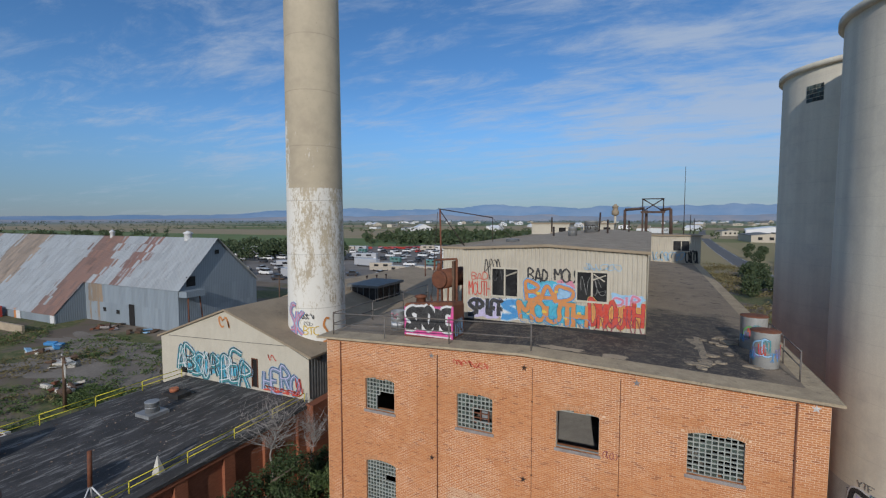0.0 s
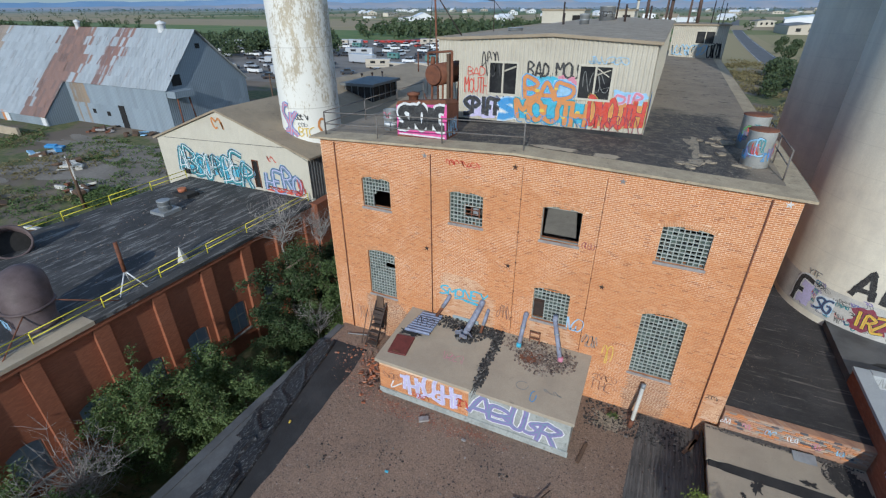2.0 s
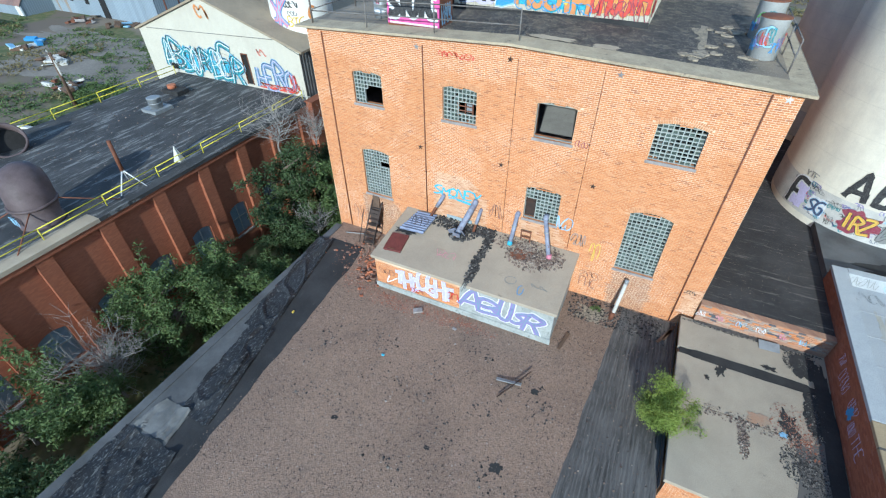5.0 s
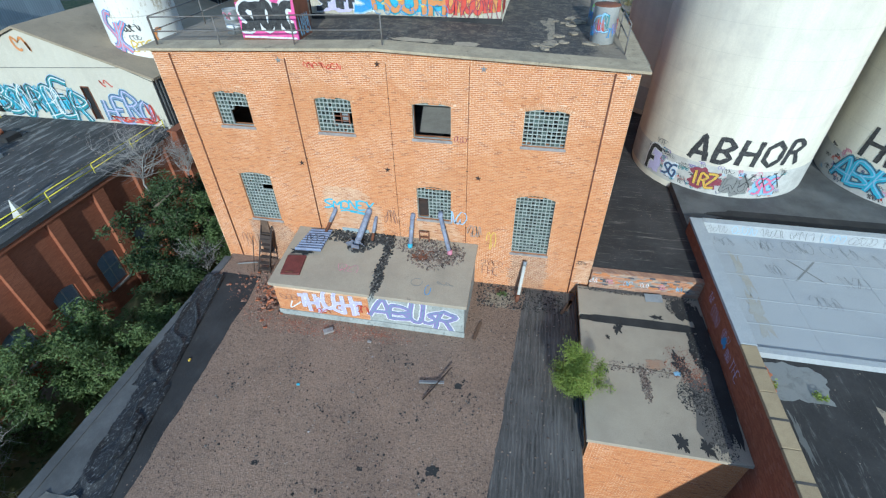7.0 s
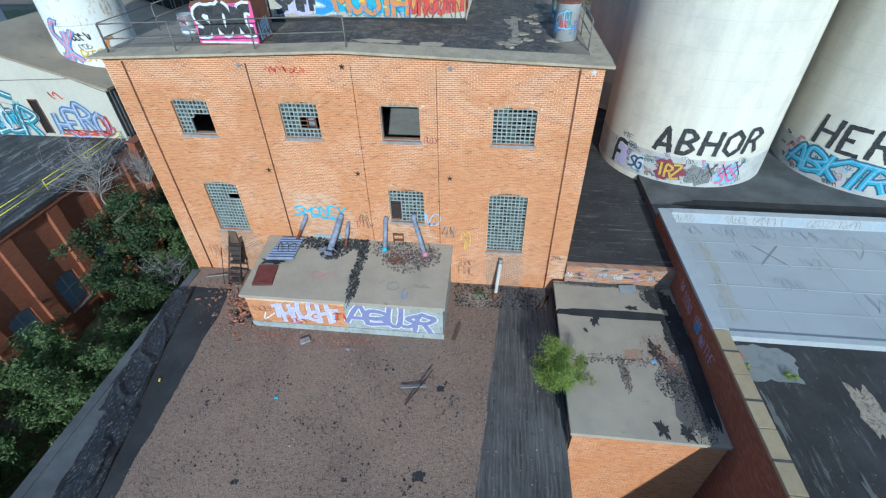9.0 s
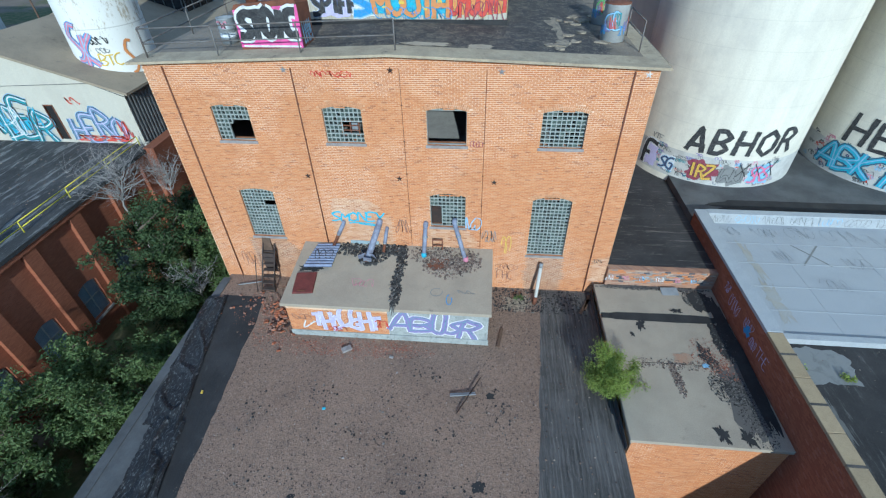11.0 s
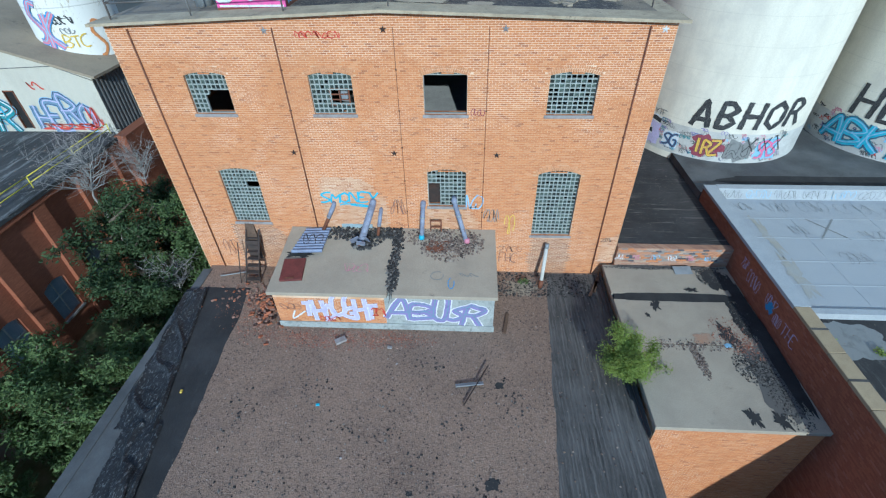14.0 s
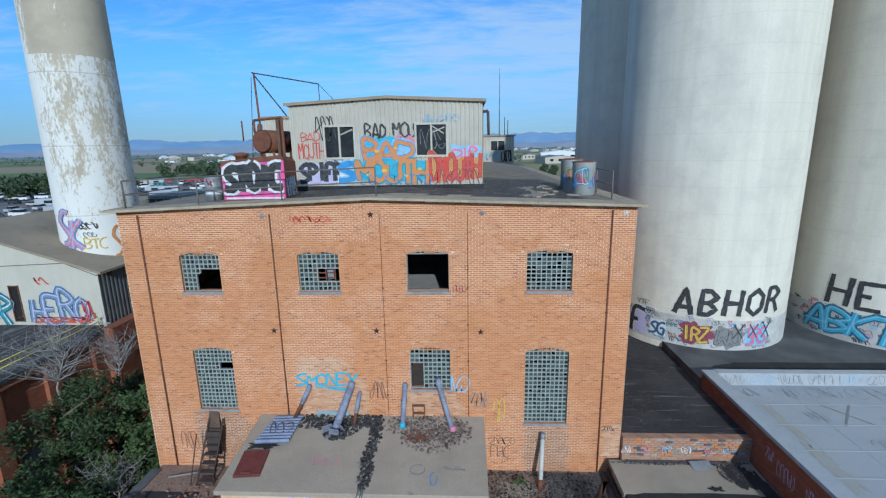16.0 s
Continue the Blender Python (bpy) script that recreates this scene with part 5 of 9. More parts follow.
part("body", bm, "steel_grey", bd)
bm = BM()
lathe(bm, [(0.302, 10.25), (0.302, 10.38)], 24, -6.28, 1.9)
part("label_band", bm, "p_white", bd)
scrawl(-6.45, -6.1, 10.55, 10.78, 1.59, "p_rose", bd, 84, 3, 0.04)

# two big tagged tank drums at the east edge
for x, y, r, h, seed, cols in ((7.72, 5.2, 0.45, 1.2, 90, ("p_green", "p_yellowp")), (7.62, 2.72, 0.42, 1.17, 95, ("p_sky", "p_blue"))):
    z0 = 9.96
    e = empty("tank_drum", "galvanised round tank with graffiti and a dark rusty lid", "tank", "tank drums", (x, y, z0))
    bm = BM()
    lathe(bm, [(0, z0), (r, z0), (r, z0 + h), (r + 0.02, z0 + h + 0.01), (r + 0.02, z0 + h + 0.05)], 40, x, y)
    part("shell", bm, "drum_steel", e)
    bm = BM()
    lathe(bm, [(r + 0.025, z0 + h + 0.03), (r + 0.02, z0 + h + 0.06), (r * 0.6, z0 + h + 0.09), (0, z0 + h + 0.1)], 40, x, y)
    part("lid", bm, "rust", e, "dark rusty lid")
    bend = lambda u, z, d, x=x, y=y, r=r, z0=z0: Vector((x + (r + 0.004 + d) * math.sin(u / r), y - (r + 0.004 + d) * math.cos(u / r), z0 + z))
    wild("GR" if seed == 90 else "CE", -0.42, 0.15, 0.45, 0.95, 0.002, cols[0], "p_black", e, 0.05, seed, bend, 1, jitter=0.25)
    for k in range(7):
        scrawl(-0.6 + 0.17 * k, -0.38 + 0.17 * k, 0.25 + 0.1 * (k % 4), 0.55 + 0.14 * (k % 4), 0.02, ("p_blue", "p_violet", "p_red", "p_teal")[k % 4], e, seed + 5 + k, 3, 0.022, place=bend)



# roof railings
M["rail_grey"] = worn("weathered_grey_pipe", (0.20, 0.185, 0.17), (0.14, 0.11, 0.09), (0.22, 0.12, 0.07), 4.0, rough=0.6)


def railing(pts, h, mat, label, group, bars=2, r=0.022, z=None):
    e = empty("railing", label, "railing", group, pts[0])
    for p in pts:
        tubes("post", mat, e, ((p[0], p[1], p[2] - 0.03), (p[0], p[1], p[2] + h), r * 1.15))
    for k in range(bars):
        for p, q in zip(pts, pts[1:]):
            hh = h * (1 - 0.5 * k)
            tubes("rail", mat, e, ((p[0], p[1], p[2] + hh), (q[0], q[1], q[2] + hh), r))
    return e


zr = lambda x: RZ(x) + 0.02
railing([(x, 0.15, zr(x)) for x in (-8.5, -5.9, -3.0, 0.2)], 0.95, "rail_grey", "bent rusty grey pipe railing along the roof edge", "roof railings")
railing([(-8.6, y, zr(-8.6)) for y in (0.3, 3.4, 6.5, 9.6)], 0.95, "rail_grey", "rusty grey pipe railing along the roof side", "roof railings")
railing([(8.3, y, zr(8.3)) for y in (1.4, 3.4, 5.6)], 0.95, "rail_grey", "rusty grey pipe railing beside the tanks", "roof railings")

# ---- the roof yard ----
yard = single_box("floor_yard", "gravel", "brown gravel roof yard with dark stains", "yard", [(-8.62, 8.22, -42, -0.002, -1.0, 0.0)])
single_box("wall_yard_west", "brick_red", "dark brick wall below the yard, facing the alley", "wall", [(-8.6, -8.2, -42, -0.002, -5.5, -1.002)])


def margin(name, mat, label, outer, ya, xa, yb, xb, z, seed):
    """A felt margin whose edge against the gravel wanders."""
    bm = BM()
    prev = None
    n = 90
    for i in range(n + 1):
        t = i / n
        y = ya + (yb - ya) * t
        x = xa + (xb - xa) * t + 0.10 * noise.noise(Vector((seed, y * 0.8, 0))) + 0.04 * noise.noise(Vector((seed, y * 4.0, 2)))
        pair = (bm.verts.new((outer, y, z)), bm.verts.new((x, y, z)))
        if prev:
            bm.faces.new((prev[0], pair[0], pair[1], prev[1]) if outer < x else (prev[1], pair[1], pair[0], prev[0]))
        prev = pair
    bmesh.ops.recalc_face_normals(bm, faces=bm.faces)
    for f in bm.faces:
        if f.normal.z < 0:
            f.normal_flip()
    return single(name, bm, mat, label, "yard", kind="structure")


margin("floor_strip", "tar_strip", "ribbed black felt strip beside the low roof", 8.2, -0.1, 6.05, -26, 4.0, 0.006, 3)
margin("floor_tar_west", "tar_black", "black bitumen margin of the gravel yard", -8.3, -1.4, -6.3, -26, -4.6, 0.005, 7)
M["membrane"] = tar_mat("torn_black_membrane", (0.017, 0.017, 0.018), (0.20, 0.20, 0.20), (15, 6, 1), 0.9, 0.6)
M["membrane_grey"] = tar_mat("grey_membrane", (0.075, 0.074, 0.073), (0.15, 0.147, 0.143), (3, 0.5, 1), 0.4, 0.7)
M["membrane_pale"] = tar_mat("pale_membrane", (0.11, 0.107, 0.10), (0.20, 0.19, 0.175), (2, 4, 1), 0.5, 0.7)
single_box("kerb_west", "membrane_grey", "grey felt-covered kerb along the alley edge", "kerb", [(-8.85, -8.48, -42, -0.3, -1.0, 0.04)])
margin("floor_edge_west", "membrane_grey", "smooth grey felt along the alley edge of the yard", -8.5, -1.6, -8.45, -26, -4.7, 0.012, 11)


def rumpled(y0, y1, a0, a1, b0, b1, seed, label, amp=0.05, nx=16, ny=70, mat="membrane"):
    """A loose, creased sheet of roofing from y0 (edges a0, a1) to y1 (edges b0, b1), its inner edge turned up in a roll."""
    bm = BM()
    grid = []
    for j in range(ny + 1):
        v = j / ny
        row = []
        yy = y0 + (y1 - y0) * v
        e0 = a0 + (b0 - a0) * v + 0.09 * noise.noise(Vector((seed, yy * 1.6, 0))) + 0.03 * noise.noise(Vector((seed, yy * 7, 3)))
        e1 = a1 + (b1 - a1) * v + 0.05 * noise.noise(Vector((seed, yy * 1.1, 7)))
        for i in range(nx + 1):
            u = i / nx
            x = e0 + (e1 - e0) * u
            y = yy + (0.10 * noise.noise(Vector((u * 4, seed, 9))) if j in (0, ny) else 0.0)
            p = Vector((x * 1.5, y * 0.9, seed))
            crease = max(0.0, 1 - 5 * abs(noise.noise(Vector((x * 1.1 + y * 0.25, y * 0.55, seed + 4)))))
            h = abs(noise.noise(p)) * amp * 0.7 + crease * amp * 0.8 + abs(noise.noise(Vector((x * 5, y * 3.0, seed)))) * amp * 0.12 + 0.018
            if u > 0.86:
                h += 0.07 * math.sin((u - 0.86) * math.pi / 0.14)
            row.append(bm.verts.new((x, y, 0.04 * (x < -8.46) + h)))
        grid.append(row)
    for a, b in zip(grid, grid[1:]):
        for i in range(nx):
            bm.faces.new((a[i], a[i + 1], b[i + 1], b[i]))
    ob = single("roof_membrane", bm, mat, label, "roofing sheet", "torn membranes")
    sol = ob.modifiers.new("thickness", "SOLIDIFY")
    sol.thickness = 0.012
    return ob


rumpled(-7.85, -1.65, -8.15, -6.85, -8.9, -8.05, 3, "creased torn black roofing sheet on the yard edge", 0.13, 20, 130)
rumpled(-11.9, -7.6, -7.3, -5.95, -7.95, -6.75, 5, "wrinkled black roofing sheet lapped under another", 0.14, 20, 110)
rumpled(-10.4, -8.9, -6.95, -6.45, -7.15, -6.8, 6, "rolled-up end of black roofing sheet", 0.22, 14, 40)
rumpled(-12.9, -11.7, -8.3, -6.7, -8.1, -6.9, 8, "pale torn piece of grey roofing sheet", 0.10, 16, 40, "membrane_pale")
rumpled(-17.2, -13.0, -8.3, -5.2, -8.5, -6.1, 9, "torn black roofing sheet with a frayed end", 0.15, 24, 100)
rumpled(-30.0, -16.9, -8.5, -4.2, -8.4, -6.2, 10, "creased black roofing sheet on the yard edge", 0.06, 20, 120)
stain(-8.45, -7.5, -16.2, -13.6, 0.03, "membrane_pale", 41, "pale worn felt where the sheet has torn away", 0.3)


# fallen bricks by the steps
def rubble(n, cx, cy, sx, sy, z, seed, parent, mats, size=(0.2, 0.1, 0.065), pile=0.0):
    rnd = random.Random(seed)
    mes = []
    for m in mats:
        bm = BM()
        box(bm, -size[0] / 2, size[0] / 2, -size[1] / 2, size[1] / 2, -size[2] / 2, size[2] / 2, bevel=0.008)
        mes.append(mesh_of("brick", bm, m))
    for i in range(n):
        x, y = rnd.gauss(0, 0.42), rnd.gauss(0, 0.42)
        ob = new("brick", rnd.choice(mes))
        ob.parent = parent
        ob.matrix_parent_inverse = parent.matrix_basis.inverted()
        h = pile * max(0.0, 1 - (x * x + y * y)) * rnd.random()
        ob.matrix_basis = pose(cx + sx * x, cy + sy * y, z + 0.04 + h, rnd.uniform(-25, 25), rnd.uniform(-25, 25), rnd.uniform(0, 360))


M["brick_loose"] = worn("loose_brick", (0.45, 0.17, 0.085), (0.33, 0.11, 0.06), (0.5, 0.4, 0.32), 6.0, vary=0.6)
M["crumb_brick"] = worn("dusty_broken_brick", (0.30, 0.17, 0.12), (0.22, 0.13, 0.10), (0.42, 0.34, 0.28), 6.0, vary=0.5)
heap = empty("brick_heap", "heap of fallen broken red bricks beside the pit box", "bricks", "", (-5.3, -2.7, 0))
rubble(130, -5.0, -2.5, 0.8, 1.35, 0.0, 4, heap, ["brick_loose", "crumb_brick"], (0.17, 0.09, 0.06), pile=0.3)
heap2 = empty("brick_heap", "scattered broken bricks and mortar by the steps", "bricks", "", (-6.8, -1.9, 0))
rubble(50, -6.3, -1.7, 1.3, 1.0, 0.0, 6, heap2, ["brick_loose", "crumb_brick", "crumb_brick"], (0.11, 0.07, 0.05))


def pebbles(name, n, x0, x1, y0, y1, z, smin, smax, mat, seed, label, cat, cluster=None):
    rnd = np.random.RandomState(seed)
    if cluster is None:
        xy = np.column_stack([rnd.uniform(x0, x1, n), rnd.uniform(y0, y1, n)])
    else:
        c = rnd.randint(0, len(cluster), n)
        cl = np.array(cluster)
        a, r = rnd.uniform(0, math.tau, n), 1.25 * rnd.rand(n) ** 0.85
        xy = np.column_stack([cl[c, 0] + cl[c, 2] * r * np.cos(a), cl[c, 1] + cl[c, 3] * r * np.sin(a)])
    s = rnd.uniform(smin, smax, n) * rnd.uniform(0.6, 1.3, n)
    base = np.array([(-1, -1, 0), (1, -1, 0), (1, 1, 0), (-1, 1, 0), (-0.55, -0.5, 1.1), (0.6, -0.45, 0.9), (0.5, 0.55, 1.15), (-0.5, 0.6, 0.8)])
    th = rnd.uniform(0, math.tau, n)
    V = np.empty((n, 8, 3))
    jit = rnd.uniform(0.75, 1.25, (n, 8, 3))
    b = base[None] * jit
    V[:, :, 0] = xy[:, 0:1] + s[:, None] * (b[:, :, 0] * np.cos(th)[:, None] - b[:, :, 1] * np.sin(th)[:, None])
    V[:, :, 1] = xy[:, 1:2] + s[:, None] * (b[:, :, 0] * np.sin(th)[:, None] + b[:, :, 1] * np.cos(th)[:, None])
    V[:, :, 2] = z + s[:, None] * b[:, :, 2] * 0.8
    F = np.array([(4, 5, 6, 7), (0, 1, 5, 4), (1, 2, 6, 5), (2, 3, 7, 6), (3, 0, 4, 7)])
    faces = (np.arange(n)[:, None, None] * 8 + F[None]).reshape(-1, 4)
    me = bpy.data.meshes.new(name)
    me.from_pydata(V.reshape(-1, 3).tolist(), [], faces.tolist())
    me.materials.append(M[mat])
    return tagged(new(name, me), label, cat, kind="stuff")


def stone_mat(name, a, b, c):
    k = Mat(name, 0.9)
    r = k.island()
    col = k.mix(k.ramp(r, 0.0, 0.6), a, b)
    return k.done(k.mix(k.ramp(r, 0.8, 0.95), col, c))


M["stones"] = stone_mat("yard_stones", (0.06, 0.045, 0.04), (0.19, 0.14, 0.11), (0.32, 0.26, 0.21))
M["crumbs"] = stone_mat("brick_crumbs", (0.30, 0.11, 0.06), (0.22, 0.10, 0.07), (0.42, 0.28, 0.2))
M["grit"] = stone_mat("pale_grit", (0.16, 0.145, 0.13), (0.30, 0.27, 0.24), (0.46, 0.43, 0.39))
M["coal"] = stone_mat("black_rubble", (0.02, 0.019, 0.018), (0.055, 0.05, 0.047), (0.19, 0.17, 0.15))
pebbles("gravel_stones", 7000, -5.9, 5.5, -13, -0.4, 0.0, 0.008, 0.022, "stones", 2, "loose dark and pale stones on the gravel", "gravel")
pebbles("dark_clumps", 420, 0, 0, 0, 0, 0.0, 0.01, 0.035, "coal", 5, "dark moss and tar clumps on the gravel", "debris",
        [(-2.5, -6, 0.9, 0.5), (-1, -7.5, 1.2, 0.6), (0.3, -6.8, 0.6, 0.9), (1.2, -8.6, 0.9, 0.5), (2.6, -7.2, 0.7, 0.6), (-3.2, -9.2, 1.0, 0.5), (0.2, -10.2, 1.4, 0.6), (3.4, -9.4, 0.8, 0.7), (1.6, -5.0, 0.6, 0.4), (-4.5, -7.2, 0.5, 0.9), (4.3, -6.3, 0.5, 0.8)])
pebbles("yard_rubble", 900, 3.9, 7.9, -1.5, -0.05, 0.0, 0.012, 0.04, "coal", 9, "dark rubble along the foot of the facade", "rubble")
pebbles("strip_rubble", 260, 5.5, 8.2, -13, -1.5, 0.012, 0.012, 0.03, "stones", 10, "grit on the felt strip", "grit")
for x, y, s in ((3.83, -5.73, 0.16), (3.5, -8.95, 0.22), (4.9, -10.2, 0.15), (-2.2, -9.7, 0.12), (1.2, -9.3, 0.1)):
    stain(x - s, x + s, y - s * 0.8, y + s * 0.8, 0.008, "felt_black", int(x * 31 + 70), "round black tar spot on the gravel", 0.2)
stain(4.3, 5.6, -1.4, -0.6, 0.008, "felt_pale", 77, "pale dusty patch by the leaning pipe", 0.35)

pebbles("brick_crumbs", 2600, 0, 0, 0, 0, 0.0, 0.006, 0.024, "crumbs", 21, "red brick crumbs and dust along the pit box", "rubble",
        [(-5.9, -2.2, 1.2, 1.3), (-5.2, -3.2, 0.8, 0.9), (-3.6, -3.9, 1.3, 0.45), (-1.8, -3.95, 1.4, 0.5), (0.2, -3.85, 1.2, 0.4)])
# crossed scrap lengths and small litter
sc = empty("scrap_angle", "two crossed lengths of scrap angle iron on the gravel", "scrap", "", (2.8, -5.9, 0))
for a, b, r in (((2.38, -5.83, 0.05), (3.3, -5.72, 0.09), 0.045), ((2.66, -6.55, 0.05), (3.47, -5.05, 0.14), 0.03)):
    bm = BM()
    d = Vector(b) - Vector(a)
    box(bm, 0, d.length, -0.06 if r > 0.04 else -0.018, 0.06 if r > 0.04 else 0.018, 0, 0.025)
    box(bm, 0, d.length, -0.06 if r > 0.04 else -0.018, -0.045 if r > 0.04 else -0.008, 0.025, 0.06)
    bmesh.ops.transform(bm, matrix=Matrix.Translation(a) @ d.to_track_quat("X", "Z").to_matrix().to_4x4(), verts=bm.verts)
    part("angle", bm, "steel_grey" if r > 0.04 else "black_metal", sc)
for x, y, m, s in ((-2.05, -6.7, "p_cyan", 0.06), (-6.75, -6.4, "p_yellowp", 0.06), (-0.05, -4.3, "sill", 0.08), (-1.9, -4.05, "sill", 0.2), (0.3, -5.0, "sill", 0.035), (-0.9, -8.4, "sill", 0.035)):
    bm = BM()
    box(bm, x - s, x + s, y - s * 0.6, y + s * 0.6, 0.0, 0.05 + s * 0.2, bevel=0.01)
    bmesh.ops.rotate(bm, verts=bm.verts, cent=(x, y, 0), matrix=Matrix.Rotation(x * 3, 3, "Z"))
    single("litter", bm, m, "small scrap of litter lying on the gravel", "litter", "litter")

# ---- pit box before the facade ----
pit = empty("pit_box", "low brick and concrete box with slab top and graffiti", "pit box", "", (-0.3, -3.4, 0))
RISE = lambda y: 0.13 + 0.116 * (y + 3.46)  # the slabs climb towards the wall
TOP = lambda y: 1.70 + RISE(y)


def on_slab(ob):
    """Sets a thing made for a level slab on the sloping one, with all its parts."""
    if ob.type == "MESH":
        for v in ob.data.vertices:
            if v.co.z > 1.0:
                v.co.z += RISE(v.co.y)
    for c in ob.children:
        on_slab(c)
    return ob


boxes("brick_side", "pointing", pit, (-4.32, -0.26, -3.36, -3.05, -0.05, 1.55), (-4.32, -4.0, -3.049, -0.01, -0.05, 1.55), label="orange brick side of the box")
M["white_block"] = worn("whitewashed_block", (0.42, 0.43, 0.40), (0.30, 0.31, 0.29), (0.18, 0.18, 0.165), 2.2, amount=0.65)
boxes("block_side", "white_block", pit, (-0.258, 3.68, -3.36, -3.05, -0.05, 1.55), (3.38, 3.68, -3.049, -0.01, -0.05, 1.55), label="grey-white block side of the box")
boxes("plinth", "white_block", pit, (-4.36, 3.72, -3.42, -3.362, -0.03, 0.28), bevel=0.02, label="flaking whitewashed plinth")
boxes("slab", "concrete_slab", pit, (-4.48, -0.12, -3.46, -0.01, 1.552, 1.70), bevel=0.015, label="stained grey concrete slab")
boxes("slab", "concrete_slab", pit, (0.06, 3.78, -3.46, -0.01, 1.552, 1.70), bevel=0.015, label="stained grey concrete slab")
boxes("core", "dark", pit, (-3.98, 3.36, -3.04, -0.02, 0.0, 1.54))
for ob in list(pit.children):
    on_slab(ob)
fy = -3.366
wild("THOUGHT", -3.35, -0.6, 0.5, 1.3, fy, "p_lilac", "p_white", pit, 0.12, 101, halo="p_violet", jitter=0.3, label="pale lilac letters with white rims")
spray("V", -3.85, -3.35, 0.42, 0.8, fy - 0.004, "p_white", pit, 0.06, 102, lean=0.6)
scrawl(-2.7, -2.0, 0.36, 0.6, fy - 0.03, "p_red", pit, 103, 5, 0.03)
scrawl(-0.75, -0.3, 0.7, 1.1, fy - 0.03, "p_red", pit, 104, 3, 0.04)
scrawl(-4.1, -3.4, 0.9, 1.2, fy - 0.002, "p_brownp", pit, 105, 3, 0.03)
wild("ABUSR", 0.0, 3.4, 0.45, 1.3, fy, "p_violet", "p_white", pit, 0.2, 106, shine="p_slate", jitter=0.3, label="violet and maroon letters with white rims")
on_slab(stain(-0.14, 0.1, -3.3, -0.2, 1.706, "coal", 111, "black rubble in the joint between the slabs", 0.5))
on_slab(pebbles("joint_rubble", 700, 0, 0, 0, 0, 1.70, 0.015, 0.05, "coal", 12, "black rubble along the slab joint", "rubble", [(-0.03 + 0.05 * math.sin(i), -3.1 + i * 0.24, 0.17, 0.2) for i in range(13)]))
on_slab(pebbles("pipe_rubble", 1100, 0, 0, 0, 0, 1.70, 0.015, 0.06, "coal", 13, "black rubble round the feet of the pipes", "rubble", [(-2.2, -0.35, 0.8, 0.33), (-1.2, -0.5, 0.5, 0.5), (-1.4, -0.95, 0.35, 0.25), (-0.5, -0.3, 0.5, 0.25)]))
on_slab(pebbles("pipe_rubble", 1300, 0, 0, 0, 0, 1.70, 0.012, 0.045, "stones", 14, "grey rubble round the feet of the pipes", "rubble", [(1.2, -0.5, 0.9, 0.45), (2.2, -0.6, 0.9, 0.5), (1.9, -1.2, 0.8, 0.5), (2.7, -0.9, 0.5, 0.5)]))
on_slab(stain(1.05, 2.05, -1.35, -0.7, 1.71, "rust", 116, "rust-brown stain on the slab", 0.2))
on_slab(stain(-4.2, -3.3, -1.75, -1.4, 1.707, "felt_black", 117, "dark wet stain on the slab", 0.3))
SLABTOP = lambda x, z, y: Vector((x, z, 1.708))
on_slab(scrawl(-1.9, -1.0, -2.4, -2.0, 0, "p_rose", pit, 118, 5, 0.02, place=SLABTOP))
on_slab(scrawl(2.05, 2.2, -3.1, -2.6, 0, "p_blue", pit, 119, 1, 0.03, place=SLABTOP))
on_slab(scrawl(1.4, 1.8, -2.7, -2.3, 0, "p_greyp", pit, 120, 1, 0.03, place=SLABTOP))
on_slab(scrawl(2.4, 3.2, -2.5, -2.35, 0, "p_greyp", pit, 121, 2, 0.03, place=SLABTOP))

# pipes that rise out of the box into the wall
M["pipe_lilac"] = worn("faded_blue_lagging", (0.30, 0.32, 0.40), (0.20, 0.20, 0.25), (0.20, 0.12, 0.10), 4.0, rough=0.6, amount=0.6)


def steam_pipe(a, b, r, label, mat="pipe_lilac", sleeve=None, collar="steel_grey"):
    e = empty("steam_pipe", label, "pipe", "steam pipes", b)
    a, b = Vector(a), Vector(b)
    r *= 0.82
    tubes("pipe", mat if sleeve is None else "rust", e, (a, b, r), seg=14)
    if sleeve:
        tubes("lagging", mat, e, (a, a.lerp(b, sleeve), r * 1.25), seg=14, label="faded blue-grey lagging")
    m = a.lerp(b, sleeve or 0.35)
    tubes("collar", collar, e, (m - (b - a).normalized() * 0.03, m + (b - a).normalized() * 0.03, r * 1.28), seg=14)
    d = (a - b).normalized()
    tubes("elbow", mat, e, (a, (a.x, 0.05, a.z + 0.06), r * 1.2), seg=14)
    bm = BM()
    bmesh.ops.create_icosphere(bm, subdivisions=2, radius=r * 1.22, matrix=Matrix.Translation(a))
    part("joint", bm, mat, e)
    return e


steam_pipe((-2.55, -0.16, 3.35), (-3.15, -0.28, TOP(-0.28) - 0.02), 0.085, "rusty pipe with lagged top leaning from the wall", sleeve=0.42)
steam_pipe((-1.0, -0.16, 3.45), (-1.5, -1.05, TOP(-1.05) - 0.02), 0.13, "thick lagged pipe running into broken slab", sleeve=0.95)
steam_pipe((-0.72, -0.16, 3.1), (-0.88, -0.5, TOP(-0.5) - 0.02), 0.075, "thin lagged pipe with a flange", sleeve=0.55)
steam_pipe((0.95, -0.16, 3.42), (0.88, -0.6, TOP(-0.6) - 0.02), 0.11, "grey-blue lagged pipe sprayed cyan at its foot")
steam_pipe((2.15, -0.14, 3.62), (2.66, -0.75, TOP(-0.75) - 0.02), 0.11, "grey-blue lagged pipe with a rusty foot")
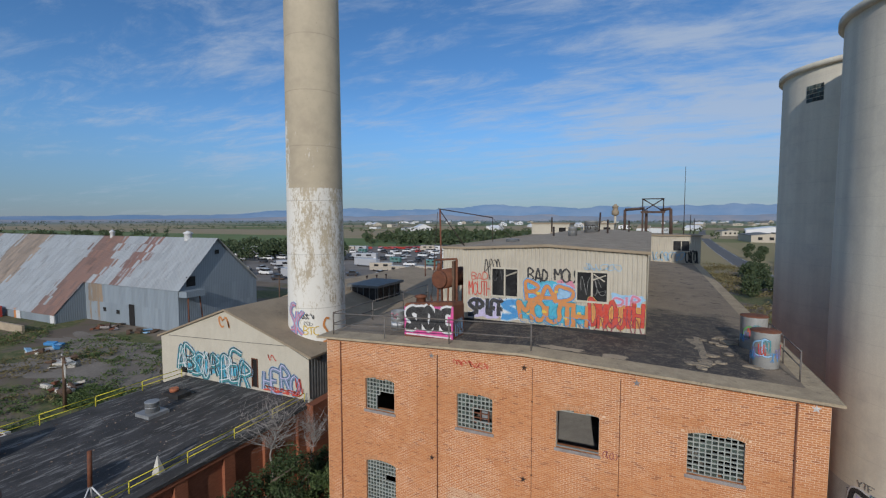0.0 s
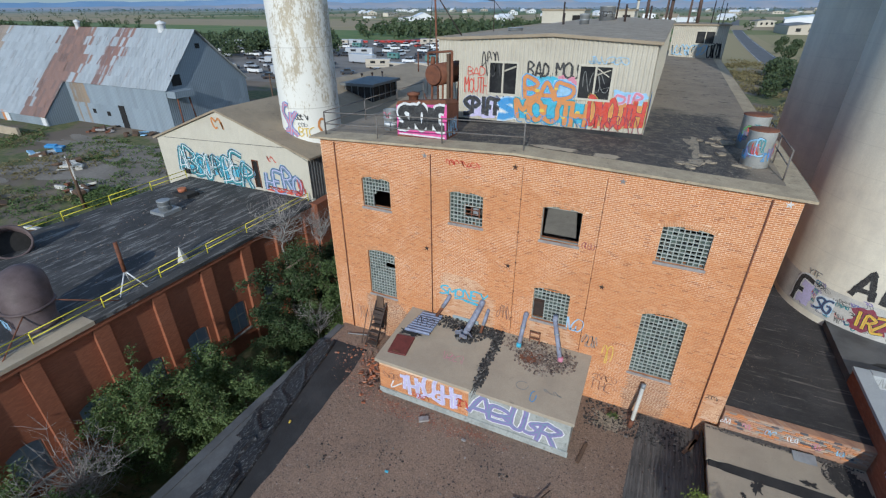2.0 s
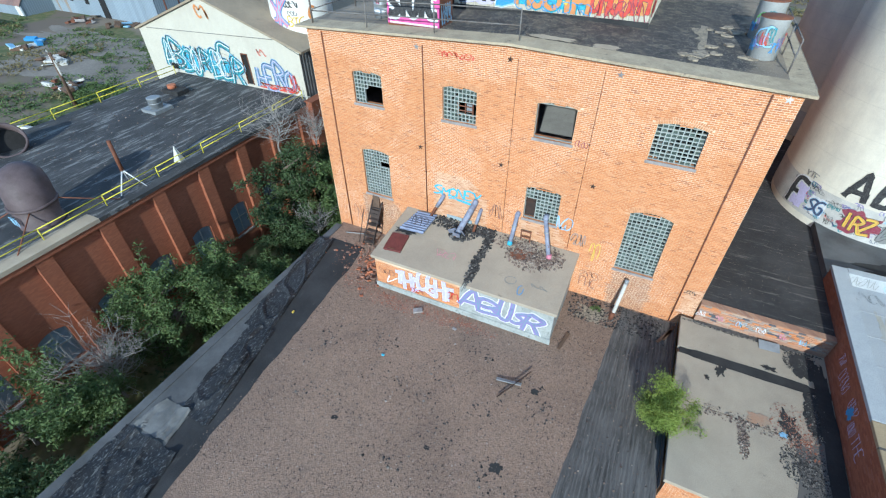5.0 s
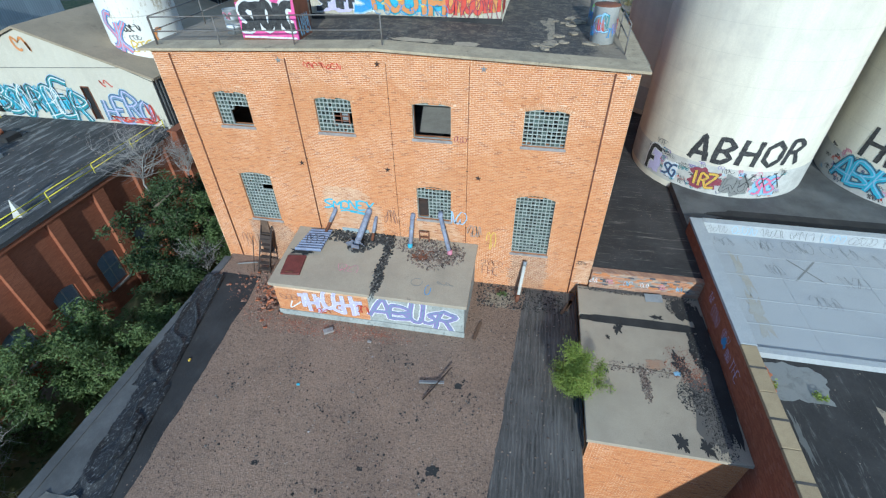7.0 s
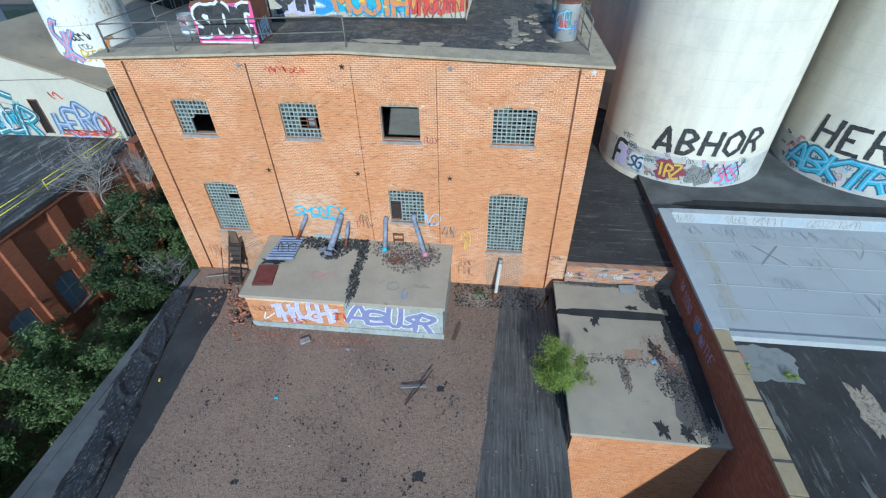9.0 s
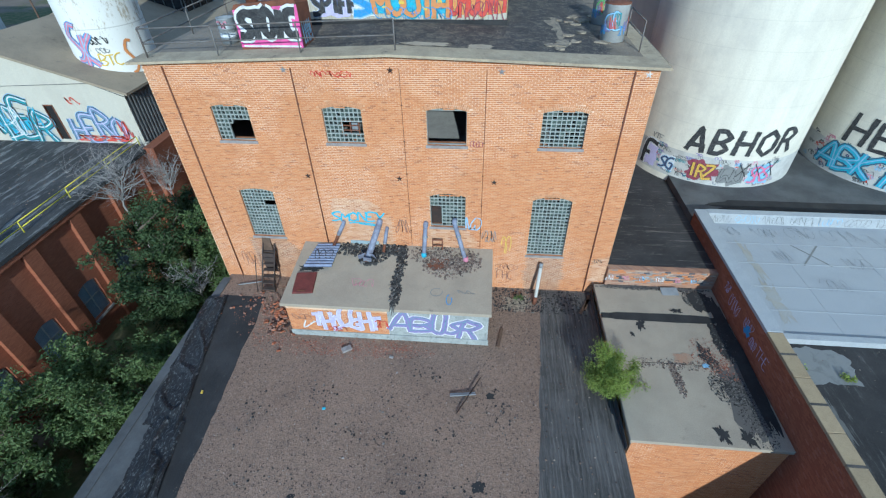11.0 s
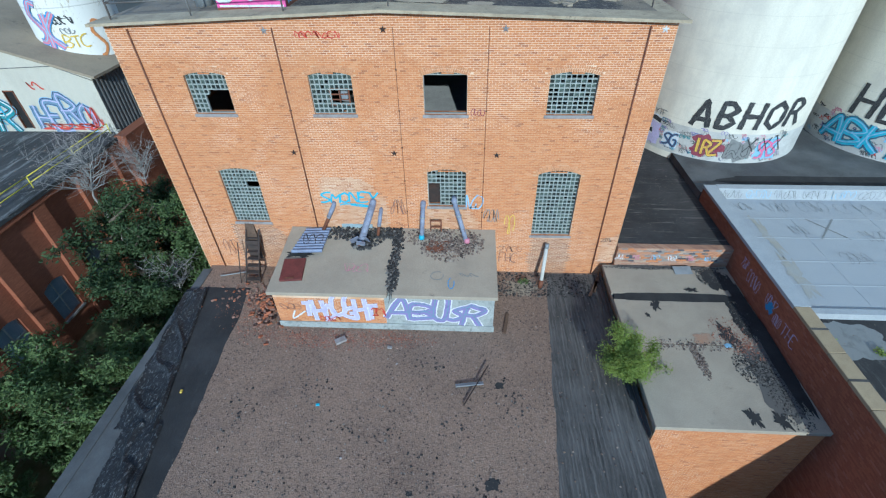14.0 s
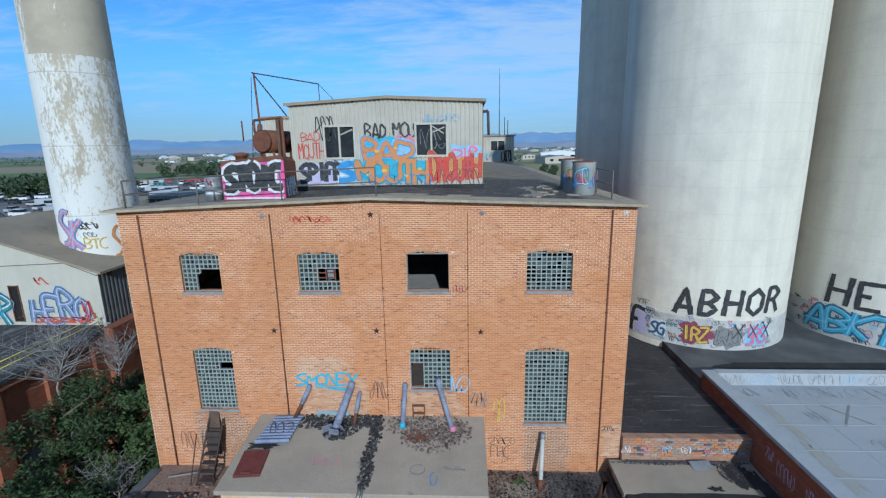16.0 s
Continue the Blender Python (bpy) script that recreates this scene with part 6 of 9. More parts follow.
for x, y, m in ((0.88, -0.6, "p_cyan"), (2.66, -0.75, "p_rose")):
    e = empty("pipe_shoe", "painted collar at the foot of a pipe", "collar", "", (x, y, TOP(y)))
    tubes("ring", m, e, ((x, y, TOP(y) - 0.01), (x, y + 0.04, TOP(y) + 0.16), 0.118, 0.10), seg=14)
hd = empty("pipe_hood", "bent sheet-metal hood at the foot of a pipe", "hood", "", (-1.45, -0.9, TOP(-0.9)))
for k, (dx, dy, rz) in enumerate(((-0.25, 0.05, 25), (0.22, 0.1, -30), (-0.02, -0.15, 3))):
    bm = BM()
    box(bm, -0.17, 0.17, -0.012, 0.012, 0, 0.42)
    bmesh.ops.transform(bm, matrix=pose(-1.45 + dx, -0.9 + dy, TOP(-0.9 + dy) - 0.01, 28, 12 * (k - 1), rz), verts=bm.verts)
    part("flap", bm, "pipe_lilac", hd)
# blue ribbed sheet and rusty hatch
rs = BM()
n = 9
row = []
M["blue_sheet"] = worn("blue_grey_ribbed_sheet", (0.25, 0.28, 0.38), (0.19, 0.20, 0.27), (0.1, 0.08, 0.08), 3.0, rough=0.45)
for i in range(n * 4 + 1):
    u = i / (n * 4)
    z = 1.74 + 0.10 * (1 - u) + 0.035 * (1 if (i // 2) % 2 else -1)
    y = -1.62 + 1.45 * u
    row.append((rs.verts.new((-4.05 + 0.22 * u, y, z)), rs.verts.new((-2.86 + 0.02 * u, y + 0.05, z + 0.02))))
for p, q in zip(row, row[1:]):
    rs.faces.new((p[0], p[1], q[1], q[0]))
ob = single("roofing_sheet", rs, "blue_sheet", "bent blue-grey ribbed metal sheet lying on the slab", "metal sheet")
on_slab(ob).modifiers.new("thickness", "SOLIDIFY").thickness = 0.008
on_slab(scrawl(-3.75, -3.0, -1.2, -0.6, 0, "p_black", pit, 130, 3, 0.03, place=lambda x, z, y: Vector((x, z, 1.835))))
ht = empty("hatch", "rusty maroon steel hatch lid lying on the slab", "hatch", "", (-3.75, -2.4, TOP(-2.4)))
bm = BM()
box(bm, -0.41, 0.41, -0.55, 0.5, 0, 0.09, bevel=0.01)
bmesh.ops.transform(bm, matrix=pose(-3.76, -2.38, 1.702, 0, 0, 6), verts=bm.verts)
M["maroon"] = worn("maroon_rust", (0.17, 0.045, 0.04), (0.12, 0.035, 0.03), (0.25, 0.1, 0.06), 3.0, rough=0.6)
part("lid", bm, "maroon", ht)
boxes("handle", "rust", ht, (-3.9, -3.6, -2.88, -2.84, 1.79, 1.82))
on_slab(ht)
# small iron chair frame on the slab, and grey lintel
cf = empty("iron_stool", "small rusty square iron frame leaning on the wall", "frame", "", (1.4, -0.15, TOP(-0.18)))
for b in ((1.2, 1.24, -0.2, -0.16, 1.7, 2.25), (1.62, 1.66, -0.2, -0.16, 1.7, 2.25), (1.241, 1.619, -0.2, -0.16, 2.2, 2.25), (1.241, 1.619, -0.2, -0.16, 1.9, 1.94)):
    boxes("bar", "rust", cf, b)
on_slab(cf)
M["lintel_grey"] = worn("faded_blue_grey_paint", (0.36, 0.44, 0.47), (0.28, 0.32, 0.33), (0.2, 0.17, 0.14), 3.0)
single_box("trim_lintel", "lintel_grey", "grey-blue painted lintel strip at the foot of the wall", "lintel", [(-2.4, -1.15, -0.03, -0.005, 2.12, 2.4)])

# broken steps by the wall
M["step_iron"] = worn("brown_black_iron", (0.085, 0.06, 0.05), (0.055, 0.045, 0.04), (0.16, 0.09, 0.06), 3.0, rough=0.7)
st = empty("iron_steps", "collapsed rusty iron steps with timber boards", "steps", "", (-6.3, -0.6, 0))
for x0, x1 in ((-6.65, -6.42), (-6.05, -5.9)):
    tubes("stringer", "step_iron", st, ((x0, -1.05, -0.02), (x1, -0.12, 2.1), 0.035))
for i in range(7):
    u = i / 7
    boxes("tread", "step_iron", st, (-6.6 + 0.22 * u, -6.02 + 0.1 * u, -1.05 + 0.9 * u, -0.85 + 0.9 * u, 0.1 + 1.9 * u, 0.14 + 1.9 * u))
for i in range(4):
    bm = BM()
    box(bm, -0.06, 0.06, -0.02, 0.02, 0, 1.15)
    bmesh.ops.transform(bm, matrix=pose(-6.45 + i * 0.15, -0.3, 1.25, -14, 4 - i * 4, 0), verts=bm.verts)
    part("board", bm, "wood", st, "old dark timber board")
boxes("panel", "step_iron", st, (-6.5, -5.95, -0.36, -0.33, 0.75, 1.7))
tubes("handrail", "step_iron", st, ((-6.85, -1.1, 0), (-6.75, -0.5, 1.7), 0.02), ((-6.0, -1.1, 0.3), (-5.85, -0.3, 1.9), 0.02))
pw = empty("plank", "thin white plank lying by the wall", "plank", "", (-7.2, -0.7, 0))
tubes("board", "p_greyp", pw, ((-7.9, -0.75, 0.05), (-6.8, -0.5, 0.1), 0.035), seg=4)
# leaning vent pipe at the facade
lp = empty("vent_pipe", "pale dented pipe leaning against the facade", "pipe", "", (5.74, -0.86, 0))
tubes("pipe", "white_wash", lp, ((5.72, -0.9, -0.02), (5.86, -0.28, 1.55), 0.075), seg=14)
tubes("cap", "steel_grey", lp, ((5.86, -0.28, 1.52), (5.88, -0.2, 1.72), 0.085), seg=14)
tubes("foot", "rust", lp, ((5.71, -0.93, -0.02), (5.73, -0.85, 0.3), 0.09), seg=14)
for x, y, rz in ((7.85, -1.0, 62), (8.0, -0.75, 70), (4.2, -3.0, 80)):
    bm = BM()
    box(bm, -0.5, 0.5, -0.06, 0.06, 0.0, 0.05)
    bmesh.ops.transform(bm, matrix=pose(x, y, 0.014, 0, 0, rz), verts=bm.verts)
    single("plank", bm, "wood", "old dark plank lying by the wall", "plank", "planks")

# ---- low roof to the east ----
M["rust_dust"] = worn("rusty_dust", (0.40, 0.235, 0.15), (0.37, 0.27, 0.19), (0.40, 0.33, 0.25), 4.0, amount=0.6)
lowb = empty("low_building", "low orange brick building with a concrete slab roof", "building", "", (10.6, -3.8, -5.4))
boxes("wall", "pointing", lowb, (8.36, 13.18, -7.3, -6.95, -5.4, 0.55), (8.36, 8.7, -6.949, -0.3, -5.4, 0.55), label="orange brick wall")
for k, (a, b) in enumerate(((-7.42, -4.32), (-4.3, -2.2), (-1.9, -0.22))):
    boxes("slab", "concrete_slab", lowb, (8.24, 13.18, a, b, 0.552, 0.70), bevel=0.012, label="grey concrete roof slab")
boxes("joint", "felt_black", lowb, (8.3, 13.17, -2.2, -1.9, 0.56, 0.69), (8.3, 13.17, -4.3, -4.28, 0.56, 0.69), label="black tar in the joint")
boxes("gap_strip", "tar", lowb, (8.222, 8.238, -7.4, -0.2, -0.1, 0.3))
for k, (x0, x1, y0, y1, m) in enumerate(((8.4, 12.9, -2.3, -1.8, "felt_black"), (11.8, 12.95, -7.2, -4.0, "coal"), (12.2, 12.95, -3.9, -2.2, "felt_black"), (9.55, 9.85, -2.75, -2.2, "felt_black"), (11.0, 11.35, -7.3, -6.7, "felt_black"), (11.75, 12.1, -7.35, -6.8, "felt_black"),
                                     (10.5, 11.2, -4.3, -3.8, "rust_dust"), (11.5, 12.0, -4.4, -3.4, "felt_black"), (11.1, 11.5, -1.75, -1.5, "felt_black"), (9.2, 9.35, -3.1, -2.9, "felt_black"), (9.0, 9.15, -4.7, -4.5, "felt_black"), (8.6, 12.6, -0.42, -0.24, "coal"), (12.0, 12.9, -1.7, -0.4, "felt_black"))):
    stain(x0, x1, y0, y1, 0.706 + 0.001 * k, m, 200 + k, "dark tar and moss stain on the slab roof", 0.4 if m == "felt_black" and x1 - x0 < 0.6 else 0.16 if k else 0.05)
pebbles("slab_moss", 5200, 0, 0, 0, 0, 0.705, 0.006, 0.022, "coal", 15, "black moss and grit on the slab roof", "moss", [(12.5, -6.0, 0.45, 1.2), (12.0, -5.2, 0.5, 0.6), (12.6, -3.2, 0.3, 0.8), (12.4, -0.9, 0.5, 0.5), (10.6, -0.35, 2.0, 0.12)])
stain(12.65, 13.17, -7.2, -0.5, 0.724, "felt_black", 232, "black ragged strip along the foot of the parapet", 0.10)
pebbles("slab_crumbs", 700, 0, 0, 0, 0, 0.706, 0.006, 0.02, "crumbs", 27, "red-brown moss and brick crumbs on the slab roof", "moss", [(11.8, -3.8, 0.5, 0.7), (12.2, -4.4, 0.4, 0.5)])
pebbles("slab_grit", 500, 0, 0, 0, 0, 0.705, 0.01, 0.03, "stones", 16, "grey grit along a slab joint", "grit", [(10.5, -4.35, 1.8, 0.2), (10.4, -5.0, 0.15, 0.6)])
bm = BM()
box(bm, -0.35, 0.35, -0.2, 0.2, 0, 0.03)
bmesh.ops.transform(bm, matrix=pose(11.35, -0.52, 0.72, 12, 0, 4), verts=bm.verts)
single("metal_sheet", bm, "steel_grey", "small grey metal sheet on the slab roof", "metal sheet")
stain(11.42, 11.68, -4.42, -4.24, 0.725, "p_sky", 231, "cyan paint splash on the slab", 0.3)
sw = single_box("wall_stub", "brick_mix", "low mixed brick wall between the roofs", "wall", [(8.72, 13.2, -0.2, 0.09, 0.3, 1.58)])
k = Mat("reused_odd_brick", 0.9)
r = k.rand()
c = k.mix(k.ramp(r, 0.0, 0.35), (0.30, 0.27, 0.24), (0.50, 0.25, 0.14))
c = k.mix(k.ramp(r, 0.45, 0.55), c, (0.46, 0.34, 0.25))
c = k.mix(k.ramp(r, 0.68, 0.74), c, (0.10, 0.10, 0.11))
c = k.mix(k.ramp(r, 0.82, 0.88), c, (0.54, 0.22, 0.09))
M["brick_odd"] = k.done(k.mix(0.4, c, k.mix(k.ramp(k.noise(12, 5, 0.7), 0.3, 0.7), (0.45, 0.45, 0.45), (1, 1, 1)), "MULTIPLY"))
bm = BM()
box(bm, -0.113, 0.113, -0.014, 0.012, -0.038, 0.038, bevel=0.005)
odd = mesh_of("brick", bm, "brick_odd")
ro = random.Random(8)
for j in range(8):
    for i in range(19):
        x = 8.86 + i * 0.243 + (0.12 if j % 2 else 0.0)
        if x < 13.08:
            ob = new("brick", odd)
            ob.parent = sw
            ob.matrix_basis = pose(x + ro.uniform(-0.006, 0.006), -0.206 - ro.uniform(0, 0.008), 0.92 + j * 0.086, 0, ro.uniform(-1.5, 1.5), 0)
for k in range(6):
    scrawl(8.7 + k * 0.7, 9.0 + k * 0.7, 1.0, 1.25, -0.235, ("p_white", "p_rose", "p_sky")[k % 3], sw, 240 + k, 3, 0.025)
red = single_box("wall_red", "brick_red", "dark red brick parapet wall with white scrawls", "wall", [(13.2, 13.62, -42, 3.45, -5.4, 2.2)])
WESTF = lambda x, z, y: Vector((13.194, x, z))
for k, (a, b, c, d) in enumerate(((-0.9, -1.3, 1.45, 1.85), (-1.5, -2.3, 1.2, 1.75), (-2.8, -3.4, 1.35, 1.8), (-3.5, -3.9, 1.1, 1.5))):
    scrawl(a, b, c, d, 0, "p_lilac", red, 250 + k, 5, 0.018, place=WESTF)
spray("THE", -4.0, -4.8, 1.15, 1.6, 0.0, "p_lilac", red, 0.022, 257, place=lambda x, z, y: Vector((13.194 + y, x, z)), label="thin white sprayed word")
blob(-2.95, -3.35, 1.2, 1.6, 0, "p_blue", red, 256, place=lambda x, z, y: Vector((13.19, x, z)), rag=0.3)
# coping stones on the red wall: grey, then tan
cope = empty("wall_coping", "row of coping stones on the parapet wall", "coping", "", (13.2, -8, 2.2), kind="structure")
M["cope_tan"] = worn("tan_coping", (0.44, 0.335, 0.20), (0.38, 0.285, 0.17), (0.25, 0.2, 0.14), 2.0, vary=0.25)
M["cope_grey"] = worn("silver_coping", (0.45, 0.46, 0.46), (0.40, 0.41, 0.42), None, 2.0)
for k in range(26):
    y1 = -4.0 - k * 0.92
    boxes("coping_stone", "cope_tan", cope, (13.16, 13.66, y1 - 0.9, y1, 2.202, 2.33), bevel=0.012)
    if k % 2:
        boxes("joint_seal", "felt_dark", cope, (13.155, 13.665, y1 - 0.05, y1 + 0.03, 2.331, 2.336), label="smear of tar over a joint")
boxes("coping_strip", "cope_grey", cope, (13.16, 13.7, -3.98, 3.5, 2.202, 2.34), bevel=0.01, label="silver-coated coping")
boxes("coping_strip", "cope_grey", cope, (13.71, 40, 3.18, 3.55, 1.6, 2.34), bevel=0.01, label="silver-coated coping")
M["damp_tan"] = worn("damp_tan_coating", (0.40, 0.37, 0.31), (0.41, 0.405, 0.38), (0.30, 0.25, 0.18), 1.6, amount=0.35)
gr = single_box("roof_grey", "grey_roof", "silver-grey coated flat roof with tags and stains", "roof", [(13.63, 40, -3.7, 3.17, -5.4, 1.8)])
single_box("roof_dark", "tar_peel", "worn black tar roof with peeled pale patches", "roof", [(13.63, 40, -42, -3.702, -5.4, 1.62)])
single_box("kerb_grey", "cope_grey", "low kerb at the edge of the grey roof", "kerb", [(13.64, 40, -3.85, -3.6, 1.63, 1.88)])
stain(13.6, 15.9, -5.6, -3.9, 1.626, "p_greyp", 260, "wet grey patch on the tar roof", 0.1)
stain(13.6, 14.2, -5.2, -4.0, 1.630, "brick_loose", 261, "rusty patch on the tar roof", 0.3)
stain(16.9, 17.7, -7.5, -5.3, 1.626, "felt_pale", 262, "peeled pale patch on the tar roof", 0.2)
stain(14.3, 14.9, -2.9, -0.9, 1.806, "damp_tan", 263, "faint brown rust stain on the grey roof", 0.35)
stain(14.5, 14.9, -0.6, 1.6, 1.806, "damp_tan", 264, "faint brown damp stain on the grey roof", 0.4)
ROOFT = lambda x, z, y: Vector((x, z, 1.81))
spray("X", 16.7, 17.9, 0.3, 1.6, 0.0, "p_greyp", gr, 0.07, 268, place=lambda x, z, y: Vector((x, z, 1.808 - y)), soft=False, label="large dark cross mark on the roof")
for k, (a, b, c, d) in enumerate(((15.6, 16.6, 2.2, 2.9), (17.0, 18.2, 2.2, 3.0), (18.6, 20.2, 2.1, 2.9), (15.8, 16.4, 0.6, 1.2), (18.4, 19.4, 0.2, 0.9), (16.8, 17.8, -1.2, -0.5), (20.5, 22.5, 1.0, 2.6), (19.5, 21.0, -2.2, -1.0), (14.0, 15.0, 2.3, 2.9))):
    scrawl(a, b, c, d, 0, "p_greyp", gr, 270 + k, 4, 0.014, place=ROOFT)
COPEF = lambda x, z, y: Vector((x, 3.176, z))
for k in range(9):
    scrawl(13.8 + k * 1.2, 14.8 + k * 1.2, 1.86, 2.28, 0, ("p_greyp", "p_sky", "p_greyp")[k % 3], gr, 290 + k, 5, 0.02, place=COPEF)

# laps in the coated roof, and flakes and torn felt on the tar roof beside it
for y in (-2.4, -1.1, 0.35, 1.7):
    single_box("trim_lap", "grey_roof", "raised lap of the coated roofing", "roof seam", [(13.6, 39.8, y, y + 0.05, 1.8, 1.812)])
for x in (16.2, 19.4, 22.8, 26.0):
    single_box("trim_lap", "grey_roof", "raised cross lap of the coated roofing", "roof seam", [(x, x + 0.018, -3.5, 3.1, 1.8, 1.806)])
pebbles("roof_flakes", 1500, 13.5, 26.0, -16.0, -4.0, 1.62, 0.004, 0.014, "stones", 26, "pale flakes and grit on the tar roof", "grit")
for k in range(9):
    x, y = 14.2 + (k * 37 % 10) * 0.75, -6.0 - (k * 53 % 9) * 0.8
    stain(x, x + 0.18 + 0.05 * (k % 3), y - 1.6, y, 1.630 + 0.001 * k, ("membrane_pale", "felt_black", "felt_black")[k % 3], 320 + k, "torn strip of felt on the tar roof", 0.35)
# black deck behind the stub wall, dark apron round the silos
deck = single_box("roof_deck", "tar_deck", "worn black board-marked roof deck", "roof", [(8.71, 13.2, 0.092, 46, 0.2, 1.55)])
single_box("pavement_apron", "membrane_grey", "smooth dark apron round the silos", "apron", [(13.202, 60, 3.56, 46, 0.0, 1.9)])
stain(13.2, 40, 3.6, 5.2, 1.905, "felt_black", 310, "darker strip on the apron along the coping", 0.04)
rg = empty("manhole", "round rusty manhole ring in the deck", "manhole", "", (9.85, 3.6, 1.38))
bm = BM()
lathe(bm, [(0.34, 1.38), (0.36, 1.44), (0.42, 1.44), (0.44, 1.38)], 28, 9.85, 3.6)
part("ring", bm, "steel_grey", rg)
bm = BM()
lathe(bm, [(0.34, 1.40), (0, 1.405)], 28, 9.85, 3.6)
part("lid", bm, "black_metal", rg)
pebbles("deck_grit", 1500, 0, 0, 0, 0, 1.55, 0.004, 0.011, "stones", 17, "grit and flakes on the black deck", "grit", [(9.8, 3.0, 0.9, 1.2), (9.4, 5.0, 0.8, 1.5), (11.8, 4.5, 0.7, 2.5), (10.5, 1.5, 1.6, 0.9), (11.0, 8.0, 1.5, 2.5)])

# ---- silos ----
SR = 4.35
SILOS = ((16.1, 10.7), (25.8, 10.0), (15.9, 20.7), (35.4, 8.4), (25.8, 20.0))
M["white_base"] = worn("whitewashed_silo_foot", (0.60, 0.58, 0.53), (0.48, 0.46, 0.42), (0.3, 0.28, 0.25), 1.6, amount=0.35)
bends = []
for k, (x, y) in enumerate(SILOS):
    e = empty("silo", "tall pale concrete silo with a tagged whitewashed foot" if k < 2 else "tall pale concrete storage silo", "silo", "silos", (x, y, 1.4))
    bm = BM()
    lathe(bm, [(SR, 1.3), (SR, 23.9)], 96, x, y)
    part("shell", bm, "silo", e)
    bm = BM()
    lathe(bm, [(SR, 23.7), (SR + 0.22, 23.72), (SR + 0.22, 24.0), (SR + 0.05, 24.05), (0, 24.4)], 96, x, y)
    part("rim", bm, "silo", e, "dark-edged roof rim")
    bm = BM()
    lathe(bm, [(SR + 0.012, 1.88), (SR + 0.012, 3.42)], 96, x, y)
    part("foot_band", bm, "white_base", e, "whitewashed band covered in tags")
    w = empty("window", "", "", "", (x, y, 22))
    w.parent, w.matrix_parent_inverse = e, e.matrix_basis.inverted()
    ang = radians(218 if k == 2 else 250)
    for i in range(5):
        for j in range(4):
            bm = BM()
            box(bm, -0.09, 0.09, -0.02, 0.02, -0.11, 0.11, bevel=0.01)
            a = ang + (i - 2) * 0.046
            bmesh.ops.transform(bm, matrix=pose(x + (SR + 0.01) * math.cos(a), y + (SR + 0.01) * math.sin(a), 21.9 + j * 0.25, 0, 0, math.degrees(a) + 90), verts=bm.verts)
            part("pane", bm, "glass", w)
    bends.append((e, lambda u, z, d, x=x, y=y: Vector((x + (SR + 0.014 + d) * math.sin(u / SR), y - (SR + 0.014 + d) * math.cos(u / SR), z))))
e0, bend0 = bends[0]
b0 = lambda u, z, d: bend0(u * 0.77 - 1.52, 1.9 + (z - 1.9) * 0.76, d)
rl = random.Random(3)
for k, ch in enumerate("ABHOR"):
    u = -1.62 + k * 1.36
    spray(ch, u, u + 1.15, 4.15 + 0.05 * k, 5.8 + 0.03 * k, 0.004, "p_black", e0, 0.30, 30 + k, b0, 1, soft=False, rag=0.16, jitter=0.05, lean=0.12, fill=0.8, label="large black roller-painted letter")


def tag_band(e, bend, u0, u1, z0, z1, n, seed):
    """Small tags crowded over a band of wall."""
    r = random.Random(seed)
    for k in range(n):
        u, z, w, h = r.uniform(u0, u1), r.uniform(z0, z1), r.uniform(0.25, 0.6), r.uniform(0.12, 0.32)
        scrawl(u, u + w, z, z + h, 0.003, "p_" + r.choice(("black", "violet", "greyp", "teal", "red", "black", "navy", "rose", "sky")), e, seed * 7 + k, r.randint(2, 4), r.uniform(0.022, 0.05), place=bend)


tag_band(e0, b0, -5.2, 4.3, 1.95, 3.85, 120, 61)
blob(-4.6, -3.3, 2.0, 3.7, 0.006, "p_lilac", e0, 401, place=b0)
wild("F", -4.4, -3.5, 2.1, 3.6, 0.007, "p_black", None, e0, 0.3, 410, b0, 1, halo="p_white")
blob(-3.1, -1.95, 2.2, 3.4, 0.006, "p_white", e0, 402, place=b0, rag=0.06)
wild("SG", -3.0, -2.05, 2.4, 3.2, 0.008, "p_navy", "p_sky", e0, 0.13, 411, b0, 1)
blob(-1.2, 0.7, 2.15, 3.6, 0.006, "p_maroon", e0, 403, place=b0, rag=0.22)
wild("IRZ", -1.0, 0.45, 2.4, 3.2, 0.008, "p_yellowp", "p_black", e0, 0.15, 412, b0, 1, shine="p_orange")
blob(0.8, 2.5, 2.1, 3.5, 0.006, "p_greyp", e0, 405, place=b0, rag=0.25)
wild("WU", 0.95, 2.3, 2.35, 3.2, 0.008, "p_greyp", "p_black", e0, 0.14, 413, b0, 1)
blob(2.6, 4.2, 2.1, 3.6, 0.006, "p_sky", e0, 407, place=b0, rag=0.18)
wild("SRS", 2.7, 4.1, 2.25, 3.4, 0.008, "p_rose", "p_cyan", e0, 0.16, 414, b0, 1, shine="p_pink")
for k in range(3):
    spray("X", 1.8 + 0.95 * k, 2.5 + 0.95 * k, 2.75, 3.75, 0.03, "p_black", e0, 0.06, 415 + k, b0, 1, soft=False)
spray("YTF", -4.1, -3.2, 4.15, 4.5, 0.006, "p_greyp", e0, 0.05, 418, b0, 1)
e1, bend1 = bends[1]
b1 = lambda u, z, d: bend1(u * 0.81 - 3.18, 1.9 + (z - 1.9) * 0.76, d)
for k, ch in enumerate("HERO"):
    u = -2.6 + k * 1.5
    spray(ch, u, u + 1.25, 4.35, 6.1, 0.004, "p_black", e1, 0.28, 450 + k, b1, 1, soft=False, rag=0.16, jitter=0.05, lean=0.08, label="large black roller-painted letter")
tag_band(e1, b1, -5.0, 3.6, 1.95, 4.1, 90, 62)
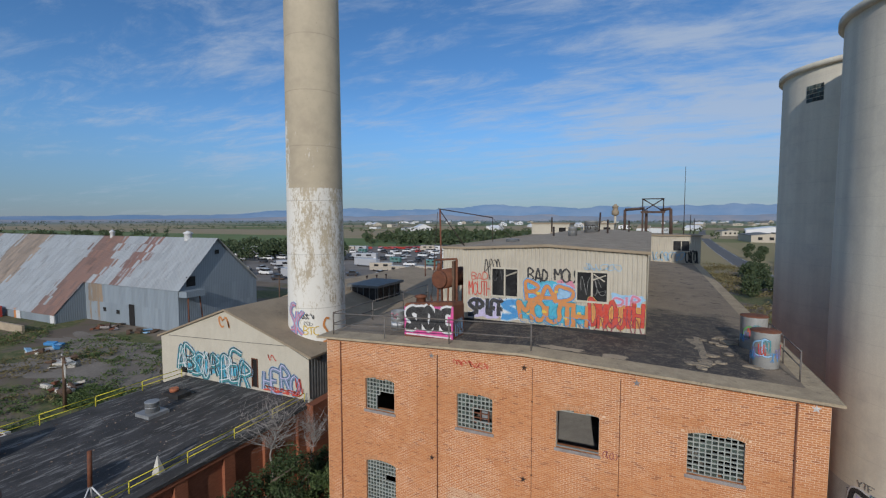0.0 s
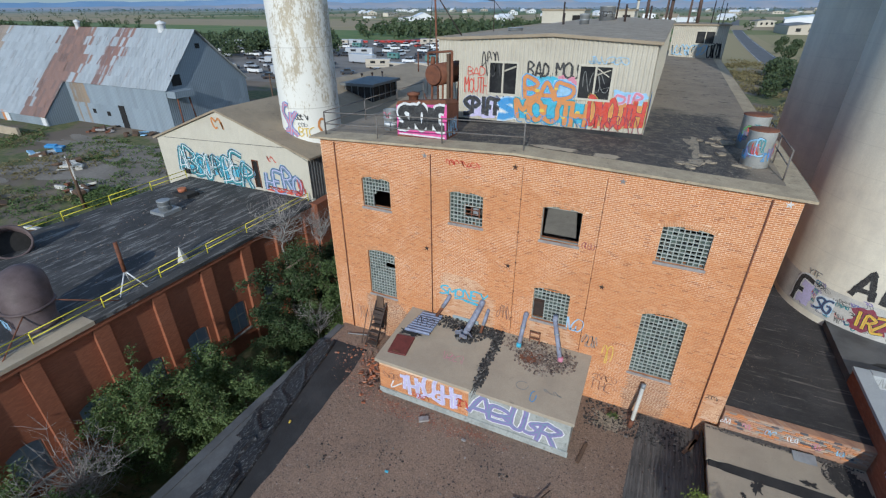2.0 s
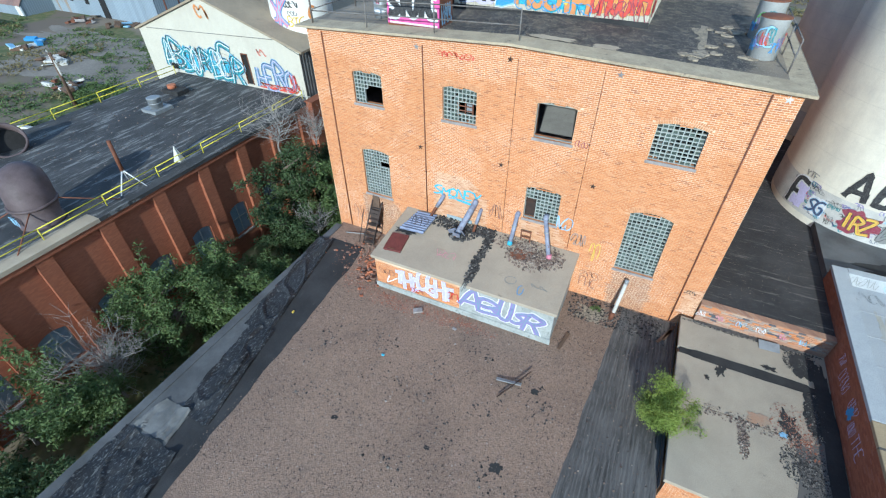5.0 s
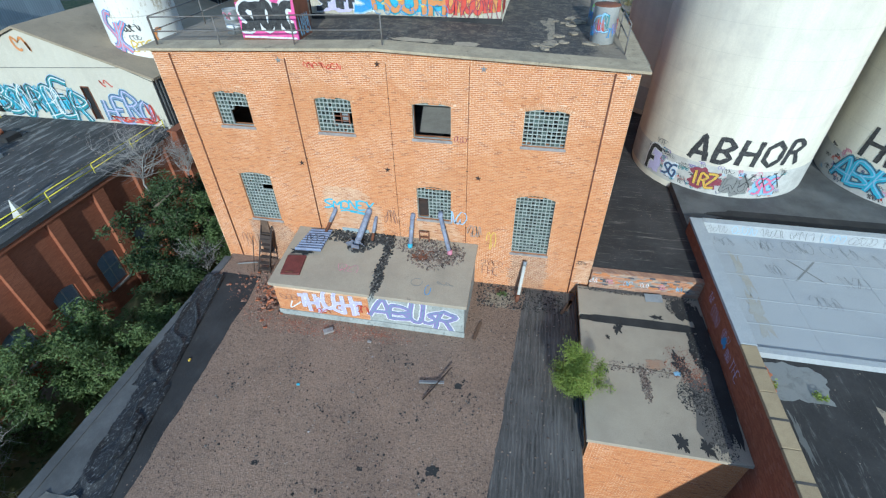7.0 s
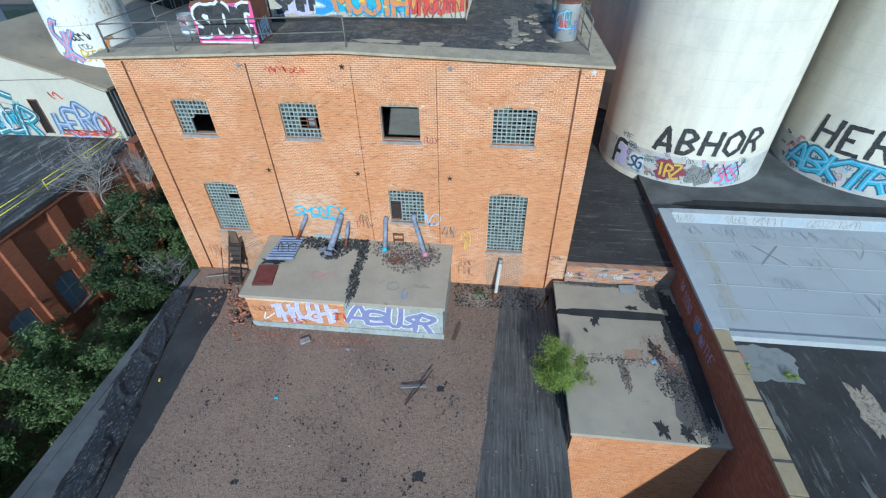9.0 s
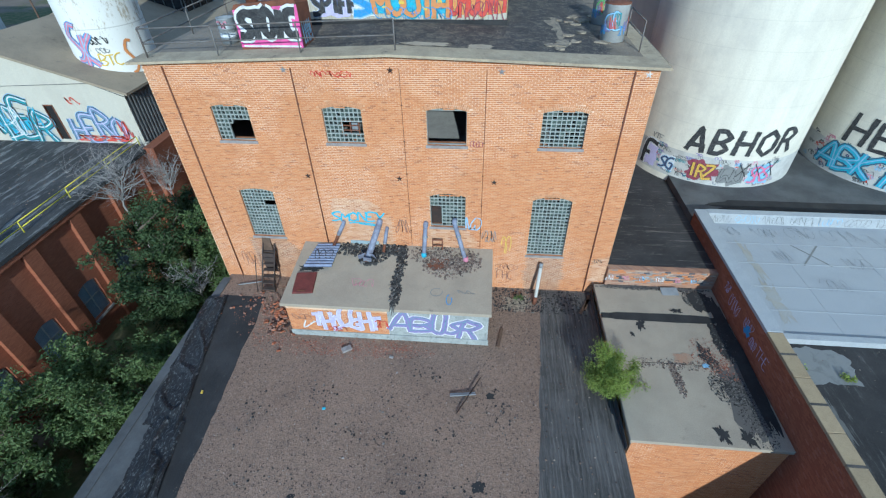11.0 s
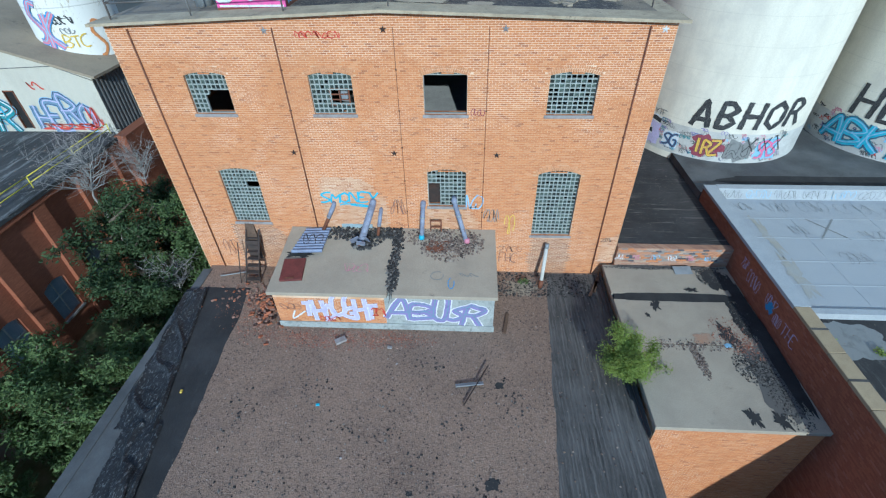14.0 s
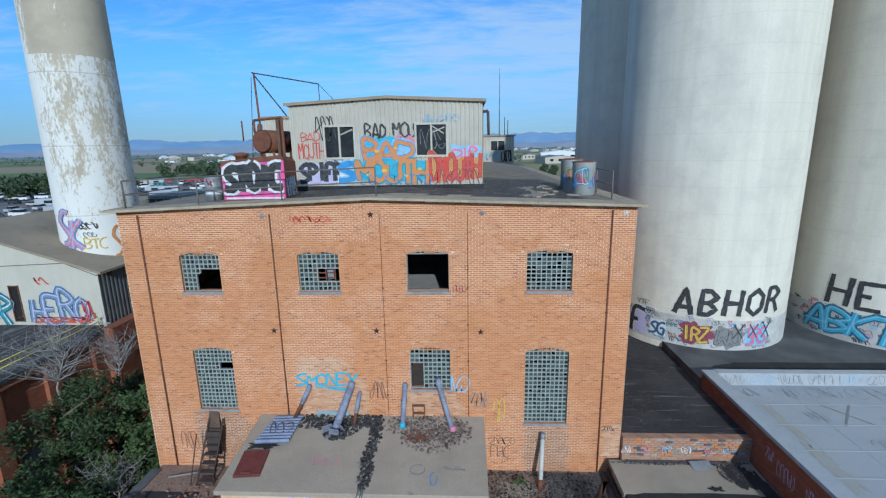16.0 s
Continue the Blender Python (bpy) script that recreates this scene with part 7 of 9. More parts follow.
wild("ABKTR", -3.5, 2.2, 2.35, 3.7, 0.006, "p_cyan", "p_navy", e1, 0.30, 461, b1, 1, shine="p_sky", halo="p_teal", jitter=0.2, label="cyan letters with dark rims")

# ---- chimney ----
CX, CY = -20.35, 13.2
ch = empty("chimney", "tall concrete chimney with flaking whitewash", "chimney", "", (CX, CY, -5.5))
bm = BM()
lathe(bm, [(2.34, -5.5), (2.25, 4), (2.12, 20), (1.95, 52), (1.6, 52)], 72, CX, CY)
part("shaft", bm, "stack", ch)
bc = lambda u, z, d: Vector((CX + (2.26 + d) * math.sin(u / 2.26), CY - (2.26 + d) * math.cos(u / 2.26), z))
wild("SK", -0.75, 0.45, 6.4, 8.1, 0.004, "p_rose", "p_blue", ch, 0.26, 501, bc, 1, shine="p_sky", jitter=0.25)
scrawl(0.35, 1.3, 7.4, 7.8, 0.010, "p_black", ch, 503, 4, 0.06, place=bc)
scrawl(0.6, 1.2, 6.9, 7.2, 0.010, "p_greyp", ch, 506, 3, 0.04, place=bc)
spray("BTC", 0.5, 1.7, 6.2, 6.8, 0.010, "p_yellowp", ch, 0.07, 504, bc, 1)
spray("S", 2.0, 2.5, 5.6, 7.2, 0.012, "p_orange", ch, 0.16, 505, bc, 1)

# ---- brick building across the alley ----
LX0, LX1, LY0, LY1, LZ = -30.9, -17.75, -46.0, 9.28, 1.8
left = empty("brick_hall", "long red-painted brick hall with a worn black roof", "building", "", (-24, -18, GZ))
LW = [(-19.95 + 2.95 * i) for i in range(9)]
bm = BM()
wall_with_openings(bm, LY0, LY1, GZ, lambda x: LZ, 0.0, 0.4, [(y - 0.68, y + 0.68, -4.1, -2.12, 0.22) for y in LW])
bmesh.ops.remove_doubles(bm, verts=bm.verts, dist=0.0005)
bmesh.ops.rotate(bm, verts=bm.verts, cent=(0, 0, 0), matrix=Matrix.Rotation(radians(90), 3, "Z"))
bmesh.ops.translate(bm, verts=bm.verts, vec=(LX1, 0, 0))
bmesh.ops.recalc_face_normals(bm, faces=bm.faces)
part("wall", bm, "brick_red", left, "dark red painted brick wall")
boxes("wall", "brick_red", left, (LX0, LX0 + 0.4, LY0, LY1, GZ, LZ), (LX0 + 0.41, LX1 - 0.41, LY0, LY0 + 0.4, GZ, LZ))
for i in range(18):
    y = -9.65 - 2.95 * 11 + 2.95 * i
    boxes("pilaster", "brick_red", left, (LX1 + 0.002, LX1 + 0.22, y - 0.36, y + 0.36, GZ, LZ - 0.25))
boxes("cornice", "brick_red", left, (LX1 + 0.003, LX1 + 0.26, LY0, LY1, LZ - 0.24, LZ - 0.002))
M["blue_glass"] = worn("dusty_pale_glass", (0.26, 0.33, 0.38), (0.19, 0.25, 0.29), (0.10, 0.12, 0.13), 1.6, rough=0.35, amount=0.4)
for y in LW:
    w = empty("window", "", "", "", (LX1, y, -4.1))
    w.parent, w.matrix_parent_inverse = left, left.matrix_basis.inverted()
    boxes("sash", "mortar", w, (LX1 - 0.24, LX1 - 0.16, y - 0.67, y - 0.61, -4.1, -1.92), (LX1 - 0.24, LX1 - 0.16, y + 0.61, y + 0.67, -4.1, -1.92), (LX1 - 0.24, LX1 - 0.16, y - 0.03, y + 0.03, -4.1, -1.92), (LX1 - 0.24, LX1 - 0.16, y - 0.6, y + 0.6, -3.0, -2.94))
    boxes("pane", "blue_glass", w, (LX1 - 0.21, LX1 - 0.19, y - 0.66, y + 0.66, -4.1, -1.92))
    boxes("sill", "sill", w, (LX1 - 0.35, LX1 + 0.08, y - 0.74, y + 0.74, -4.22, -4.102))
boxes("roof", "tar_hall", left, (LX0 - 0.1, LX1 + 0.05, LY0, LY1, LZ, LZ + 0.2), label="worn black tar roof with pale streaks")
boxes("eave", "concrete", left, (LX1 - 0.55, LX1 + 0.32, LY0, -6.9, LZ + 0.03, LZ + 0.235), label="pale concrete eave strip")
boxes("eave", "tar_hall", left, (LX1 - 0.35, LX1 + 0.32, -6.88, LY1 - 0.3, LZ + 0.03, LZ + 0.23), label="tarred eave strip")
TZ = LZ + 0.2
for k, (x0, x1, y0, y1, m) in enumerate(((-24.5, -23.2, -12, -8.5, "membrane_pale"), (-20.5, -19.0, -14, -10.5, "membrane_pale"))):
    stain(x0, x1, y0, y1, TZ + 0.006 + 0.002 * k, m, 600 + k, "tar patch on the worn black roof" if m == "felt_black" else "pale peeled patch on the black roof", 0.25)
pebbles("roof_grit", 900, -30, -18.2, -14, 9, TZ, 0.01, 0.04, "stones", 21, "grit and flakes on the black roof", "grit")
# yellow railings
railing([(LX1 - 0.35, y, TZ) for y in [-24 + 3.0 * i for i in range(12)]], 0.62, "yellow", "yellow pipe railing along the roof edge", "yellow railings", r=0.025)
railing([(LX0 + 0.15, y, TZ) for y in [-4 + 3.2 * i for i in range(5)]], 0.7, "yellow", "yellow pipe railing along the far roof edge", "yellow railings", r=0.028)
# blower duct, stays, mast, cone
bl = empty("exhaust_duct", "rusty round-topped exhaust duct held by steel stays", "duct", "", (-19.7, -8.1, TZ))
bm = BM()
prof = [(0.0, TZ - 0.02), (0.92, TZ - 0.02), (0.92, TZ + 0.14), (0.82, TZ + 0.16), (0.96, TZ + 0.95), (0.96, TZ + 1.8), (0.88, TZ + 2.15), (0.64, TZ + 2.45), (0.28, TZ + 2.62), (0.0, TZ + 2.65)]
lathe(bm, prof, 32, -19.7, -8.1)
for v in bm.verts:
    v.co.x -= 0.28 * max(0.0, v.co.z - TZ - 0.3)
    v.co.y += 0.20 * max(0.0, v.co.z - TZ - 0.3)
M["duct_steel"] = worn("purple_brown_steel", (0.13, 0.095, 0.095), (0.09, 0.065, 0.062), (0.30, 0.19, 0.12), 1.6, rough=0.6, amount=0.45)
part("body", bm, "duct_steel", bl)
bm = BM()
lathe(bm, [(0.96, TZ + 0.9), (1.03, TZ + 0.92), (1.03, TZ + 1.02), (0.96, TZ + 1.04)], 32, -19.87, -7.98)
part("flange", bm, "duct_steel", bl)
tubes("stay", "rust", bl, ((-19.6, -7.9, TZ + 1.25), (-17.9, -5.4, TZ + 0.1), 0.03), ((-19.6, -7.9, TZ + 1.25), (-18.0, -10.2, TZ), 0.03), ((-19.6, -7.9, TZ + 1.25), (-21.6, -9.6, TZ), 0.03))
scrawl(-20.1, -19.5, TZ + 0.3, TZ + 0.75, -9.05, "p_sky", bl, 611, 3, 0.06)
TIP = Matrix.Rotation(radians(48), 3, Vector((0.326, 0.945, 0)))
om = empty("open_pipe", "wide rusty open pipe end lying tipped over on the roof", "pipe", "", (-28.5, -4.7, TZ))
bm = BM()
lathe(bm, [(1.0, TZ - 0.02), (1.0, TZ + 0.65), (1.07, TZ + 0.67), (1.07, TZ + 0.75), (0.95, TZ + 0.75), (0.93, TZ + 0.02)], 32, -28.5, -4.7)
bmesh.ops.rotate(bm, verts=bm.verts, cent=(-28.5, -4.7, TZ + 0.75), matrix=TIP)
part("ring", bm, "duct_steel", om)
bm = BM()
lathe(bm, [(0.95, TZ + 0.1), (0.0, TZ + 0.1)], 32, -28.5, -4.7)
bmesh.ops.rotate(bm, verts=bm.verts, cent=(-28.5, -4.7, TZ + 0.75), matrix=TIP)
part("inside", bm, "dark", om)
ms = empty("roof_mast", "rusty pipe mast on a white tripod", "mast", "", (-19.0, -4.2, TZ))
tubes("mast", "rust", ms, ((-18.7, -4.3, TZ + 0.95), (-18.8, -4.2, TZ + 2.55), 0.1))
tubes("leg", "p_white", ms, ((-18.7, -4.3, TZ + 1.0), (-18.3, -5.1, TZ), 0.035))
tubes("leg", "p_white", ms, ((-18.7, -4.3, TZ + 1.0), (-17.9, -3.9, TZ), 0.035))
tubes("leg", "p_white", ms, ((-18.7, -4.3, TZ + 1.0), (-19.3, -3.9, TZ), 0.035))
bm = BM()
tube(bm, (-18.7, -1.2, TZ), (-18.65, -1.25, TZ + 0.9), 0.32, 0.03, seg=5)
single("sheet_cone", bm, "white_wash", "bent pale sheet standing on the roof", "metal sheet")
v = vent_drum(-25.9, 3.2, TZ + 0.2, 0.42, 0.7, "galvanised roof vent on a square curb")
boxes("curb", "steel_grey", v, (-26.6, -25.2, 2.5, 3.9, TZ - 0.01, TZ + 0.22))
bx = empty("curb_box", "low red-topped box on the black roof", "roof box", "", (-27.6, 6.0, TZ))
boxes("body", "felt_black", bx, (-28.2, -26.6, 5.5, 6.5, TZ - 0.01, TZ + 0.3))
tubes("stub", "brick_loose", bx, ((-27.7, 6.0, TZ + 0.3), (-27.7, 6.0, TZ + 0.55), 0.3), seg=12)
# lean gable end of brick where the hall meets the cream building
single_box("wall_link", "brick_red", "dark brick link wall in the shade of the alley", "wall", [(-17.59, -16.9, 8.5, 24, GZ, 2.1)])
boxes("post", "cream_wall", left, (LX1 + 0.02, LX1 + 0.2, 8.9, 9.2, 0.0, 2.2))

# ---- cream gabled building ----
cream = empty("gabled_building", "cream sheet-metal building with a low gable and graffiti", "building", "", (-26, 9.3, GZ))
GX0, GX1, GR = -33.87, -17.9, -26.10
gz = lambda x: 5.05 + (7.8 - 5.05) * (x - GX0) / (GR - GX0) if x < GR else 7.8 + (5.2 - 7.8) * (x - GR) / (GX1 - GR)
bm = BM()
ribbed(bm, GX0, GX1, 1.0, gz, 9.3, pitch=0.6, depth=0.012, holes=[(-23.38, -22.85, 2.2, 4.35)])
part("gable_wall", bm, "cream_wall", cream)
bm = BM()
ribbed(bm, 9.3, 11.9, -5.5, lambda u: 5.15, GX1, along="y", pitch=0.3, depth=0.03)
# side wall much darker than the cream gable: its shade is in the colour
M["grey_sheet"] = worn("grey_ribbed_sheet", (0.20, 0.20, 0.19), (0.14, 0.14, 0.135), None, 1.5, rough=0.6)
part("side_wall", bm, "grey_sheet", cream, "grey ribbed side wall with shade in its colour")
boxes("side_wall", "cream_wall", cream, (GX0 + 0.002, GX0 + 0.15, 9.35, 30, GZ, 4.8), label="cream side wall")
bm = BM()
prism(bm, [(GX0 - 0.3, 4.95), (GR, 7.83), (GX1 + 0.35, 5.1), (GX1 + 0.35, 5.25), (GR, 7.98), (GX0 - 0.3, 5.1)], 9.1, 30)
part("roof", bm, "roof_brown", cream, "brown-grey felt roof")
boxes("door", "dark", cream, (-23.38, -22.85, 9.36, 9.42, 2.2, 4.35))
boxes("door_frame", "rust", cream, (-23.43, -23.38, 9.24, 9.34, 2.2, 4.4), (-22.85, -22.80, 9.24, 9.34, 2.2, 4.4), (-23.43, -22.80, 9.24, 9.34, 4.36, 4.42))
gy = 9.27
blob(-31.3, -24.3, 2.5, 3.7, gy, "p_cyan", cream, 620, rag=0.3)
wild("ABSORBER", -31.9, -23.7, 2.3, 3.95, gy - 0.004, "p_teal", "p_black", cream, 0.30, 621, shine="p_white", halo="p_sky", jitter=0.3, label="teal wild-style letters on pale blue")
for k in range(9):
    scrawl(-31.63 + k * 0.88, -30.78 + k * 0.88, 2.4, 4.3, gy - 0.03, ("p_white", "p_black", "p_cyan")[k % 3], cream, 630 + k, 2, 0.06)
wild("HERO", -22.35, -18.75, 2.25, 3.75, gy - 0.004, "p_slate", "p_navy", cream, 0.26, 645, halo="p_sky", shine="p_lilac", jitter=0.2, label="slate-blue letters with dark rims and red feet")
for k in range(4):
    blob(-22.25 + k * 0.92, -21.5 + k * 0.92, 2.12, 2.28, gy - 0.022, "p_red", cream, 646 + k, rag=0.3, n=20)
scrawl(-22.42, -18.56, 2.28, 2.5, gy - 0.03, "p_red", cream, 641, 6, 0.08)
scrawl(-19.09, -18.48, 2.4, 3.5, gy - 0.03, "p_red", cream, 642, 3, 0.06)
scrawl(-26.74, -25.77, 6.5, 7.3, gy - 0.004, "p_orange", cream, 643, 2, 0.16)
scrawl(-21.72, -21.02, 4.5, 4.9, gy - 0.004, "p_red", cream, 644, 2, 0.08)
tubes("gutter_line", "grey_sheet", cream, ((GX0 + 1.0, 9.25, 5.2), (-19.79, 9.25, 5.75), 0.02), ((-19.79, 9.25, 5.75), (GX1, 9.25, 5.0), 0.02))
boxes("hatch", "dark", cream, (-31.42, -30.68, 9.24, 9.29, 2.25, 2.7))
vs2 = empty("roof_stack", "dark iron stack with a bent cowl on the cream roof", "stack", "", (-23.46, 14.0, 6.8))
tubes("pipe", "black_metal", vs2, ((-23.46, 14.0, 6.5), (-23.46, 14.0, 9.4), 0.2), ((-23.46, 14.0, 8.9), (-23.46, 14.0, 9.1), 0.3), ((-23.46, 14.0, 9.6), (-23.59, 13.9, 9.8), 0.32, 0.2), seg=12)
for k, y in enumerate((40, 41.5, 43)):
    e = empty("roof_stack", "short dark vent stacks on the far shed roof", "stack", "far stacks", (-33.6 + k * 0.7, y, 5.6))
    tubes("pipe", "black_metal", e, ((-33.6 + k * 0.7, y, 4), (-33.6 + k * 0.7, y, 6.5), 0.1), ((-33.6 + k * 0.7, y, 6.5), (-33.6 + k * 0.7, y, 6.7), 0.17), seg=10)
# grey hipped hall behind the chimney, with a monitor
hall = empty("grey_hall", "low hall with a wide grey felt roof behind the chimney", "building", "", (-22, 36, GZ))
bm = BM()
prism(bm, [(-46, 2.6), (-36, 6.3), (-13.5, 3.4), (-13.5, GZ), (-46, GZ)], 30.1, 58)
part("body", bm, "roof_brown", hall)
mon = empty("roof_monitor", "dark glazed monitor on the grey hall roof", "roof monitor", "", (-24, 26, 6))
boxes("body", "window_dark", mon, (-24.6, -21.4, 23.6, 28.4, 5.4, 7.9))
boxes("roof", "grey_sheet", mon, (-24.9, -21.1, 23.3, 28.7, 7.9, 8.15))
for i in range(5):
    boxes("mullion", "grey_sheet", mon, (-21.39, -21.33, 23.7 + i * 1.1, 23.8 + i * 1.1, 6.2, 7.9))
    boxes("mullion", "grey_sheet", mon, (-24.5 + i * 0.74, -24.42 + i * 0.74, 23.53, 23.59, 5.9, 7.9))


# ---- trees ----
def leaf_mat(name, a, b):
    k = Mat(name, 0.6)
    r = k.island()
    c = k.mix(r, a, b)
    c = k.mix(k.ramp(k.noise(1.2, 4, 0.6), 0.35, 0.7, 0, 0.6), c, tuple(x * 0.45 for x in a))
    k.b.inputs["Subsurface Weight"].default_value = 0.0
    tr = k.n.new("ShaderNodeBsdfTranslucent")
    mx = k.n.new("ShaderNodeMixShader")
    mx.inputs[0].default_value = 0.28
    k.l.new(c, tr.inputs["Color"])
    out = k.n["Material Output"]
    k.l.new(k.b.outputs[0], mx.inputs[1]), k.l.new(tr.outputs[0], mx.inputs[2]), k.l.new(mx.outputs[0], out.inputs["Surface"])
    return k.done(c)


# alley elms: lighter leaf where sunlit, darker copy for shade, set by colour
M["leaf"] = leaf_mat("elm_leaves", (0.088, 0.138, 0.044), (0.19, 0.25, 0.092))
M["leaf_dark"] = leaf_mat("dark_leaves", (0.052, 0.088, 0.034), (0.11, 0.152, 0.06))
M["leaf_lime"] = leaf_mat("lime_leaves", (0.22, 0.29, 0.05), (0.32, 0.38, 0.09))
M["leaf_far"] = leaf_mat("far_leaves", (0.075, 0.11, 0.05), (0.12, 0.15, 0.075))
M["bark"] = worn("grey_bark", (0.16, 0.125, 0.095), (0.10, 0.08, 0.06), grain=12)
M["deadwood"] = worn("dead_grey_twigs", (0.40, 0.365, 0.335), (0.29, 0.26, 0.235), grain=12)


def limb_path(rnd, a, d, length, steps, bendy):
    pts = [Vector(a)]
    d = Vector(d).normalized()
    for _ in range(steps):
        d = (d + Vector((rnd.uniform(-1, 1), rnd.uniform(-1, 1), rnd.uniform(-0.4, 0.7))) * bendy).normalized()
        pts.append(pts[-1] + d * length / steps)
    return pts


def grow(rnd, base, h, spread, limbs, r0, bendy=0.25, twigs=4, up=0.9):
    """A trunk, its limbs and twigs as lists of (points, radius at the start, at the end)."""
    out = []
    trunk = limb_path(rnd, base, (rnd.uniform(-0.15, 0.15), rnd.uniform(-0.15, 0.15), 1), h * 0.75, 6, bendy * 0.4)
    out.append((trunk, r0, r0 * 0.35))
    tips = [trunk[-1]]
    for i in range(limbs):
        k = rnd.randint(1, 6)
        a = rnd.uniform(0, math.tau)
        pts = limb_path(rnd, trunk[k], (math.cos(a), math.sin(a), up * rnd.uniform(0.3, 1.1)), spread * rnd.uniform(0.6, 1.1), 5, bendy)
        out.append((pts, r0 * 0.45, r0 * 0.12))
        tips += pts[2:]
        for j in range(twigs):
            q = rnd.choice(pts[1:])
            t = limb_path(rnd, q, (rnd.uniform(-1, 1), rnd.uniform(-1, 1), rnd.uniform(-0.2, 1)), spread * rnd.uniform(0.2, 0.5), 3, bendy * 1.3)
            out.append((t, r0 * 0.14, r0 * 0.05))
            tips += t[1:]
    return out, tips


def wood_mesh(bm, paths, seg=6):
    for pts, ra, rb in paths:
        n = len(pts) - 1
        prev = None
        for i, p in enumerate(pts):
            d = (pts[min(i + 1, n)] - pts[max(i - 1, 0)]).normalized()
            q = d.to_track_quat("Z", "Y").to_matrix()
            r = ra + (rb - ra) * i / n
            ring = [bm.verts.new(p + q @ Vector((r * math.cos(k * math.tau / seg), r * math.sin(k * math.tau / seg), 0))) for k in range(seg)]
            if prev:
                for k in range(seg):
                    bm.faces.new((prev[k], prev[(k + 1) % seg], ring[(k + 1) % seg], ring[k])).smooth = True
            prev = ring


def leaves_mesh(name, tips, per, radius, size, mat, seed, flat=0.8):
    """Small folded leaves in loose sprays round the twig ends."""
    rnd = np.random.RandomState(seed)
    T = np.array([tuple(t) for t in tips])
    n = len(T) * per
    c = np.repeat(T, per, 0)
    d = rnd.normal(0, 1, (n, 3))
    d /= np.linalg.norm(d, axis=1)[:, None]
    c = c + d * (radius * rnd.rand(n) ** 0.8)[:, None] * np.array([1, 1, flat])
    u = rnd.normal(0, 1, (n, 3))
    u[:, 2] *= 0.6
    u /= np.linalg.norm(u, axis=1)[:, None]
    w = np.cross(u, rnd.normal(0, 1, (n, 3)))
    w /= np.linalg.norm(w, axis=1)[:, None] + 1e-9
    s = (size * rnd.uniform(0.6, 1.4, n))[:, None]
    nn = np.cross(u, w)
    V = np.stack([c - u * s, c + w * s * 0.42 + nn * s * 0.16, c + u * s, c - w * s * 0.42 + nn * s * 0.16], 1).reshape(-1, 3)
    k = np.arange(n)[:, None] * 4
    F = np.concatenate([k + np.array([0, 1, 2]), k + np.array([0, 2, 3])], 1).reshape(-1, 3)
    me = bpy.data.meshes.new(name)
    me.from_pydata(V.tolist(), [], F.tolist())
    me.materials.append(M[mat])
    return me


def tree(x, y, z, h, spread, seed, mat, label, per=26, size=0.11, limbs=11, r0=0.14, rad=0.5, group="alley trees", name="tree", up=0.9):
    rnd = random.Random(seed)
    e = empty(name, label, "tree", group, (x, y, z))
    paths, tips = grow(rnd, (x, y, z - 0.05), h, spread, limbs, r0, up=up, twigs=9)
    bm = BM()
    wood_mesh(bm, paths)
    part("trunk", bm, "bark", e)
    ob = new("crown", leaves_mesh("crown", tips, max(8, int(per * 1.0)), rad * 0.80, size * 0.70, mat, seed))
    ob.parent, ob.matrix_parent_inverse = e, e.matrix_basis.inverted()
    return e


ELM = "leafy green elm growing in the narrow alley"
tree(-14.4, 2.4, GZ, 7.8, 2.8, 1, "leaf_dark", ELM, 34, 0.13, 13, 0.2, 0.55)
tree(-10.9, 3.4, GZ, 7.4, 2.2, 2, "leaf", ELM, 32, 0.13, 12, 0.17, 0.55)
tree(-12.6, 0.4, GZ, 5.2, 2.2, 3, "leaf_dark", ELM, 32, 0.12, 12, 0.15, 0.5)
tree(-14.6, -4.6, GZ, 5.0, 2.4, 4, "leaf", ELM, 34, 0.12, 13, 0.15, 0.5)
tree(-12.4, -6.4, GZ, 4.6, 2.3, 5, "leaf", ELM, 34, 0.12, 13, 0.14, 0.5)
tree(-15.2, -8.4, GZ, 5.2, 2.2, 6, "leaf", ELM, 32, 0.12, 12, 0.14, 0.5)
tree(-11.0, -3.0, GZ, 4.2, 1.7, 7, "leaf", ELM, 30, 0.12, 10, 0.12, 0.45)
tree(-13.6, -13.2, GZ, 4.6, 2.4, 8, "leaf", ELM, 34, 0.12, 13, 0.14, 0.5)
tree(-11.5, -16.5, GZ, 4.2, 2.2, 9, "leaf_dark", ELM, 32, 0.12, 12, 0.13, 0.5)
tree(-15.8, -17.0, GZ, 4.6, 2.2, 10, "leaf", ELM, 30, 0.12, 12, 0.13, 0.5)
tree(-10.6, 7.5, GZ, 6.0, 2.0, 12, "leaf_dark", ELM, 30, 0.13, 11, 0.14, 0.5)
tree(-14.4, 6.0, GZ, 5.6, 2.0, 13, "leaf_dark", ELM, 30, 0.13, 11, 0.14, 0.5)
tree(-13.0, -21.5, GZ, 4.4, 2.4, 14, "leaf", ELM, 30, 0.12, 12, 0.13, 0.5)
# weeds on the alley floor
rw = random.Random(9)
pts = [Vector((rw.uniform(-17, -9), rw.uniform(-24, 8), GZ + rw.uniform(0.1, 0.7))) for _ in range(220)]
tagged(new("weeds", leaves_mesh("weeds", pts, 14, 0.45, 0.11, "leaf_dark", 77, 0.5)), "rank green weeds on the alley floor", "weeds", kind="stuff")
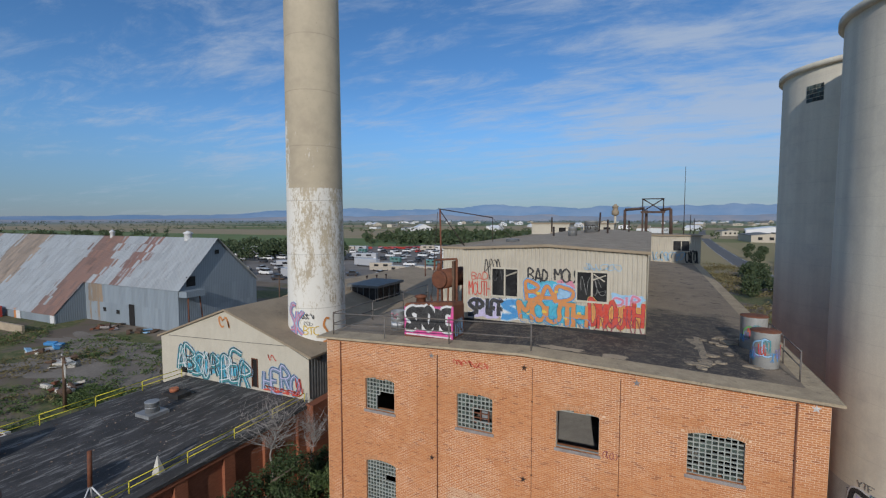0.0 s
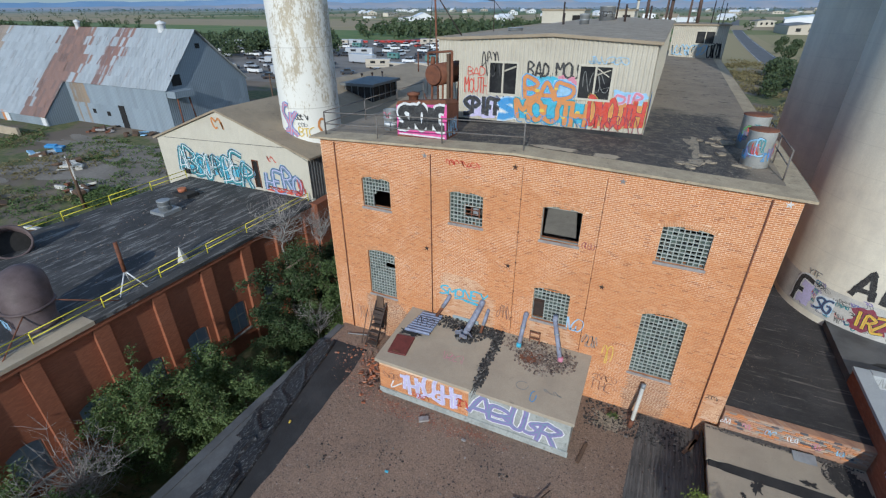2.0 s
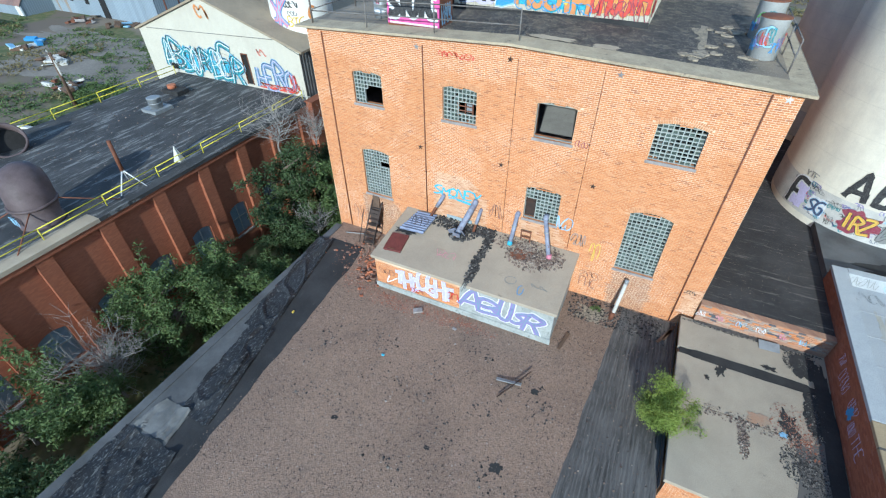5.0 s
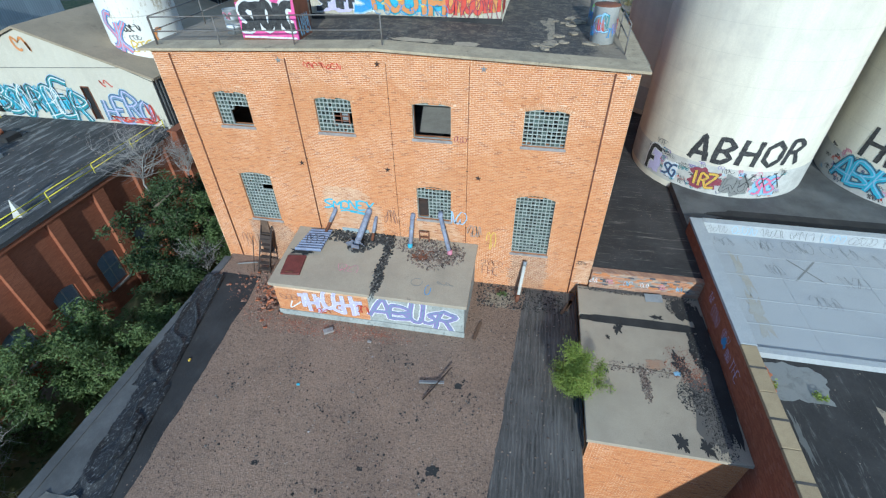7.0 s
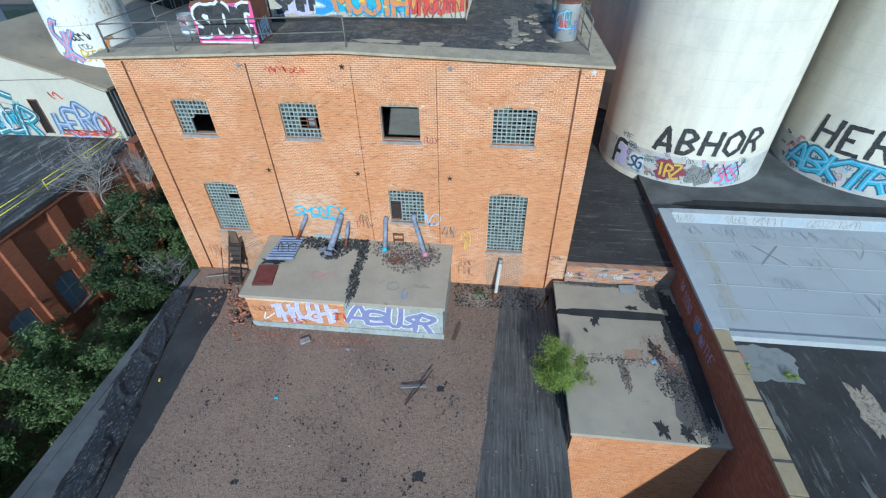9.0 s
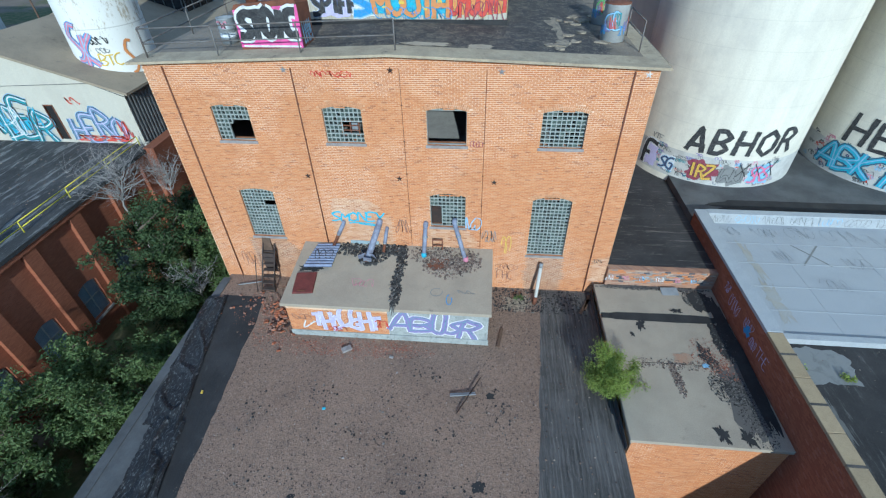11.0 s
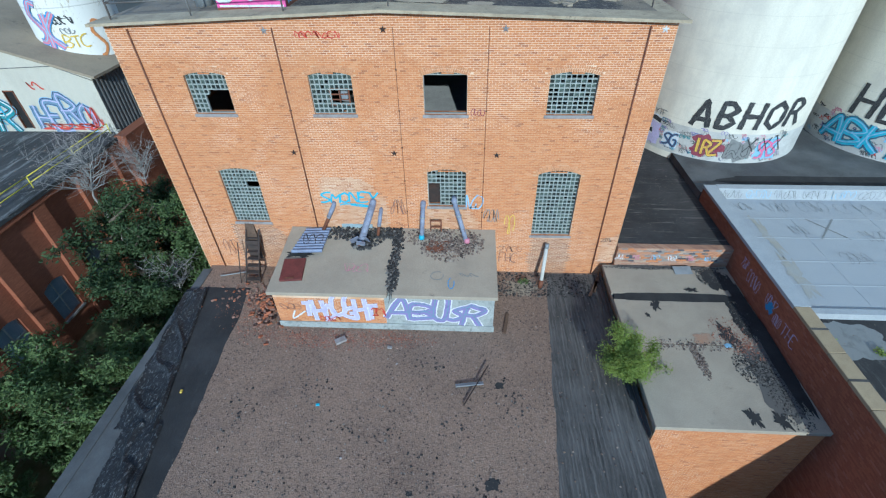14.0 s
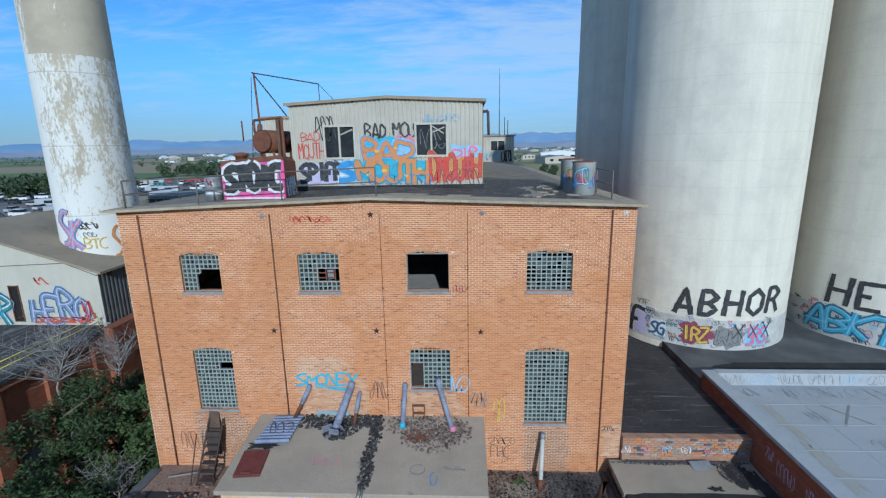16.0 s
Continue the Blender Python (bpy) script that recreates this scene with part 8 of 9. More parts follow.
# bare shrubs
def dead_shrub(x, y, z, h, spread, seed, limbs, label):
    rnd = random.Random(seed)
    e = empty("dead_shrub", label, "shrub", "dead shrubs", (x, y, GZ))
    bm = BM()
    stem = limb_path(rnd, (x, y, GZ - 0.05), (0.05, 0.02, 1), z - GZ + 0.3, 6, 0.06)
    wood_mesh(bm, [(stem, 0.09, 0.06)], 6)
    part("trunk", bm, "deadwood", e)
    top = stem[-1]
    bm = BM()
    paths, tips = grow(rnd, top, h, spread, limbs, 0.055, 0.42, 13, up=1.3)
    wood_mesh(bm, paths, 4)
    part("branch_mass", bm, "deadwood", e)


dead_shrub(-16.6, 4.4, 0.6, 2.8, 2.4, 21, 34, "bare grey dead shrub standing above the alley trees")
dead_shrub(-15.2, 5.2, 0.3, 1.8, 1.9, 24, 22, "bare grey dead shrub standing above the alley trees")
dead_shrub(-14.9, -11.0, -5.0, 3.0, 2.6, 22, 48, "bare grey dead shrub against the brick wall")
dead_shrub(-11.6, 0.8, -3.2, 2.0, 1.5, 25, 18, "bare grey dead twigs among the alley trees")
dead_shrub(-16.4, -14.4, -5.0, 1.6, 1.6, 23, 16, "bare grey dead shrub against the brick wall")
# lime seedling on the low roof
tree(8.1, -5.2, 0.0, 1.6, 0.95, 31, "leaf_lime", "bright lime-green seedling tree by the low roof", 60, 0.045, 14, 0.035, 0.34, "", "seedling", 0.7)
for x, y, s in ((14.0, -5.0, 0.16), (15.4, -5.3, 0.18), (5.0, -0.7, 0.16)):
    rnd = random.Random(int(x * 10))
    zz = 1.62 if x > 13.5 else (0.71 if x > 8 else 0.0)
    ps = [Vector((x + rnd.uniform(-s, s), y + rnd.uniform(-s, s), zz + rnd.uniform(0.02, s))) for _ in range(9)]
    tagged(new("weed_tuft", leaves_mesh("weed_tuft", ps, 10, s * 0.7, 0.05, "leaf_lime" if x > 13 else "leaf", 5)), "small weed tuft growing in a crack", "weed", "weed tufts")
# rusty scrap by the alley
tubes("scrap_pipe", "rust", None, ((-11.8, -11.4, GZ + 1.2), (-9.3, -10.6, -2.2), 0.12))
bpy.data.objects["scrap_pipe"]["label"], bpy.data.objects["scrap_pipe"]["category"] = "rusty scrap pipe leaning in the alley", "scrap"

# ---- great sheet-metal shed ----
def patch_sheets(name, e, quads, mat, label="", lift=0.03, seed=1):
    """Overlapping sheets, each a thin slab of its own, on sloping or upright planes given by origin, two edges and counts."""
    rnd = random.Random(seed)
    V, F = [], []
    for o, u, v, nu, nv in quads:
        o, u, v = Vector(o), Vector(u), Vector(v)
        nrm = u.cross(v).normalized()
        for i in range(nu):
            for j in range(nv):
                a, b = u * (i / nu), u * ((i + 1.02) / nu)
                c, d = v * (j / nv), v * ((j + 1.03) / nv)
                h1, h2 = rnd.uniform(0, lift), rnd.uniform(0, lift)
                k = len(V)
                V += [o + a + c + nrm * h1, o + b + c + nrm * h2, o + b + d + nrm * (h2 + 0.02), o + a + d + nrm * (h1 + 0.02)]
                m = (a + b) / 2
                F.append((k, k + 1, k + 2, k + 3))
    me = bpy.data.meshes.new(name)
    me.from_pydata([tuple(p) for p in V], [], F)
    me.materials.append(M[mat])
    ob = new(name, me)
    ob.parent, ob.matrix_parent_inverse = e, e.matrix_basis.inverted()
    return tagged(ob, label, kind="stuff")


def island_sheet(name, base, rust, bands, mix=0.5):
    """Sheets of differing tone; bands are (middle, half width, colour) along the shed where the coating has gone."""
    k = Mat(name, 0.5)
    r = k.island()
    c = k.mix(r, tuple(x * 0.88 for x in base), tuple(x * 1.06 for x in base))
    s = k.sep()
    edge = k.math("MULTIPLY", k.math("SUBTRACT", k.noise(0.25, 6, 0.7, vec=k.mapped((1, 0.3, 0.3))), 0.5), 9.0)
    for mid, half, col in bands:
        off = k.math("ABSOLUTE", k.math("SUBTRACT", k.math("ADD", s[0], k.math("ADD", edge, k.math("MULTIPLY", k.math("SUBTRACT", r, 0.5), 4.0))), mid))
        c = k.mix(k.ramp(off, half + 0.4, half - 0.4, 0.0, 0.85), c, k.mix(r, col, tuple(0.62 * x for x in col)))
    streak = k.noise(1.0, 8, 0.75, vec=k.mapped((1.4, 0.12, 0.12)))
    c = k.mix(k.ramp(streak, 0.56, 0.70, 0, mix), c, rust)
    rib = k.math("SINE", k.math("MULTIPLY", k.math("ADD", s[0], s[1]), 16.0))
    c = k.mix(0.5, c, k.mix(k.ramp(rib, -1, 1), (0.72, 0.72, 0.72), (1, 1, 1)), "MULTIPLY")
    k.bump(rib, 0.5, 0.03)
    return k.done(c)


M["sheet_roof"] = island_sheet("patchwork_roof_sheets", (0.37, 0.395, 0.41), (0.26, 0.16, 0.11), ((-104.5, 5.2, (0.27, 0.135, 0.085)), (-136.0, 6.5, (0.36, 0.27, 0.19)), (-91.5, 1.4, (0.26, 0.12, 0.08)), (-160.0, 5.0, (0.30, 0.2, 0.14))), 0.45)
M["sheet_wall"] = island_sheet("blue_grey_wall_sheets", (0.27, 0.315, 0.355), (0.24, 0.22, 0.2), ((-98.5, 0.8, (0.34, 0.24, 0.15)),), 0.22)
SX0, SXN, SX1 = -158.0, -101.5, -73.0
shed = empty("great_shed", "huge old shed of patched grey and rusty corrugated sheets", "shed", "", (-110, 46, GZ))
bm = BM()
prism(bm, [(38.6, GZ), (56.4, GZ), (56.4, 2.15), (46.8, 11.0), (38.6, 2.1)], 0, SX1 - 0.05 - SX0)
bmesh.ops.transform(bm, matrix=Matrix(((0, 1, 0, SX0), (1, 0, 0, 0), (0, 0, 1, 0), (0, 0, 0, 1))), verts=bm.verts)
bmesh.ops.recalc_face_normals(bm, faces=bm.faces)
part("core", bm, "sheet_wall", shed)
bm = BM()
prism(bm, [(33.2, GZ), (38.58, GZ), (38.58, 2.1), (33.2, -3.7)], 0, SXN - 0.06 - SX0)
bmesh.ops.transform(bm, matrix=Matrix(((0, 1, 0, SX0), (1, 0, 0, 0), (0, 0, 1, 0), (0, 0, 0, 1))), verts=bm.verts)
bmesh.ops.recalc_face_normals(bm, faces=bm.faces)
part("lean_to", bm, "sheet_wall", shed)
rise = Vector((0, 8.4, 9.0))
patch_sheets("roof_cladding", shed, [((SXN + 0.0, 38.3, 2.05), (SX1 + 0.5 - SXN, 0, 0), rise * 1.012, 34, 6), ((SX0, 32.8, -3.85), (SXN - SX0, 0, 0), rise * 1.66, 60, 10)], "sheet_roof", "patchwork of grey and rust-red roof sheets", 0.06, 3)
patch_sheets("roof_cladding", shed, [((SX1 + 0.5, 56.8, 2.0), (SX0 - SX1 - 0.5, 0, 0), (0, -9.9, 9.15), 70, 4)], "sheet_roof", "", 0.05, 4)
patch_sheets("wall_cladding", shed, [((SXN, 38.55, GZ), (SX1 - SXN, 0, 0), (0, 0, 7.6), 30, 2), ((SX1 - 0.02, 38.6, GZ), (0, 17.8, 0), (0, 0, 7.6), 20, 2), ((SX0, 33.15, GZ), (SXN - SX0, 0, 0), (0, 0, 1.85), 40, 1)], "sheet_wall", "blue-grey wall sheets", 0.03, 5)
# small openings
for x0, x1, z0, z1 in ((-87.2, -85.6, GZ, -1.4), (-91.2, -90.3, -3.6, -2.8), (-95.4, -94.6, -3.4, -2.6)):
    boxes("opening", "dark", shed, (x0, x1, 38.42, 38.5, z0, z1))
boxes("opening", "dark", shed, (SX1 + 0.02, SX1 + 0.08, 40.2, 42.0, 2.6, 4.4))
boxes("opening", "window_dark", shed, (SX1 + 0.02, SX1 + 0.08, 46.4, 47.3, 8.2, 9.0))
boxes("door", "p_white", shed, (-103.2, -101.8, 33.0, 33.1, GZ, -3.8))
boxes("hood", "sheet_wall", shed, (SX1 + 0.05, SX1 + 2.2, 38.6, 42.5, 0.9, 2.0), label="sheet-metal canopy")
tubes("prop", "rust", shed, ((SX1 + 2.0, 39, GZ), (SX1 + 2.0, 39, 1.0), 0.12), ((SX1 + 2.0, 42, GZ), (SX1 + 1.0, 42, 1.2), 0.12))
for x, r in ((-81, 0.7), (-106, 0.45)):
    bm = BM()
    lathe(bm, [(r, 10.6), (r, 11.9), (r * 1.3, 12.0), (r * 1.3, 12.2), (0, 12.6)], 14, x, 46.8)
    part("ridge_vent", bm, "p_white", shed)
kk = empty("fuel_kiosk", "small red and white kiosk in the shed yard", "kiosk", "", (-120, 31, GZ))
boxes("body", "p_red", kk, (-121.5, -119.5, 30.2, 32.2, GZ, -3.2))
boxes("panel", "p_white", kk, (-121.2, -119.8, 30.12, 30.18, GZ + 0.5, -3.6))
pp = empty("door_panel", "orange and white painted shed doors", "door", "", (-115, 33, GZ), kind="structure")
boxes("leaf", "p_orange", pp, (-116.6, -115.8, 32.95, 33.05, GZ, -3.5))
boxes("leaf", "p_white", pp, (-115.79, -114.2, 32.95, 33.05, GZ, -3.6))

# ---- dirt lot: low wall, junk, pole, weeds ----
single_box("wall_lot", "concrete", "low grey concrete wall across the dirt lot", "wall", [(-132, -98, 26.4, 26.8, GZ, GZ + 1.4)])


def junk(name, label, x, y, seed, cols, n=9, s=1.0):
    rnd = random.Random(seed)
    e = empty(name, label, "junk", "junk piles", (x, y, GZ))
    for i in range(n):
        bm = BM()
        a, b, c = rnd.uniform(0.2, 1.2) * s, rnd.uniform(0.15, 0.6) * s, rnd.uniform(0.1, 0.5) * s
        box(bm, -a, a, -b, b, 0, c, bevel=0.03)
        bmesh.ops.transform(bm, matrix=pose(x + rnd.gauss(0, 1.5) * s, y + rnd.gauss(0, 1.2) * s, GZ + rnd.uniform(-0.05, 0.3), rnd.uniform(-15, 15), rnd.uniform(-15, 15), rnd.uniform(0, 180)), verts=bm.verts)
        part("scrap", bm, rnd.choice(cols), e)


junk("junk_pile", "pile of blue and pale scrap on the dirt lot", -81.5, 22.5, 1, ["p_sky", "p_blue", "white_wash", "wood"], 10)
junk("junk_pile", "blue barrels and boards beside the shed", -79.5, 36.0, 2, ["p_blue", "p_sky", "wood"], 9, 0.8)
junk("junk_pile", "old timber and rubble heap on the lot", -70.0, 20.0, 3, ["wood", "sill", "white_wash"], 12)
junk("junk_pile", "old timber and rubble heap on the lot", -88.0, 35.0, 4, ["wood", "sill", "rust"], 12)
junk("junk_pile", "boards and scrap along the dirt track", -60.0, 14.0, 5, ["wood", "sill", "rust", "white_wash"], 12)
junk("junk_pile", "boards and scrap along the dirt track", -66.0, 7.0, 6, ["wood", "rust"], 10)
junk("junk_pile", "rusty machine parts on the dirt lot", -52.0, 4.0, 7, ["rust", "wood", "white_wash"], 8)
up = empty("utility_pole", "wooden utility pole with coiled cable rings", "utility pole", "utility poles", (-52.9, 11.0, GZ))
tubes("pole", "wood", up, ((-52.9, 11.0, GZ - 0.05), (-52.6, 11.0, 0.3), 0.2, 0.14))
tubes("crossarm", "wood", up, ((-54.3, 11.6, 0.0), (-51.0, 10.4, 0.05), 0.09))
for dx, dz, r in ((-1.6, -0.3, 0.55), (1.3, -0.9, 0.75), (-0.7, -1.6, 0.6)):
    bm = BM()
    prev = None
    cx, cy, cz = -52.7 + dx, 11.0 - dx * 0.4, dz
    for i in range(17):
        a = i * math.tau / 16
        p = Vector((cx + r * math.cos(a), cy - 0.4 * r * math.cos(a), cz + r * math.sin(a)))
        if prev is not None:
            tube(bm, prev, p, 0.05, seg=5, caps=False)
        prev = p
    part("cable_ring", bm, "white_wash", up)
for x, y, h in ((-70, 60, 8), (-95, 110, 9), (-60, 140, 10), (-150, 150, 9)):
    e = empty("utility_pole", "far wooden utility pole with a crossarm", "utility pole", "utility poles", (x, y, GZ))
    tubes("pole", "wood", e, ((x, y, GZ - 0.05), (x, y, GZ + h), 0.18, 0.12))
    tubes("crossarm", "wood", e, ((x - 1.2, y, GZ + h - 0.6), (x + 1.2, y + 0.4, GZ + h - 0.6), 0.08))
M["lot_dirt"] = worn("pale_trodden_dirt", (0.27, 0.235, 0.195), (0.20, 0.172, 0.142), (0.13, 0.11, 0.088), 0.16, rough=1.0, amount=0.45, grain=3.0)
for k, (x0, x1, y0, y1) in enumerate(((-79, -50, 13.5, 24.5), (-92, -60, 23.5, 31.5), (-64, -46, 20, 33), (-100, -74, 8, 15), (-52, -38, 22, 27))):
    stain(x0, x1, y0, y1, GZ + 0.02 + 0.006 * k, "lot_dirt", 700 + k, "trodden bare dirt track across the lot", 0.28)
M["straw"] = leaf_mat("dry_grass", (0.20, 0.165, 0.075), (0.30, 0.25, 0.12))
rnd = random.Random(55)


def tufts(name, n, zone, mat, per, rad, size, seed, label):
    pts = []
    r = random.Random(seed)
    while len(pts) < n:
        x, y = r.uniform(zone[0], zone[1]), r.uniform(zone[2], zone[3])
        if noise.noise(Vector((x * 0.09, y * 0.09, seed))) > 0.02:
            pts.append(Vector((x, y, GZ + r.uniform(0.05, 0.35))))
    return tagged(new(name, leaves_mesh(name, pts, per, rad, size, mat, seed, 0.4)), label, "weeds", kind="stuff")


tufts("lot_weeds", 1000, (-100, -33, -14, 32), "leaf", 18, 0.9, 0.17, 11, "patches of green weeds on the dirt lot")
tufts("lot_weeds", 700, (-100, -33, -14, 32), "straw", 18, 0.9, 0.16, 12, "patches of dry straw-coloured grass on the lot")
tufts("verge_weeds", 900, (-58, -31.5, -8, 17), "leaf", 16, 0.7, 0.16, 14, "rank green weeds along the foot of the hall")
tufts("verge_weeds", 700, (-46, -31.5, -8, 20), "straw", 18, 0.7, 0.15, 15, "dry yellow grass along the foot of the hall")
tufts("verge_grass", 700, (12, 42, 60, 220), "straw", 26, 2.4, 0.34, 13, "dry grass between the works and the road")

# ---- far woods, road, town, parked vehicles, mountains ----
def wood_belt(name, n, place_fn, mat, seed, hmin, hmax, label, cards=26, fine=1.0):
    r = np.random.RandomState(seed)
    P, S = [], []
    for i in range(n):
        x, y = place_fn(r)
        h = r.uniform(hmin, hmax)
        for k in range(cards):
            q = r.normal(0, 1, 3)
            q /= np.linalg.norm(q)
            rr = r.rand() ** 0.4
            P.append((x + q[0] * h * 0.5 * rr, y + q[1] * h * 0.5 * rr, GZ + h * 0.55 + q[2] * h * 0.45 * rr))
            S.append(h * r.uniform(0.09, 0.2) * fine)
    P, S = np.array(P), np.array(S)[:, None]
    m = len(P)
    u = r.normal(0, 1, (m, 3))
    u /= np.linalg.norm(u, axis=1)[:, None]
    w = np.cross(u, r.normal(0, 1, (m, 3)))
    w /= np.linalg.norm(w, axis=1)[:, None]
    nn = np.cross(u, w)
    V = np.stack([P - u * S, P + w * S * 0.7 + nn * S * 0.3, P + u * S, P - w * S * 0.7 + nn * S * 0.3], 1).reshape(-1, 3)
    k = np.arange(m)[:, None] * 4
    F = np.concatenate([k + np.array([0, 1, 2]), k + np.array([0, 2, 3])], 1).reshape(-1, 3)
    me = bpy.data.meshes.new(name)
    me.from_pydata(V.tolist(), [], F.tolist())
    me.materials.append(M[mat])
    return tagged(new(name, me), label, "woods", kind="stuff")


def polar(r, a0, a1, d0, d1):
    a, d = radians(r.uniform(a0, a1)), r.uniform(d0, d1)
    return 4 + d * math.sin(a), -15 + d * math.cos(a)


wood_belt("far_woods", 120, lambda r: polar(r, -34, -8, 330, 470), "leaf_far", 1, 6, 11, "belt of green trees behind the vehicle lot", 46)
wood_belt("far_woods", 90, lambda r: polar(r, -55, -37, 235, 330), "leaf_far", 21, 5, 9.5, "grove of green trees behind the great shed", 130, 0.62)
wood_belt("far_woods", 70, lambda r: polar(r, -78, -55, 520, 760), "leaf_far", 22, 5, 10, "hedgerow trees on the plain", 60, 0.8)
wood_belt("far_woods", 60, lambda r: polar(r, -30, -4, 480, 560), "leaf_far", 23, 6, 11, "line of trees beyond the meadow", 70, 0.8)
wood_belt("far_woods", 90, lambda r: polar(r, -36, 24, 520, 900), "leaf_far", 2, 4, 9, "scattered trees and hedges on the plain", 26)
wood_belt("far_woods", 800, lambda r: polar(r, -80, 28, 950, 2200), "leaf_far", 3, 3, 8, "far scattered trees on the plain", 14)
wood_belt("far_woods", 1300, lambda r: polar(r, -80, 30, 2200, 3900), "leaf_far", 4, 6, 13, "far scattered trees on the plain", 9)
wood_belt("far_woods", 60, lambda r: polar(r, 9, 17, 130, 340), "leaf_far", 5, 3, 6, "bushy trees beside the road", 420, 0.5)
wood_belt("near_bushes", 34, lambda r: (r.uniform(10.5, 17), r.uniform(44, 95)), "leaf", 6, 2.2, 4.8, "bushes beside the works", 1500, 0.32)

k = Mat("asphalt_road", 0.9)
M["asphalt"] = k.done(k.mix(k.ramp(k.noise(0.4, 6, 0.6), 0.3, 0.7), (0.10, 0.10, 0.105), (0.14, 0.14, 0.14)))
bm = BM()
prev = None
for i in range(60):
    y = 90 + i * 16
    x = 39 + 0.010 * (y - 90) + 0.00006 * (y - 90) ** 2
    pair = (bm.verts.new((x - 4.2, y, GZ + 0.03)), bm.verts.new((x + 4.2, y, GZ + 0.03)))
    if prev:
        bm.faces.new((prev[0], prev[1], pair[1], pair[0]))
    prev = pair
single("road", bm, "asphalt", "grey asphalt road running across the plain", "road", kind="structure")
bm = BM()
for i in range(40):
    y = 92 + i * 12
    x = 39 + 0.010 * (y - 90) + 0.00006 * (y - 90) ** 2
    for o in (-3.8, 3.7):
        v = [bm.verts.new(p) for p in ((x + o, y, GZ + 0.036), (x + o + 0.16, y, GZ + 0.036), (x + o + 0.28, y + 12, GZ + 0.036), (x + o + 0.12, y + 12, GZ + 0.036))]
        bm.faces.new(v)
single("road_marking", bm, "p_white", "white edge lines on the road", "road marking", kind="structure")
bm = BM()
v = [bm.verts.new(p) for p in ((-235, 95, GZ + 0.02), (-70, 95, GZ + 0.02), (-60, 320, GZ + 0.02), (-330, 290, GZ + 0.02))]
bm.faces.new(v)
k = Mat("lot_gravel", 0.95)
M["lot"] = k.done(k.mix(k.ramp(k.noise(0.08, 7, 0.6), 0.35, 0.7), (0.22, 0.20, 0.18), (0.15, 0.135, 0.12)))
single("pavement_lot", bm, "lot", "grey gravel vehicle lot", "vehicle lot", kind="structure")
bm = BM()
for x0, x1, y0, y1 in ((-900, -160, 270, 420), (-200, 30, 330, 380)):
    v = [bm.verts.new(p) for p in ((x0, y0, GZ + 0.06), (x1, y0, GZ + 0.06), (x1, y1, GZ + 0.06), (x0, y1, GZ + 0.06))]
    bm.faces.new(v)
k = Mat("green_meadow", 1.0)
M["meadow"] = k.done(k.mix(k.ramp(k.noise(0.03, 7, 0.65, vec=k.mapped((1, 4, 1))), 0.35, 0.7), (0.10, 0.165, 0.05), (0.17, 0.19, 0.08)))
single("ground_meadow", bm, "meadow", "green meadow beyond the lot", "meadow", kind="structure")
bm = BM()
for x0, x1, y0, y1 in ((-1500, -330, 440, 640), (-310, -40, 384, 420), (-900, 260, 900, 1150), (-160, 210, 520, 640)):
    v = [bm.verts.new(p) for p in ((x0, y0, GZ + 0.10), (x1, y0, GZ + 0.10), (x1 + 40, y1, GZ + 0.10), (x0 - 60, y1, GZ + 0.10))]
    bm.faces.new(v)
k = Mat("tan_stubble", 1.0)
M["stubble"] = k.done(k.mix(k.ramp(k.noise(0.02, 7, 0.65, vec=k.mapped((1, 4, 1))), 0.35, 0.7), (0.33, 0.255, 0.16), (0.26, 0.22, 0.13)))
single("ground_stubble", bm, "stubble", "tan stubble fields on the plain", "field", kind="structure")


def vehicle(kind_name, label, length, width, height, cab, mat):
    e = empty(kind_name, label, "vehicle", "parked vehicles", (0, 0, 0))
    L, W = length / 2, width / 2
    bm = BM()
    box(bm, -L, L, -W, W, 0.45, 0.45 + height * (0.55 if cab else 1.0), bevel=0.12)
    part("body", bm, mat, e)
    if cab:
        bm = BM()
        vs = box(bm, -L * 0.5, L * 0.62, -W * 0.9, W * 0.9, 0.45 + height * 0.55, 0.45 + height)
        for v in vs[4:]:
            v.co.x *= 0.78
        part("cabin", bm, "window_dark", e)
        boxes("roof", mat, e, (-L * 0.4, L * 0.5, -W * 0.88, W * 0.88, 0.45 + height, 0.5 + height))
    else:
        boxes("window", "window_dark", e, (-L * 0.6, -L * 0.2, -W - 0.02, -W + 0.01, 0.45 + height * 0.5, 0.45 + height * 0.8))
        boxes("window", "window_dark", e, (L * 0.2, L * 0.6, -W - 0.02, -W + 0.01, 0.45 + height * 0.5, 0.45 + height * 0.8))
        boxes("stripe", "p_greyp", e, (-L + 0.1, L - 0.1, -W - 0.015, -W + 0.01, 0.45 + height * 0.25, 0.45 + height * 0.32))
    for x in (-L * 0.62, L * 0.62):
        for y in (-W, W):
            tubes("wheel", "black_metal", e, ((x, y - 0.1, 0.36), (x, y + 0.1, 0.36), 0.36), seg=12)
    return e


